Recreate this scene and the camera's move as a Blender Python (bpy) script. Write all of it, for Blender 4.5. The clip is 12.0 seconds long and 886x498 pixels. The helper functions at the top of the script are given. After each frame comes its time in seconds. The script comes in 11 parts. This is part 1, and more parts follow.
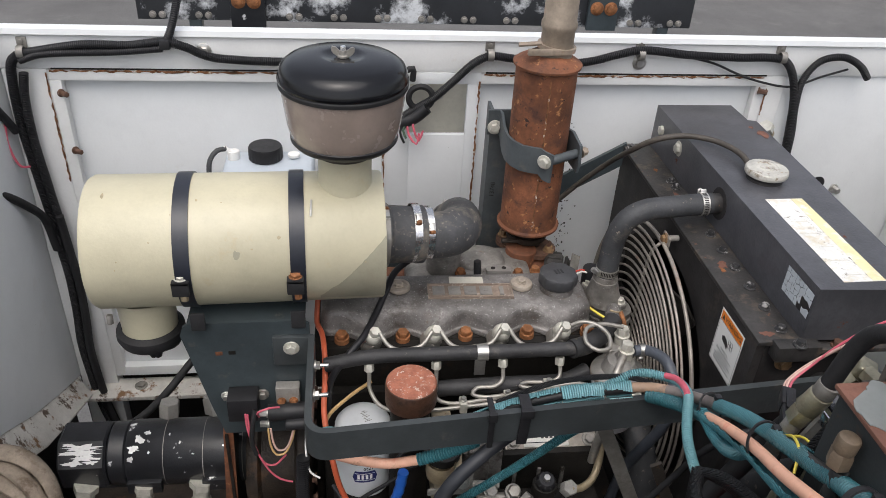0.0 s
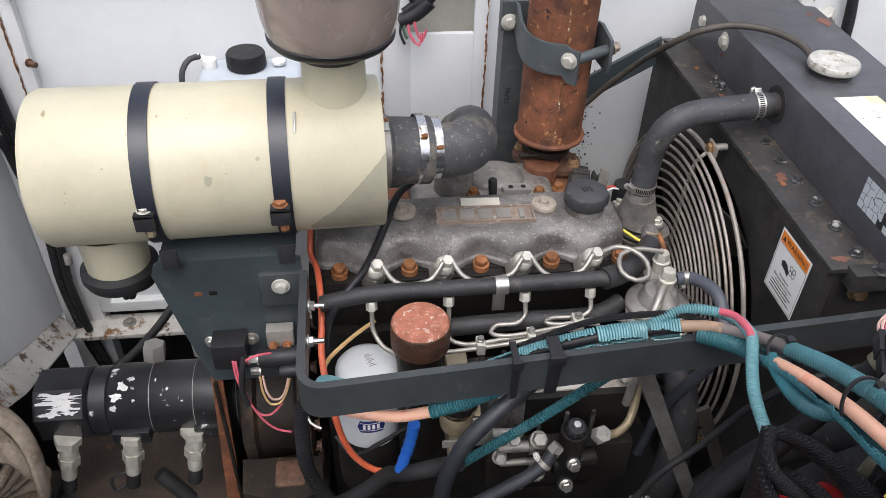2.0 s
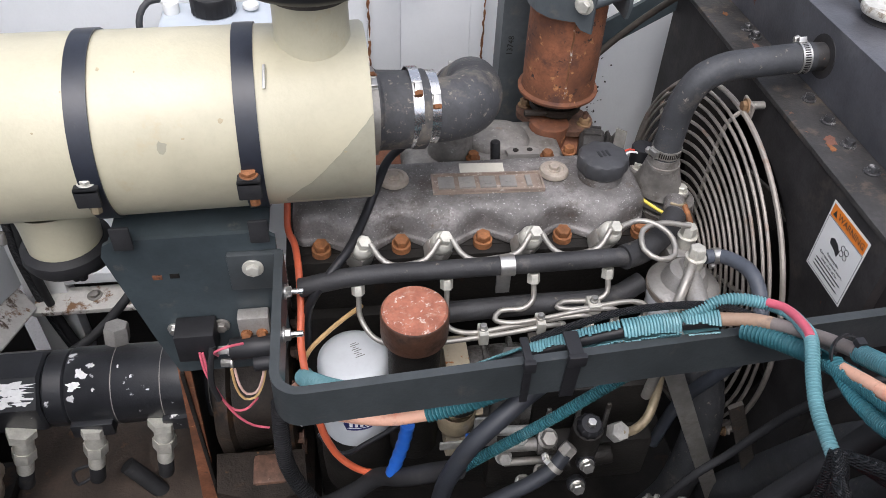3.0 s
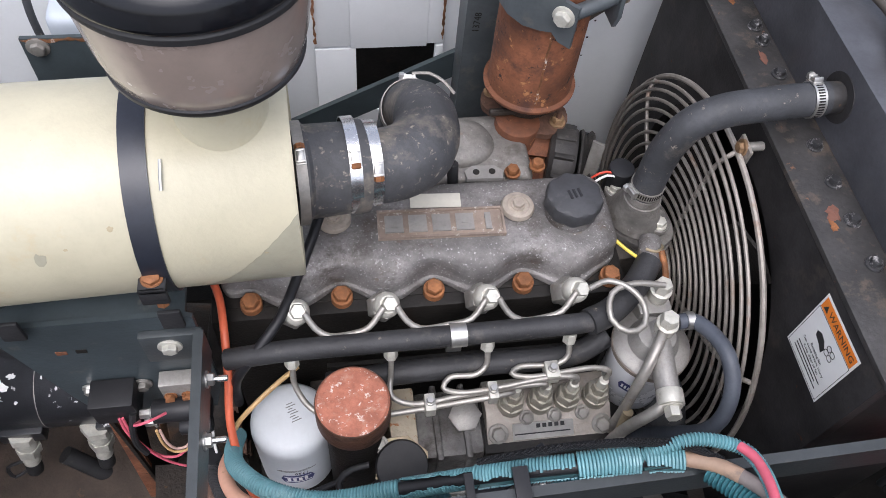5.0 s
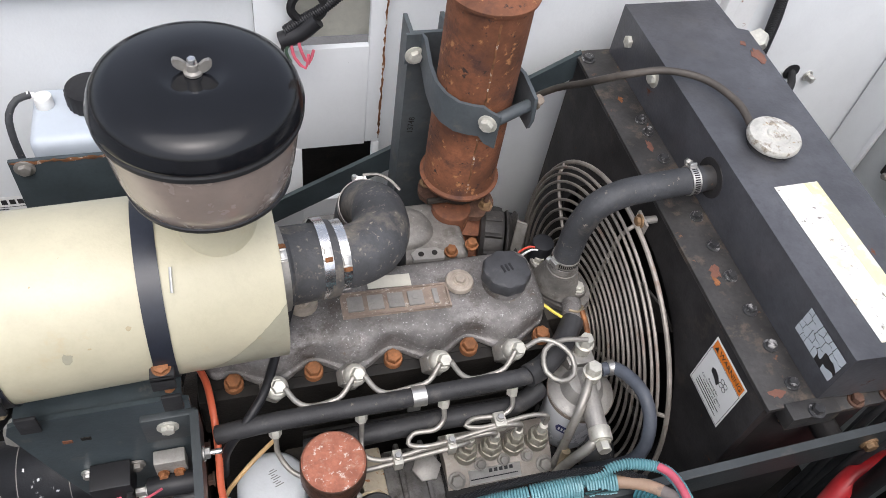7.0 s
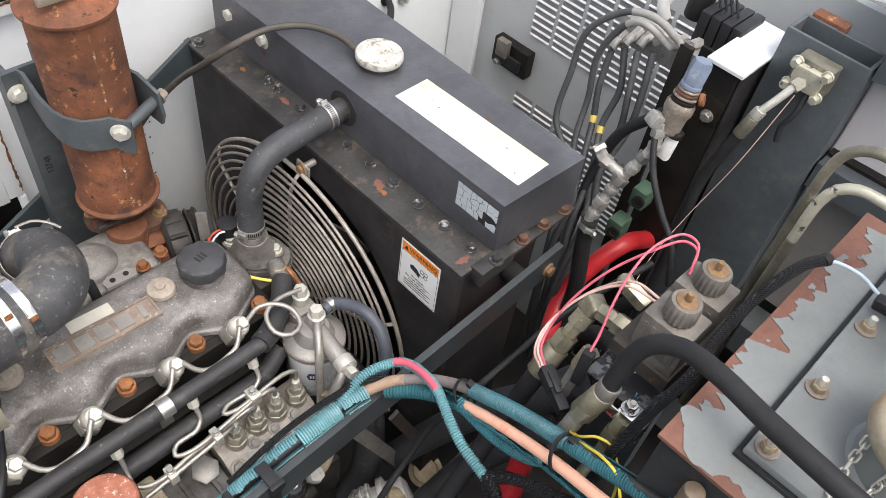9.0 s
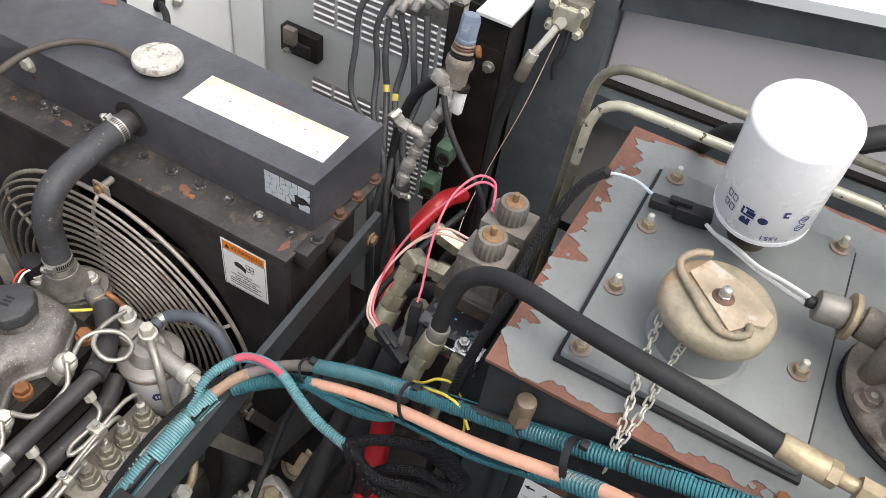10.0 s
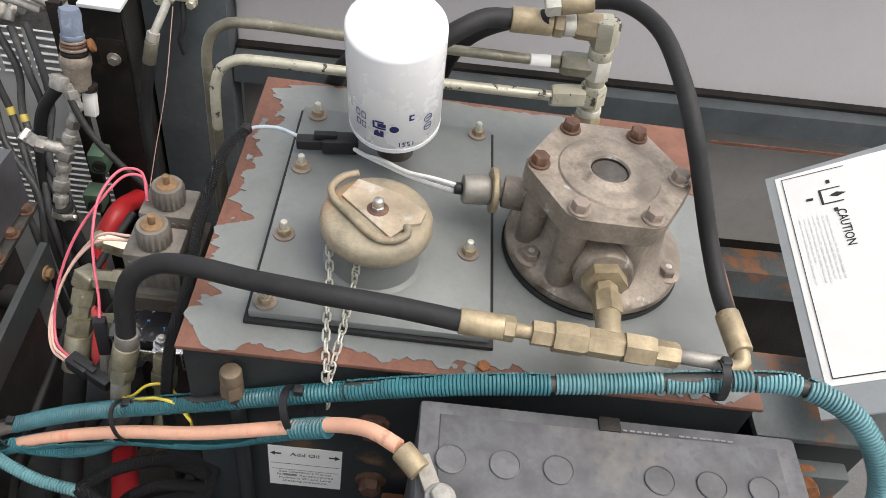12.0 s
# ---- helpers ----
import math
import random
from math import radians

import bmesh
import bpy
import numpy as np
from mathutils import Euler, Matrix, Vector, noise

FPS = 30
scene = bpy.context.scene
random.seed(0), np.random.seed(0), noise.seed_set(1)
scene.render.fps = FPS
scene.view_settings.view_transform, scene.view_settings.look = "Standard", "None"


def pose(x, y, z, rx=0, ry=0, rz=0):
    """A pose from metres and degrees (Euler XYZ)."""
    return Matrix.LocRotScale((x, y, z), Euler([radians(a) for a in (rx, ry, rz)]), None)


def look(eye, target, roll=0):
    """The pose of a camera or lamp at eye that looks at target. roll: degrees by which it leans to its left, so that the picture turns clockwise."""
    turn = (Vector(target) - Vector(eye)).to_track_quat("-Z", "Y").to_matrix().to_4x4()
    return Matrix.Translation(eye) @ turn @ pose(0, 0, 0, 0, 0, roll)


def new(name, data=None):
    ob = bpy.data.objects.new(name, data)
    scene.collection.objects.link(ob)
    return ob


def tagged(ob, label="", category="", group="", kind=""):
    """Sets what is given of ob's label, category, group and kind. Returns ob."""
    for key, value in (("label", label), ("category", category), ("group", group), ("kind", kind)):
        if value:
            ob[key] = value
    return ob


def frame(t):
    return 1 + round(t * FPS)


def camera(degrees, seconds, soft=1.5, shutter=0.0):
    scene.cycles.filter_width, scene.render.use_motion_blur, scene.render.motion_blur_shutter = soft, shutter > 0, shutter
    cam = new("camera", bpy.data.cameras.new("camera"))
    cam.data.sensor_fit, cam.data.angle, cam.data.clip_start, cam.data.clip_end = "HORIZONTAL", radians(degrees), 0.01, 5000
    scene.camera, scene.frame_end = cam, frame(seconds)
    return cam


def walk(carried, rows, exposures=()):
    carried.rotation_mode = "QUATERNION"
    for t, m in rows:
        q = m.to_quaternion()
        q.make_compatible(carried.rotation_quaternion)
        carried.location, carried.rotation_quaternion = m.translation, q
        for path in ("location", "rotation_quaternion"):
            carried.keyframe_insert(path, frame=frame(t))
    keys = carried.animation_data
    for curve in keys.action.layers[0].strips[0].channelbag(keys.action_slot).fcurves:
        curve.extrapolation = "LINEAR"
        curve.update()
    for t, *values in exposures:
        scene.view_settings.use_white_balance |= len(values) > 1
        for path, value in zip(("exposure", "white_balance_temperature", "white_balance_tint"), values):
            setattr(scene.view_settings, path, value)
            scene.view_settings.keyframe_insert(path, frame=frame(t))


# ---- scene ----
cam = camera(58.7, 12.0, soft=0.55)
PATH = [
    (0, (-0.086, -1.103, 2.24), (0.153, 0.56, 1.155), 3.5),
    (0.5, (-0.083, -1.081, 2.227), (0.144, 0.556, 1.1), 3.1),
    (1, (-0.08, -1.05, 2.212), (0.135, 0.559, 1.044), 2.6),
    (1.5, (-0.073, -1.01, 2.188), (0.135, 0.573, 0.983), 2.0),
    (2, (-0.067, -0.951, 2.147), (0.141, 0.587, 0.886), 1.8),
    (2.5, (-0.059, -0.884, 2.098), (0.17, 0.605, 0.783), 2.2),
    (2.7, (-0.063, -0.861, 2.077), (0.168, 0.619, 0.751), 2.3),
    (4.3, (-0.008, -0.598, 2.094), (0.203, 0.581, 0.493), 5.1),
    (4.5, (0.001, -0.565, 2.117), (0.212, 0.554, 0.473), 4.5),
    (5, (0.004, -0.525, 2.186), (0.264, 0.545, 0.516), 7.4),
    (5.5, (-0.018, -0.539, 2.245), (0.277, 0.564, 0.604), 8.8),
    (6, (-0.045, -0.557, 2.284), (0.288, 0.584, 0.676), 9.2),
    (6.5, (-0.062, -0.576, 2.307), (0.329, 0.594, 0.733), 10.1),
    (6.7, (-0.065, -0.58, 2.31), (0.356, 0.59, 0.744), 10.4),
    (8.3, (-0.05, -0.659, 2.339), (0.823, 0.347, 0.847), 10.3),
    (8.5, (-0.047, -0.668, 2.339), (0.877, 0.29, 0.846), 10.1),
    (9, (-0.051, -0.687, 2.343), (0.991, 0.133, 0.846), 9.6),
    (9.5, (-0.053, -0.712, 2.347), (1.114, -0.057, 0.861), 10.1),
    (10, (-0.059, -0.733, 2.35), (1.202, -0.235, 0.88), 10.1),
    (10.5, (-0.064, -0.753, 2.35), (1.287, -0.436, 0.91), 10.5),
    (11, (-0.062, -0.775, 2.344), (1.342, -0.659, 0.925), 10.3),
    (11.5, (-0.06, -0.79, 2.345), (1.335, -0.812, 0.912), 10.6),
    (12, (-0.055, -0.81, 2.347), (1.327, -0.928, 0.906), 10.3),
]
walk(cam, [(t, look(eye, target, roll)) for t, eye, target, roll in PATH],
     exposures=[(0, 0.5, 6600, 11), (2.5, 0.84, 6350, 13), (5, 0.86, 6150, 15), (6.5, 0.8, 6300, 13), (8.5, 1.03, 6600, 11), (9, 1.14, 6650, 11), (9.5, 1.12, 6700, 10), (10.5, 0.95, 6800, 10), (12, 0.88, 6900, 10)])
# ---- light: bright overcast sky ----
world = bpy.data.worlds.new("overcast")
scene.world = world
world.use_nodes = True
wt = world.node_tree
wt.nodes.clear()
sky = wt.nodes.new("ShaderNodeTexSky")
sky.sky_type, sky.sun_disc = "NISHITA", False
sky.sun_elevation, sky.sun_rotation = radians(64), radians(196)
sky.dust_density, sky.air_density = 4.0, 1.0
pale = wt.nodes.new("ShaderNodeHueSaturation")
pale.inputs["Saturation"].default_value = 0.42
wbg = wt.nodes.new("ShaderNodeBackground")
wbg.inputs["Strength"].default_value = 0.15
wout = wt.nodes.new("ShaderNodeOutputWorld")
wt.links.new(sky.outputs[0], pale.inputs["Color"])
wt.links.new(pale.outputs[0], wbg.inputs["Color"])
wt.links.new(wbg.outputs[0], wout.inputs["Surface"])
sun_data = bpy.data.lights.new("sun", "SUN")
sun_data.energy, sun_data.angle, sun_data.color = 0.8, radians(70), (1.0, 0.99, 0.97)
sun_ob = new("sun", sun_data)
sun_ob.matrix_world = look((-0.25, -1.7, 5.2), (0.2, 0.0, 1.4))


# ---- materials ----
def mat(name, base, rough=0.5, metal=0.0, var=0.12, vscale=18.0, spots=None, fine=0.06, fscale=220.0, bump=0.15, coat=0.0, spec=0.5):
    """A painted, cast or moulded surface: broad and fine tone changes, patches of another colour, small relief."""
    m = bpy.data.materials.new(name)
    m.use_nodes = True
    nt = m.node_tree
    N, L = nt.nodes, nt.links
    bsdf = N["Principled BSDF"]
    tc = N.new("ShaderNodeTexCoord")
    oi = N.new("ShaderNodeObjectInfo")
    off = N.new("ShaderNodeVectorMath")
    off.operation = "MULTIPLY_ADD"
    cmb = N.new("ShaderNodeCombineXYZ")
    for k in range(3):
        L.new(oi.outputs["Random"], cmb.inputs[k])
    off.inputs[1].default_value = (3.1, 5.7, 2.3)
    L.new(cmb.outputs[0], off.inputs[0])
    L.new(tc.outputs["Object"], off.inputs[2])
    vec = off.outputs[0]

    def tex(scale, detail=4.0, roughness=0.6, lac=2.0):
        n = N.new("ShaderNodeTexNoise")
        n.inputs["Scale"].default_value, n.inputs["Detail"].default_value, n.inputs["Roughness"].default_value = scale, detail, roughness
        L.new(vec, n.inputs["Vector"])
        return n.outputs["Fac"]

    def ramp(fac, a, b):
        r = N.new("ShaderNodeMapRange")
        r.inputs["From Min"].default_value, r.inputs["From Max"].default_value = a, b
        L.new(fac, r.inputs["Value"])
        return r.outputs["Result"]

    def mix(fac, a, b):
        x = N.new("ShaderNodeMix")
        x.data_type = "RGBA"
        if isinstance(fac, float):
            x.inputs[0].default_value = fac
        else:
            L.new(fac, x.inputs[0])
        for s, v in ((6, a), (7, b)):
            if isinstance(v, tuple):
                x.inputs[s].default_value = (*v, 1)
            else:
                L.new(v, x.inputs[s])
        return x.outputs[2]

    lo = tuple(max(0.0, c * (1 - var * 1.6)) for c in base)
    hi = tuple(min(1.0, c * (1 + var)) for c in base)
    col = mix(ramp(tex(vscale), 0.3, 0.7), lo, hi)
    fine_noise = tex(fscale, 3.0)
    mm = N.new("ShaderNodeMath")
    mm.operation = "MULTIPLY"
    L.new(ramp(tex(vscale * 5.3, 5.0, 0.7), 0.5, 0.72), mm.inputs[0])
    mm.inputs[1].default_value = min(0.8, var * 2.2)
    col = mix(mm.outputs[0], col, tuple(c * 0.62 for c in base))
    dark = tuple(c * 0.55 for c in base)
    fm = N.new("ShaderNodeMath")
    fm.operation = "MULTIPLY"
    L.new(ramp(fine_noise, 0.45, 0.75), fm.inputs[0])
    fm.inputs[1].default_value = min(1.0, fine * 4)
    col = mix(fm.outputs[0], col, dark)
    rgh = None
    mtl = None
    for spot in (spots or ()):
        scol, amount, sscale, sharp = spot
        f = ramp(tex(sscale, 8.0, 0.68), 0.665 - amount * 0.45, 0.665 - amount * 0.45 + sharp)
        col = mix(f, col, scol)
        rr = N.new("ShaderNodeMapRange")
        L.new(f, rr.inputs["Value"])
        rr.inputs["To Min"].default_value, rr.inputs["To Max"].default_value = rough, 0.85
        rgh = rr.outputs["Result"]
        if metal > 0:
            mm = N.new("ShaderNodeMapRange")
            L.new(f, mm.inputs["Value"])
            mm.inputs["To Min"].default_value, mm.inputs["To Max"].default_value = metal, 0.05
            mtl = mm.outputs["Result"]
    L.new(col, bsdf.inputs["Base Color"])
    if rgh is None:
        rr = N.new("ShaderNodeMapRange")
        L.new(tex(vscale * 2.5), rr.inputs["Value"])
        rr.inputs["From Min"].default_value, rr.inputs["From Max"].default_value = 0.25, 0.75
        rr.inputs["To Min"].default_value, rr.inputs["To Max"].default_value = max(0.02, rough - 0.09), min(1.0, rough + 0.12)
        rgh = rr.outputs["Result"]
    L.new(rgh, bsdf.inputs["Roughness"])
    if mtl is not None:
        L.new(mtl, bsdf.inputs["Metallic"])
    else:
        bsdf.inputs["Metallic"].default_value = metal
    bsdf.inputs["Coat Weight"].default_value = coat
    bsdf.inputs["Specular IOR Level"].default_value = spec
    if bump:
        b = N.new("ShaderNodeBump")
        b.inputs["Strength"].default_value, b.inputs["Distance"].default_value = bump, 0.002
        L.new(fine_noise, b.inputs["Height"])
        L.new(b.outputs[0], bsdf.inputs["Normal"])
    return m


def weave(name, base, thread, pitch=0.0034):
    """Braided sleeve: two crossing sets of threads, with relief."""
    m = mat(name, base, 0.5, var=0.2, vscale=60, fine=0.05, bump=0, spec=0.4)
    N, L = m.node_tree.nodes, m.node_tree.links
    bsdf = N["Principled BSDF"]
    tc = N.new("ShaderNodeTexCoord")
    waves = []
    for vec in ((1, 1, 1), (1, -1, -1)):
        mp = N.new("ShaderNodeVectorMath")
        mp.operation = "DOT_PRODUCT"
        mp.inputs[1].default_value = vec
        L.new(tc.outputs["Object"], mp.inputs[0])
        sn = N.new("ShaderNodeMath")
        sn.operation = "MULTIPLY"
        sn.inputs[1].default_value = 6.283 / pitch
        L.new(mp.outputs["Value"], sn.inputs[0])
        si = N.new("ShaderNodeMath")
        si.operation = "SINE"
        L.new(sn.outputs[0], si.inputs[0])
        waves.append(si.outputs[0])
    mx = N.new("ShaderNodeMath")
    mx.operation = "MAXIMUM"
    L.new(waves[0], mx.inputs[0])
    L.new(waves[1], mx.inputs[1])
    b = N.new("ShaderNodeBump")
    b.inputs["Strength"].default_value, b.inputs["Distance"].default_value = 0.8, 0.002
    L.new(mx.outputs[0], b.inputs["Height"])
    L.new(b.outputs[0], bsdf.inputs["Normal"])
    r = N.new("ShaderNodeMapRange")
    r.inputs["From Min"].default_value, r.inputs["From Max"].default_value = 0.1, 1.0
    L.new(mx.outputs[0], r.inputs["Value"])
    mix = N.new("ShaderNodeMix")
    mix.data_type = "RGBA"
    L.new(r.outputs[0], mix.inputs[0])
    mix.inputs[6].default_value, mix.inputs[7].default_value = (*base, 1), (*thread, 1)
    L.new(mix.outputs[2], bsdf.inputs["Base Color"])
    return m


RUST = (0.16, 0.055, 0.022)
RUST_L = (0.34, 0.13, 0.05)
GRIME = (0.045, 0.038, 0.03)
M_WHITE = mat("white_body_paint", (0.72, 0.74, 0.75), 0.42, var=0.035, vscale=5, spots=[((0.58, 0.56, 0.52), 0.05, 6, 0.2), ((0.12, 0.09, 0.06), -0.13, 130, 0.015)], fine=0.01)
M_WHITE_EDGE = mat("white_frame_paint_with_rust", (0.72, 0.725, 0.72), 0.45, var=0.04, vscale=7, spots=[((0.56, 0.52, 0.45), 0.08, 9, 0.2), ((0.30, 0.15, 0.07), -0.05, 30, 0.05)], fine=0.02)
M_RUSTSEAM = mat("rust_seam", (0.22, 0.095, 0.04), 0.85, var=0.5, vscale=40, spots=[((0.66, 0.63, 0.58), 0.20, 40, 0.05), ((0.05, 0.03, 0.02), 0.10, 50, 0.06)], bump=0.4)
M_CREAMSTAIN = mat("tan_speck_on_enamel", (0.40, 0.335, 0.215), 0.5, var=0.2, vscale=60, fine=0.05)
M_CREAM = mat("cream_enamel", (0.515, 0.478, 0.345), 0.40, var=0.07, vscale=9, spots=[((0.42, 0.385, 0.27), 0.24, 7, 0.30), ((0.49, 0.38, 0.22), 0.10, 14, 0.22), ((0.24, 0.15, 0.075), -0.10, 90, 0.03)], fine=0.02, coat=0.15)
M_BLACKGLOSS = mat("gloss_black_lid", (0.0075, 0.008, 0.010), 0.16, var=0.25, vscale=9, spots=[((0.035, 0.033, 0.032), 0.10, 14, 0.25), ((0.16, 0.15, 0.14), -0.12, 130, 0.04)], fine=0.04, bump=0.03, spec=0.38)
M_BOWL = mat("smoked_tan_plastic", (0.285, 0.228, 0.195), 0.22, var=0.14, vscale=9, fine=0.02, bump=0.02, coat=0.3)
M_RUBBER = mat("black_rubber", (0.023, 0.023, 0.0243), 0.58, var=0.25, vscale=14, spots=[((0.075, 0.066, 0.055), 0.12, 24, 0.25)], fine=0.05, bump=0.2, spec=0.28)
M_RUBBER_SCUFF = mat("scuffed_coolant_hose", (0.032, 0.032, 0.034), 0.6, var=0.3, vscale=16, spots=[((0.11, 0.10, 0.088), 0.16, 22, 0.2), ((0.17, 0.15, 0.12), 0.06, 90, 0.08)], fine=0.08, bump=0.3)
M_RUBBER_DUSTSHEEN = mat("rubber_hose_dust_and_sheen", (0.046, 0.048, 0.052), 0.6, var=0.28, vscale=18, spots=[((0.13, 0.115, 0.095), 0.18, 22, 0.2), ((0.25, 0.22, 0.18), 0.10, 110, 0.08)], fine=0.08, bump=0.3)
M_BLACKPLASTIC = mat("black_plastic", (0.018, 0.018, 0.020), 0.45, var=0.2, vscale=20, fine=0.04, bump=0.08, spec=0.35)
M_GREYBAR = mat("road_dusted_grey_paint", (0.046, 0.053, 0.056), 0.42, var=0.2, vscale=12, spots=[((0.13, 0.115, 0.10), 0.13, 18, 0.2), ((0.24, 0.23, 0.21), -0.10, 110, 0.04)], fine=0.05, bump=0.14)
M_GREYDUST = mat("dusty_slate_grey_paint", (0.078, 0.090, 0.097), 0.48, var=0.2, vscale=12, spots=[((0.15, 0.135, 0.115), 0.16, 20, 0.2), ((0.24, 0.23, 0.21), -0.08, 110, 0.04)], fine=0.05, bump=0.15)
M_GREY = mat("slate_grey_paint", (0.045, 0.058, 0.064), 0.40, var=0.18, vscale=14, spots=[((0.12, 0.11, 0.095), 0.10, 26, 0.15), ((0.22, 0.22, 0.21), -0.12, 120, 0.04)], fine=0.05, bump=0.12)
M_RADBLACK = mat("chipped_black_paint", (0.036, 0.034, 0.034), 0.52, spec=0.22, var=0.3, vscale=16, spots=[((0.085, 0.070, 0.058), 0.24, 18, 0.25), (RUST, -0.01, 38, 0.05)], fine=0.06, bump=0.15)
M_RADFLANGE = mat("worn_black_flange", (0.040, 0.038, 0.037), 0.55, var=0.35, vscale=22, spots=[((0.10, 0.078, 0.058), 0.30, 30, 0.12), ((0.20, 0.095, 0.045), 0.06, 45, 0.06), ((0.25, 0.24, 0.22), -0.10, 120, 0.05)], fine=0.08, bump=0.3)
M_BLACKWORN = mat("black_paint_chipped_white", (0.018, 0.019, 0.022), 0.33, var=0.25, spots=[((0.62, 0.62, 0.62), 0.06, 26, 0.03)], fine=0.05)
M_RUST = mat("rusty_muffler_steel", (0.21, 0.078, 0.036), 0.78, var=0.4, vscale=14, spots=[((0.070, 0.030, 0.021), 0.32, 16, 0.16), ((0.40, 0.185, 0.075), 0.15, 55, 0.07), ((0.035, 0.021, 0.017), 0.14, 70, 0.06)], fine=0.14, bump=0.45)
M_RUSTGREY = mat("grey_paint_rusting_through", (0.085, 0.098, 0.10), 0.6, var=0.2, vscale=12, spots=[((0.24, 0.10, 0.045), 0.30, 14, 0.1)], fine=0.08, bump=0.3)
M_RUSTCAP = mat("rusted_cap_top", (0.36, 0.13, 0.08), 0.8, var=0.22, vscale=60, spots=[((0.45, 0.27, 0.20), 0.26, 110, 0.22), ((0.60, 0.52, 0.46), 0.20, 130, 0.07), ((0.17, 0.065, 0.04), 0.06, 60, 0.15)], fine=0.10, bump=0.35)
M_ALTERN = mat("dusty_dark_alternator_casting", (0.040, 0.037, 0.034), 0.55, metal=0.2, var=0.4, vscale=26, spots=[((0.16, 0.14, 0.12), 0.20, 30, 0.15), ((0.12, 0.055, 0.03), 0.10, 24, 0.15)], fine=0.1, bump=0.4)
M_GRIMERUST = mat("oil_black_rusted_casting", (0.028, 0.021, 0.016), 0.55, var=0.5, vscale=16, spots=[((0.11, 0.055, 0.026), 0.22, 14, 0.18), ((0.010, 0.009, 0.008), 0.16, 22, 0.15), ((0.20, 0.10, 0.045), 0.02, 34, 0.08)], fine=0.12, bump=0.7, spec=0.3)
M_CAPRIM = mat("greyed_olive_cap", (0.315, 0.275, 0.20), 0.6, metal=0.1, var=0.28, vscale=24, spots=[((0.33, 0.175, 0.08), 0.33, 12, 0.2), ((0.14, 0.115, 0.08), 0.16, 34, 0.15), ((0.45, 0.42, 0.34), 0.08, 50, 0.1)], fine=0.08, bump=0.3)
M_TRAY = mat("muddy_brown_steel", (0.066, 0.047, 0.035), 0.7, var=0.4, vscale=10, spots=[((0.035, 0.028, 0.022), 0.26, 12, 0.25), ((0.20, 0.11, 0.06), 0.12, 24, 0.15)], fine=0.12, bump=0.5)
M_PLUG = mat("dull_brown_plated_plug", (0.185, 0.140, 0.098), 0.5, metal=0.35, var=0.25, vscale=40, spots=[((0.09, 0.06, 0.04), 0.16, 40, 0.2)], fine=0.06)
M_CAPSIDE = mat("oily_rust_cap_side", (0.085, 0.040, 0.024), 0.5, var=0.4, vscale=30, spots=[((0.025, 0.018, 0.014), 0.30, 40, 0.2)], fine=0.08, bump=0.3)
M_RUSTBOLT = mat("rusty_bolt", (0.29, 0.118, 0.045), 0.7, var=0.35, vscale=60, metal=0.2, fine=0.1, bump=0.3)
M_PIPE = mat("heat_stained_steel_pipe", (0.34, 0.28, 0.22), 0.55, metal=0.35, var=0.25, vscale=18, spots=[(RUST_L, 0.2, 18, 0.2)], fine=0.06)
M_CAST = mat("cast_aluminium", (0.215, 0.203, 0.194), 0.60, metal=0.35, var=0.34, vscale=18, spots=[((0.075, 0.060, 0.048), 0.32, 20, 0.2), ((0.17, 0.115, 0.075), 0.08, 40, 0.15), ((0.40, 0.39, 0.38), 0.14, 120, 0.10), ((0.56, 0.555, 0.54), 0.13, 330, 0.06)], fine=0.12, fscale=320, bump=0.5)
M_CASTL = mat("light_cast_aluminium", (0.35, 0.335, 0.312), 0.5, metal=0.5, var=0.16, vscale=14, spots=[((0.15, 0.125, 0.10), 0.22, 14, 0.3)], fine=0.07, fscale=320, bump=0.3)
M_THERMO = mat("stained_grey_casting", (0.26, 0.245, 0.225), 0.5, metal=0.4, var=0.28, vscale=24, spots=[((0.09, 0.075, 0.06), 0.24, 22, 0.2), ((0.26, 0.16, 0.09), 0.06, 34, 0.12), ((0.50, 0.49, 0.46), 0.10, 130, 0.08)], fine=0.08, bump=0.35)
M_INJNUT = mat("dull_injector_steel", (0.36, 0.345, 0.315), 0.45, metal=0.5, var=0.2, vscale=40, spots=[((0.16, 0.12, 0.09), 0.18, 36, 0.2)], fine=0.06)
M_CASTDIRTY = mat("grimy_cast_metal", (0.085, 0.074, 0.064), 0.6, metal=0.3, var=0.3, vscale=14, spots=[((0.035, 0.028, 0.022), 0.42, 12, 0.3), ((0.23, 0.12, 0.06), 0.08, 30, 0.1)], fine=0.08, bump=0.4, spec=0.28)
M_CASTTAN = mat("weathered_tan_casting", (0.30, 0.245, 0.205), 0.5, metal=0.35, var=0.25, vscale=26, spots=[((0.13, 0.10, 0.075), 0.17, 22, 0.2), ((0.44, 0.39, 0.34), 0.06, 45, 0.15)], fine=0.07, fscale=300, bump=0.3)
M_PLATE = mat("brownish_cast_plate", (0.30, 0.235, 0.19), 0.55, metal=0.3, var=0.2, vscale=20, spots=[((0.50, 0.45, 0.40), 0.2, 160, 0.06)], fine=0.08, fscale=320, bump=0.35)
M_BOLTDARK = mat("dark_bolt_worn_bright", (0.06, 0.06, 0.062), 0.4, metal=0.4, var=0.3, vscale=60, spots=[((0.42, 0.41, 0.40), 0.30, 90, 0.1)], fine=0.08)
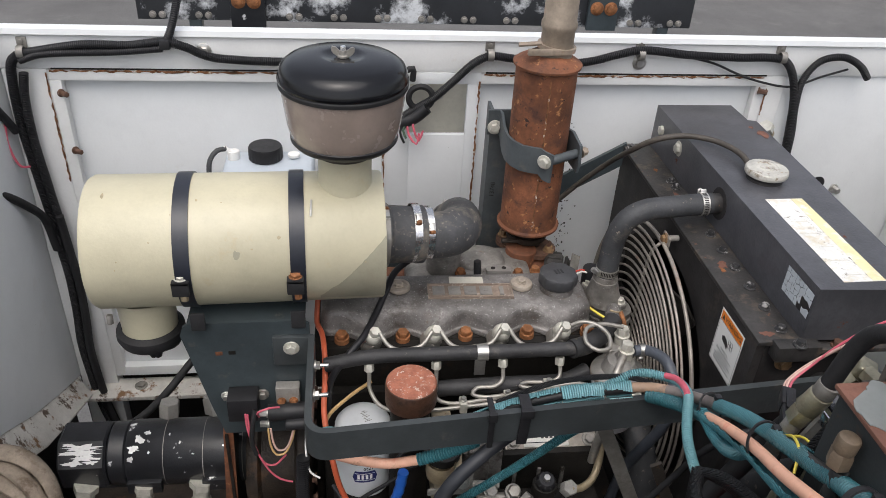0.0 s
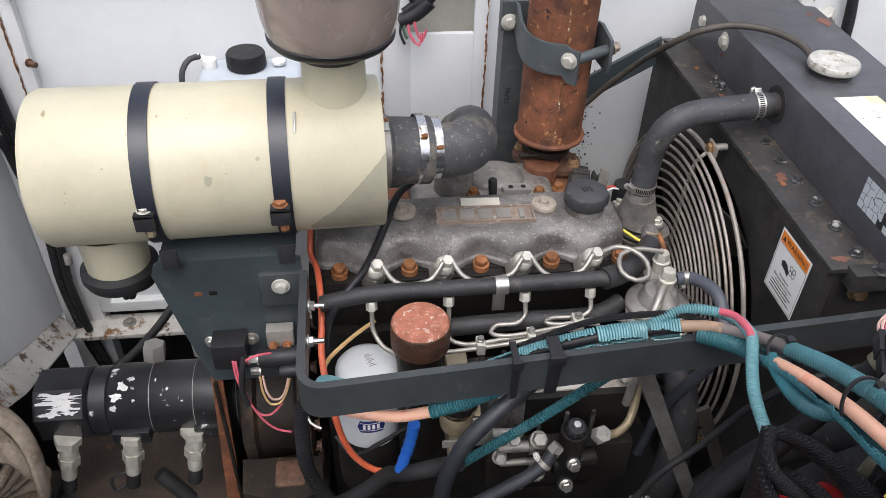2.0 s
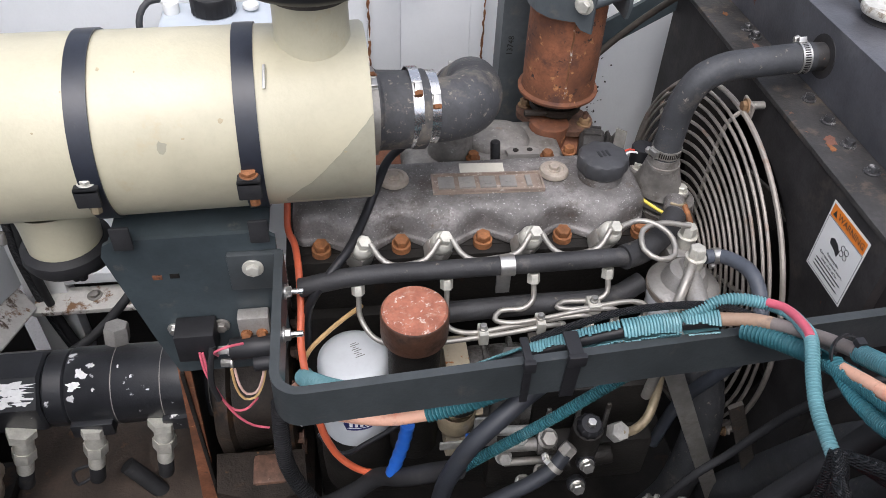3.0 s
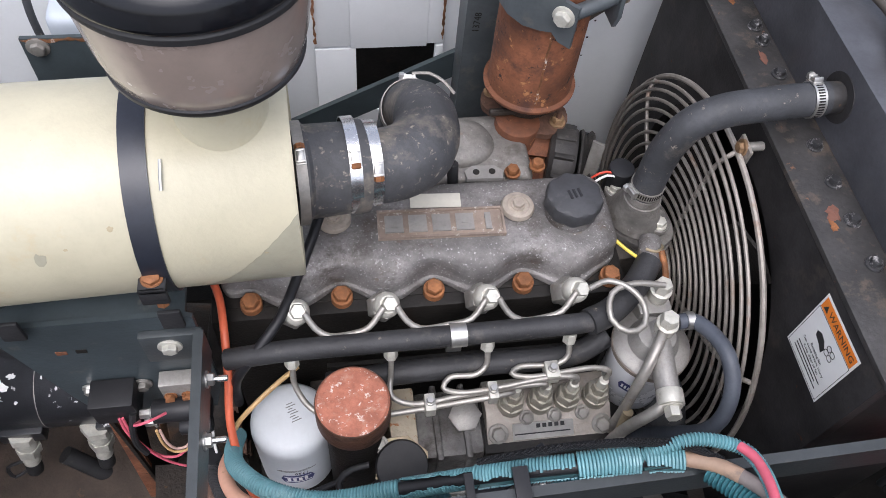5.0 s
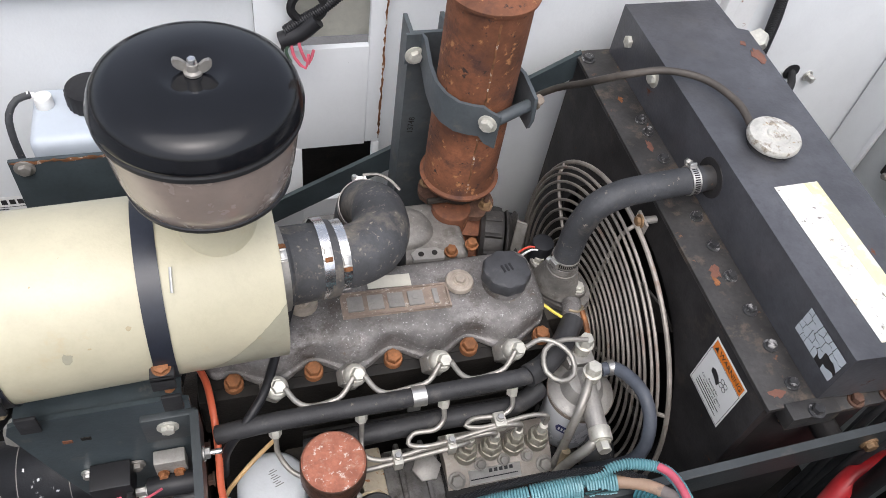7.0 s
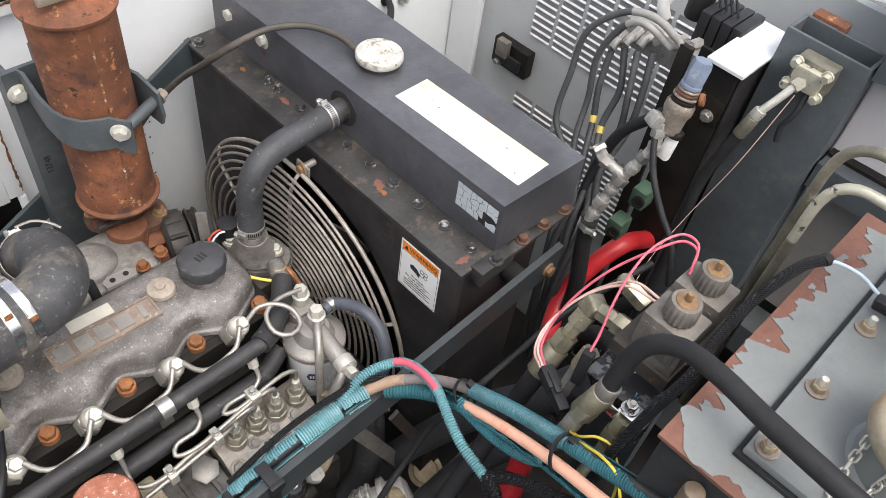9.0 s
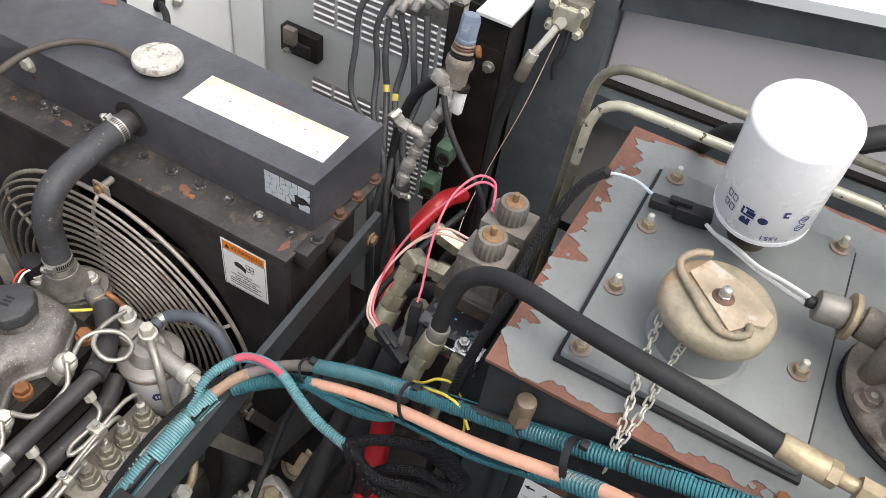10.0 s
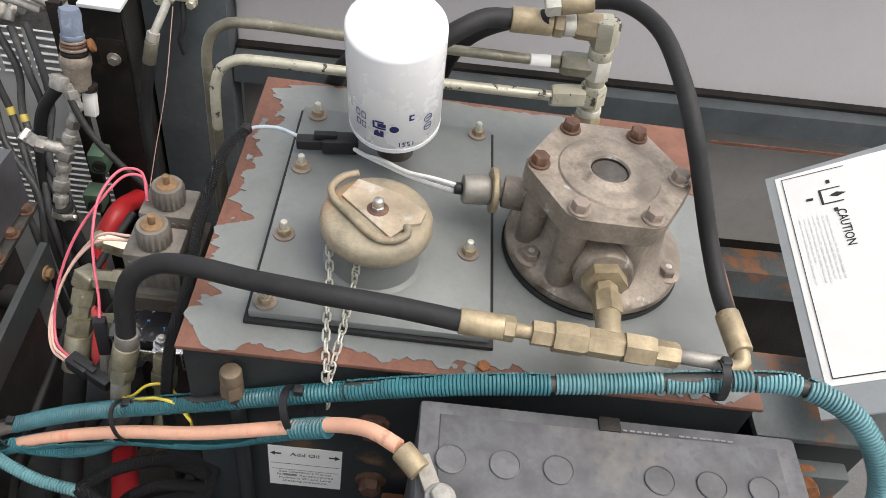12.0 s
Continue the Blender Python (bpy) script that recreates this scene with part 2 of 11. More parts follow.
M_RUSTDARK = mat("dark_rust_bolt", (0.135, 0.072, 0.048), 0.6, metal=0.2, var=0.35, vscale=60, spots=[((0.32, 0.24, 0.18), 0.06, 90, 0.1)], fine=0.1, bump=0.3)
M_COIL = mat("rust_dusted_grey_coil", (0.185, 0.168, 0.148), 0.6, metal=0.2, var=0.25, vscale=30, spots=[((0.27, 0.15, 0.08), 0.12, 30, 0.2)], fine=0.08, bump=0.3)
M_PUMP = mat("grimy_grey_pump_casting", (0.185, 0.177, 0.167), 0.5, metal=0.4, var=0.35, vscale=22, spots=[((0.036, 0.029, 0.023), 0.46, 26, 0.16), ((0.30, 0.18, 0.09), -0.02, 50, 0.08)], fine=0.1, fscale=320, bump=0.4)
M_LOWSHEET = mat("grey_brown_stained_sheet", (0.27, 0.255, 0.24), 0.55, var=0.12, vscale=6, spots=[((0.20, 0.13, 0.08), 0.08, 8, 0.15)], fine=0.03)
# Also blackens seams, slots and hollows in place of the shade in them.
M_IRONGAP = mat("oily_black_iron_and_dark_gaps", (0.018, 0.016, 0.014), 0.55, metal=0.1, var=0.4, vscale=12, spots=[((0.07, 0.04, 0.024), 0.14, 14, 0.2)], fine=0.1, bump=0.4, spec=0.28)
M_STEEL = mat("zinc_plated_steel", (0.58, 0.57, 0.54), 0.33, metal=0.85, var=0.14, vscale=40, spots=[((0.25, 0.19, 0.13), 0.12, 40, 0.2)], fine=0.05)
M_BRIGHT = mat("bright_steel", (0.72, 0.72, 0.72), 0.22, metal=0.95, var=0.08, vscale=30, fine=0.03, bump=0.05)
M_PALE = mat("pale_zinc_fitting", (0.58, 0.565, 0.50), 0.42, metal=0.35, var=0.12, vscale=60, spots=[((0.23, 0.18, 0.12), 0.16, 50, 0.2)], fine=0.06)
M_LINE = mat("injector_line_steel", (0.38, 0.36, 0.325), 0.4, metal=0.55, var=0.14, vscale=50, spots=[((0.2, 0.15, 0.1), 0.12, 40, 0.2)], fine=0.05)
M_BRASS = mat("yellow_zinc_fitting", (0.37, 0.30, 0.195), 0.45, metal=0.35, var=0.22, vscale=50, spots=[((0.24, 0.15, 0.075), 0.16, 60, 0.15), ((0.55, 0.47, 0.32), 0.06, 80, 0.1)], fine=0.05)
M_DELIVERY = mat("weathered_taupe_block", (0.33, 0.295, 0.255), 0.5, metal=0.3, var=0.25, vscale=24, spots=[((0.12, 0.095, 0.075), 0.15, 26, 0.18), ((0.46, 0.43, 0.38), 0.08, 40, 0.15)], fine=0.07, fscale=300, bump=0.25)
M_VALVENUT = mat("tarnished_olive_nut", (0.40, 0.375, 0.31), 0.42, metal=0.5, var=0.2, vscale=50, spots=[((0.14, 0.11, 0.075), 0.2, 40, 0.18)], fine=0.06)
M_SPECKPLATE = mat("cream_plate_with_rust_specks", (0.47, 0.405, 0.30), 0.5, var=0.12, vscale=16, spots=[((0.36, 0.29, 0.20), 0.2, 14, 0.2), ((0.30, 0.12, 0.04), 0.16, 95, 0.05)], fine=0.04, bump=0.25)
M_CAPBLACK = mat("dusty_black_cap", (0.048, 0.049, 0.053), 0.55, var=0.2, vscale=24, spots=[((0.10, 0.097, 0.092), 0.18, 40, 0.2)], fine=0.06, bump=0.12)
M_FITGREY = mat("dull_grey_fitting", (0.30, 0.285, 0.26), 0.5, metal=0.5, var=0.2, vscale=30, spots=[((0.12, 0.095, 0.07), 0.22, 26, 0.2)], fine=0.07)
M_OLIVE = mat("olive_plated_tube", (0.23, 0.215, 0.165), 0.38, metal=0.45, var=0.25, vscale=30, spots=[((0.45, 0.43, 0.36), 0.10, 60, 0.08)], fine=0.06)
M_OLIVEFIT = mat("yellow_zinc_fitting", (0.36, 0.335, 0.245), 0.32, metal=0.6, var=0.22, vscale=40, spots=[((0.15, 0.12, 0.08), 0.16, 36, 0.15), ((0.70, 0.68, 0.58), 0.06, 60, 0.08)], fine=0.05)
M_RUSTTAN = mat("tan_rusted_metal", (0.27, 0.165, 0.085), 0.65, metal=0.2, var=0.3, vscale=60, spots=[((0.12, 0.055, 0.025), 0.14, 60, 0.12)], fine=0.08, bump=0.3)
M_OLIVECHIP = mat("chipped_plated_tube", (0.52, 0.50, 0.40), 0.35, metal=0.4, var=0.15, vscale=14, spots=[((0.30, 0.28, 0.21), 0.16, 30, 0.1), ((0.06, 0.055, 0.042), 0.17, 75, 0.03)], fine=0.06)
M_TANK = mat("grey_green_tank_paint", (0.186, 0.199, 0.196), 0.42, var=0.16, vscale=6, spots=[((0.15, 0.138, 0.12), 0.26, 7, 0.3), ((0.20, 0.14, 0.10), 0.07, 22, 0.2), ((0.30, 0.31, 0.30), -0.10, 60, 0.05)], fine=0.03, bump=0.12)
M_TANKDARK = mat("dark_tank_grey", (0.025, 0.030, 0.032), 0.5, var=0.2, vscale=9, spots=[((0.13, 0.075, 0.045), 0.14, 12, 0.1)], fine=0.05, spec=0.35)
M_TEAL = mat("teal_split_loom", (0.036, 0.150, 0.178), 0.40, var=0.25, vscale=12, spots=[((0.20, 0.32, 0.34), 0.14, 9, 0.22), ((0.016, 0.060, 0.070), 0.16, 14, 0.2)], fine=0.04, bump=0.05)
M_LOOMBLACK = mat("black_split_loom", (0.015, 0.015, 0.017), 0.42, var=0.2, vscale=20, fine=0.04, bump=0.05, spec=0.35)
M_BRAID = weave("black_braided_sleeve", (0.006, 0.006, 0.007), (0.015, 0.015, 0.017))
M_SALMON = mat("salmon_battery_cable", (0.78, 0.43, 0.30), 0.5, var=0.12, vscale=12, spots=[((0.70, 0.16, 0.10), 0.17, 12, 0.12), ((0.45, 0.24, 0.16), 0.15, 40, 0.10)], fine=0.03)
M_PALEBLUE = mat("pale_blue_wire", (0.50, 0.58, 0.64), 0.4, var=0.1, fine=0.02)
M_INNERCABLE = mat("dusty_inner_cable", (0.060, 0.055, 0.052), 0.5, var=0.3, vscale=14, spots=[((0.16, 0.125, 0.10), 0.16, 18, 0.2)], fine=0.06)
M_TANCABLE = mat("bleached_tan_cable", (0.36, 0.24, 0.165), 0.55, var=0.2, vscale=20, spots=[((0.15, 0.12, 0.10), 0.16, 26, 0.15)], fine=0.05)
M_GREYCABLE = mat("faded_grey_brown_cable", (0.17, 0.145, 0.135), 0.55, var=0.25, vscale=12, spots=[((0.42, 0.25, 0.15), 0.26, 14, 0.12), ((0.06, 0.05, 0.045), 0.10, 30, 0.1)], fine=0.05)
M_REDWIRE = mat("red_cable", (0.55, 0.055, 0.03), 0.42, var=0.15, vscale=12, fine=0.03, bump=0.05)
M_REDHOSE = mat("red_hose", (0.52, 0.025, 0.03), 0.4, var=0.15, vscale=12, fine=0.04, bump=0.08)
M_PINK = mat("pink_wire", (0.62, 0.12, 0.17), 0.4, var=0.1, fine=0.02, bump=0)
M_WHITEWIRE = mat("white_wire", (0.78, 0.77, 0.74), 0.4, var=0.06, fine=0.02, bump=0)
M_YELLOWWIRE = mat("yellow_wire", (0.72, 0.58, 0.08), 0.4, var=0.1, fine=0.02, bump=0)
M_TANWIRE = mat("tan_wire", (0.55, 0.36, 0.16), 0.45, var=0.15, fine=0.02, bump=0)
M_BLUE = mat("blue_wire_boot", (0.02, 0.12, 0.5), 0.4, var=0.15, fine=0.02, bump=0)
M_FILTERWHITE = mat("white_filter_enamel", (0.82, 0.83, 0.85), 0.26, var=0.02, vscale=8, fine=0.005, bump=0.02, coat=0.2)
M_FILTERGREY = mat("pale_filter_enamel", (0.60, 0.63, 0.65), 0.32, var=0.05, vscale=10, spots=[((0.35, 0.31, 0.27), 0.08, 22, 0.2)], fine=0.02)
M_POLY = mat("milky_plastic_tank", (0.47, 0.52, 0.575), 0.4, var=0.04, vscale=9, fine=0.01, bump=0.03)
M_TANCAP = mat("weathered_filler_cap", (0.46, 0.375, 0.275), 0.6, metal=0.15, var=0.25, vscale=20, spots=[((0.50, 0.475, 0.43), 0.30, 26, 0.12), ((0.30, 0.145, 0.065), 0.24, 22, 0.14), ((0.17, 0.14, 0.11), 0.14, 50, 0.12)], fine=0.05, bump=0.25)
M_BATTERY = mat("dusty_black_battery_case", (0.118, 0.119, 0.127), 0.5, var=0.35, vscale=18, spots=[((0.185, 0.150, 0.105), 0.18, 9, 0.28), ((0.062, 0.062, 0.068), 0.12, 22, 0.2), ((0.28, 0.26, 0.23), -0.05, 40, 0.08)], fine=0.05, bump=0.12)
M_PANELPINK = mat("weathered_white_panel", (0.62, 0.59, 0.595), 0.5, var=0.03, vscale=4, spots=[((0.47, 0.43, 0.39), 0.10, 5, 0.3)], fine=0.01)
M_SLOTSHADE = mat("vent_slot_shade", (0.27, 0.265, 0.26), 0.55, var=0.12, vscale=20, fine=0.04)
M_LOUVRE = mat("grey_louvre_panel", (0.46, 0.48, 0.485), 0.45, var=0.05, vscale=5, spots=[((0.33, 0.31, 0.28), 0.10, 9, 0.2)], fine=0.02)
M_PEEL = mat("brown_primer", (0.19, 0.085, 0.058), 0.7, var=0.22, vscale=16, spots=[((0.11, 0.045, 0.03), 0.22, 20, 0.2)], fine=0.06, bump=0.25)
M_CHROME = mat("chipped_chrome_cap", (0.60, 0.585, 0.53), 0.38, metal=0.2, var=0.2, vscale=30, spots=[((0.24, 0.20, 0.15), 0.30, 60, 0.10), ((0.33, 0.24, 0.14), 0.14, 90, 0.08)], fine=0.06)
M_GUARD = mat("rusting_guard_wire", (0.33, 0.30, 0.265), 0.5, metal=0.4, var=0.25, vscale=16, spots=[((0.26, 0.12, 0.06), 0.18, 14, 0.2)], fine=0.06)
M_LABELW = mat("white_label", (0.80, 0.80, 0.78), 0.4, var=0.03, fine=0.01, bump=0)
M_LABELOR = mat("orange_label", (0.80, 0.22, 0.02), 0.4, var=0.05, fine=0.01, bump=0)
M_LABELINK = mat("label_ink", (0.02, 0.02, 0.022), 0.45, var=0.1, fine=0.01, bump=0)
M_LABELYEL = mat("faded_yellow_label", (0.76, 0.69, 0.40), 0.45, var=0.12, spots=[((0.78, 0.76, 0.7), 0.34, 20, 0.1)], fine=0.02, bump=0)
M_LABELCRACK = mat("crazed_label", (0.50, 0.54, 0.57), 0.45, var=0.10, spots=[((0.30, 0.29, 0.28), 0.14, 30, 0.1)], fine=0.02, bump=0)
M_NAVY = mat("navy_print", (0.012, 0.018, 0.11), 0.35, var=0.1, fine=0.01, bump=0)
M_LABELGREY = mat("grey_print", (0.22, 0.22, 0.22), 0.45, var=0.1, fine=0.01, bump=0)
M_LABELFAINT = mat("faded_print", (0.73, 0.73, 0.725), 0.45, var=0.1, fine=0.01, bump=0)
M_BEIGELABEL = mat("aged_cream_label", (0.60, 0.575, 0.49), 0.5, var=0.08, vscale=20, fine=0.02, bump=0)
M_GREENPLATE = mat("green_switch_body", (0.055, 0.10, 0.065), 0.5, var=0.2, fine=0.05)
M_BLUECAP = mat("faded_blue_knob", (0.17, 0.21, 0.28), 0.5, var=0.15, vscale=30, spots=[((0.4, 0.42, 0.45), 0.2, 30, 0.2)], fine=0.04)
M_YELTAPE = mat("yellow_tape", (0.70, 0.54, 0.12), 0.5, var=0.1, fine=0.02, bump=0)
M_FLAP = mat("black_panel_scraped_white", (0.03, 0.032, 0.036), 0.4, var=0.2, vscale=8, spots=[((0.68, 0.70, 0.72), 0.30, 9, 0.10)], fine=0.04)
M_ASPHALT = mat("worn_asphalt", (0.125, 0.122, 0.12), 0.9, var=0.14, vscale=1.4, spots=[((0.18, 0.175, 0.165), 0.2, 3, 0.3)], fine=0.15, fscale=120, bump=0.5)
M_KERB = mat("pale_concrete", (0.42, 0.37, 0.29), 0.85, var=0.1, vscale=4, fine=0.06, fscale=90, bump=0.3)
M_FLAKED = mat("white_paint_flaking_to_rust", (0.62, 0.60, 0.56), 0.6, var=0.1, vscale=20, spots=[((0.085, 0.055, 0.036), 0.24, 17, 0.05), ((0.22, 0.12, 0.06), 0.2, 28, 0.08)], fine=0.05, bump=0.4)
M_BARE = mat("bared_white_metal", (0.66, 0.66, 0.65), 0.45, metal=0.2, var=0.1, vscale=40, spots=[((0.12, 0.12, 0.12), 0.05, 120, 0.1)], fine=0.05)
M_CREAMDARK = mat("darker_cream_enamel", (0.31, 0.295, 0.22), 0.42, var=0.10, vscale=14, spots=[((0.24, 0.22, 0.16), 0.1, 18, 0.15)], fine=0.02)
M_DUCT = mat("brown_weathered_duct", (0.15, 0.118, 0.098), 0.5, metal=0.2, var=0.25, vscale=14, spots=[((0.25, 0.20, 0.165), 0.12, 16, 0.2)], fine=0.06)
M_CANVAS = mat("stained_canvas_hose", (0.33, 0.27, 0.21), 0.8, var=0.25, vscale=20, spots=[((0.13, 0.09, 0.06), 0.26, 26, 0.15)], fine=0.1, bump=0.4)
M_SIGN = mat("grey_sign_plate", (0.28, 0.30, 0.31), 0.45, var=0.07, fine=0.03)
M_WHITECAST = mat("white_painted_casting", (0.60, 0.59, 0.56), 0.5, var=0.12, vscale=20, spots=[((0.07, 0.06, 0.05), 0.34, 24, 0.12)], fine=0.06, bump=0.3)

M_WASHER = mat("dusty_tan_cap_washer", (0.40, 0.345, 0.285), 0.55, metal=0.2, var=0.2, vscale=40, spots=[((0.22, 0.16, 0.11), 0.14, 50, 0.15)], fine=0.06, bump=0.2)
M_PALEHOSE = mat("dusty_pale_air_hose", (0.27, 0.265, 0.25), 0.6, var=0.2, vscale=18, spots=[((0.12, 0.11, 0.10), 0.18, 22, 0.2)], fine=0.06, bump=0.15)
M_HOUSING = mat("dusty_weathered_casting", (0.315, 0.268, 0.222), 0.50, metal=0.4, var=0.30, vscale=24, spots=[((0.10, 0.075, 0.055), 0.24, 30, 0.18), ((0.56, 0.54, 0.50), 0.11, 42, 0.10), ((0.23, 0.13, 0.075), -0.02, 60, 0.08)], fine=0.12, fscale=260, bump=0.5)
M_DIMPLE = mat("oily_dark_recess", (0.115, 0.102, 0.092), 0.38, metal=0.5, var=0.25, vscale=40, spots=[((0.06, 0.05, 0.045), 0.16, 60, 0.15)], fine=0.06)
M_PLATECHIP = mat("black_plate_scraped", (0.014, 0.015, 0.018), 0.22, var=0.25, spots=[((0.085, 0.088, 0.092), 0.34, 40, 0.03), ((0.10, 0.36, 0.60), 0.08, 70, 0.03), ((0.66, 0.67, 0.69), 0.07, 60, 0.02)], fine=0.05)
M_BLUSHWIRE = mat("faded_pink_white_wire", (0.66, 0.44, 0.38), 0.45, var=0.15, fine=0.02, bump=0)
M_AIRHOSE = mat("grey_air_hose", (0.062, 0.064, 0.067), 0.55, var=0.25, vscale=14, spots=[((0.20, 0.18, 0.15), 0.10, 16, 0.25)], fine=0.06, bump=0.1)
M_DUSTFIT = mat("dusty_grey_fitting", (0.36, 0.35, 0.325), 0.5, metal=0.3, var=0.25, vscale=40, spots=[((0.10, 0.085, 0.07), 0.22, 40, 0.15), ((0.58, 0.57, 0.54), 0.08, 60, 0.1)], fine=0.08, bump=0.35)
M_STRAP = mat("blue_black_strap", (0.018, 0.021, 0.030), 0.34, var=0.25, vscale=14, spots=[((0.075, 0.068, 0.06), 0.06, 30, 0.15)], fine=0.04, bump=0.06)
# Base set lighter than M_RADBLACK to carry the sky's sheen on top.
M_RADSHEEN = mat("scuffed_black_paint_sky_sheen", (0.074, 0.075, 0.083), 0.33, var=0.3, vscale=12, spots=[((0.090, 0.085, 0.083), 0.22, 10, 0.3), ((0.16, 0.15, 0.14), -0.05, 90, 0.05), (RUST, -0.02, 30, 0.05)], fine=0.06, bump=0.16, spec=0.6)
M_TUBEBROWN = mat("brown_black_overflow_tube", (0.065, 0.055, 0.046), 0.6, var=0.25, vscale=14, spots=[((0.13, 0.105, 0.08), 0.14, 16, 0.2)], fine=0.05)
M_LABELTOP = mat("worn_white_label", (0.74, 0.74, 0.71), 0.45, var=0.08, spots=[((0.58, 0.50, 0.34), 0.28, 24, 0.15), ((0.20, 0.18, 0.15), 0.12, 45, 0.05), ((0.34, 0.32, 0.28), 0.10, 150, 0.05)], fine=0.02, bump=0.05)
M_TEALFADED = mat("sun_faded_teal_loom", (0.125, 0.285, 0.315), 0.45, var=0.2, vscale=14, spots=[((0.30, 0.45, 0.47), 0.22, 11, 0.2), ((0.07, 0.20, 0.23), 0.10, 16, 0.2)], fine=0.04, bump=0.05)
M_INTAKE = mat("dust_caked_rubber", (0.060, 0.061, 0.064), 0.65, var=0.28, vscale=16, spots=[((0.235, 0.20, 0.155), 0.33, 12, 0.20), ((0.29, 0.255, 0.21), 0.17, 110, 0.10)], fine=0.08, bump=0.3)

M_HOSEDARK = mat("blue_black_rubber", (0.026, 0.029, 0.036), 0.5, var=0.2, vscale=16, spots=[((0.075, 0.070, 0.066), 0.12, 20, 0.3)], fine=0.04)
M_HOSEBLUE = mat("slate_blue_rubber", (0.075, 0.085, 0.105), 0.5, var=0.2, vscale=16, spots=[((0.15, 0.14, 0.13), 0.12, 20, 0.3)], fine=0.04)
M_SALRED = mat("orange_red_cable", (0.66, 0.135, 0.06), 0.42, var=0.12, vscale=14, spots=[((0.70, 0.32, 0.20), 0.2, 9, 0.2)], fine=0.03)


# ---- building tools ----
BASE = {}
VX, VY, VZ = Vector((1, 0, 0)), Vector((0, 1, 0)), Vector((0, 0, 1))


def to_mesh(bm, material, name, smooth=38):
    me = bpy.data.meshes.new(name)
    bmesh.ops.recalc_face_normals(bm, faces=bm.faces)
    bm.to_mesh(me)
    bm.free()
    me.materials.append(material)
    me.polygons.foreach_set("use_smooth", [True] * len(me.polygons))
    me.set_sharp_from_angle(angle=radians(smooth))
    return me


def thing(name, at, label, category, group="", kind=""):
    """An Empty at the base of a thing; its parts are built in world places."""
    ob = new(name)
    ob.location = at
    ob.empty_display_size = 0.02
    BASE[ob.name] = Vector(at)
    return tagged(ob, label, category, group, kind)


def part(name, bm, material, parent, label=""):
    base = BASE[parent.name]
    bmesh.ops.translate(bm, verts=bm.verts, vec=-base)
    ob = new(name, to_mesh(bm, material, name))
    ob.parent = parent
    BASE[ob.name] = base
    return tagged(ob, label)


def solo(name, bm, material, label, category, group="", kind=""):
    lo = Vector([min(v.co[k] for v in bm.verts) for k in range(3)])
    hi = Vector([max(v.co[k] for v in bm.verts) for k in range(3)])
    base = Vector(((lo.x + hi.x) / 2, (lo.y + hi.y) / 2, lo.z))
    bmesh.ops.translate(bm, verts=bm.verts, vec=-base)
    ob = new(name, to_mesh(bm, material, name))
    ob.location = base
    BASE[ob.name] = base
    return tagged(ob, label, category, group, kind)


def aim(p, n, spin=0.0):
    return Matrix.Translation(p) @ Vector(n).to_track_quat("Z", "Y").to_matrix().to_4x4() @ Matrix.Rotation(radians(spin), 4, "Z")


def placed(name, me, m, parent, label=""):
    """One more piece on a shared mesh, at a world pose, under a thing."""
    ob = new(name, me)
    ob.parent = parent
    ob.matrix_basis = Matrix.Translation(-BASE[parent.name]) @ m
    BASE[ob.name] = BASE[parent.name]
    return tagged(ob, label)


def join(*bms):
    out = bms[0]
    for b in bms[1:]:
        me = bpy.data.meshes.new("tmp")
        b.to_mesh(me)
        out.from_mesh(me)
        bpy.data.meshes.remove(me)
        b.free()
    return out


def soften(bm, width, seg=2, angle=35):
    if width > 0:
        es = [e for e in bm.edges if len(e.link_faces) == 2 and e.calc_face_angle(0) > radians(angle)]
        bmesh.ops.bevel(bm, geom=es, offset=width, segments=seg, affect="EDGES", profile=0.6, clamp_overlap=True)
    return bm


def b_box(lo, hi, bev=0.002, seg=2, m=None):
    bm = bmesh.new()
    bmesh.ops.create_cube(bm, size=1)
    for v in bm.verts:
        v.co = Vector([lo[k] + (v.co[k] + 0.5) * (hi[k] - lo[k]) for k in range(3)])
    soften(bm, bev, seg)
    if m is not None:
        bm.transform(m)
    return bm


def b_prism(poly, depth, m, bev=0.0, seg=2):
    """An outline in its own x and y, made depth thick along its z, set at m."""
    bm = bmesh.new()
    lo = [bm.verts.new((x, y, 0)) for x, y in poly]
    hi = [bm.verts.new((x, y, depth)) for x, y in poly]
    bm.faces.new(lo[::-1])
    bm.faces.new(hi)
    n = len(poly)
    for i in range(n):
        bm.faces.new((lo[i], lo[(i + 1) % n], hi[(i + 1) % n], hi[i]))
    soften(bm, bev, seg)
    bm.transform(m)
    return bm


def b_lathe(profile, at, axis=(0, 0, 1), seg=28, wob=None):
    """Turn a profile of (radius, height) round an axis."""
    bm = bmesh.new()
    rings = []
    for r, h in profile:
        if r < 1e-6:
            rings.append([bm.verts.new((0, 0, h))])
        else:
            ring = []
            for i in range(seg):
                a = 2 * math.pi * i / seg
                k = wob(a, h) if wob else 1.0
                ring.append(bm.verts.new((r * k * math.cos(a), r * k * math.sin(a), h)))
            rings.append(ring)
    for a, b in zip(rings, rings[1:]):
        if len(a) == 1 and len(b) == 1:
            continue
        for i in range(seg):
            j = (i + 1) % seg
            if len(a) == 1:
                bm.faces.new((a[0], b[j], b[i]))
            elif len(b) == 1:
                bm.faces.new((a[i], a[j], b[0]))
            else:
                bm.faces.new((a[i], a[j], b[j], b[i]))
    bm.transform(aim(at, axis))
    return bm


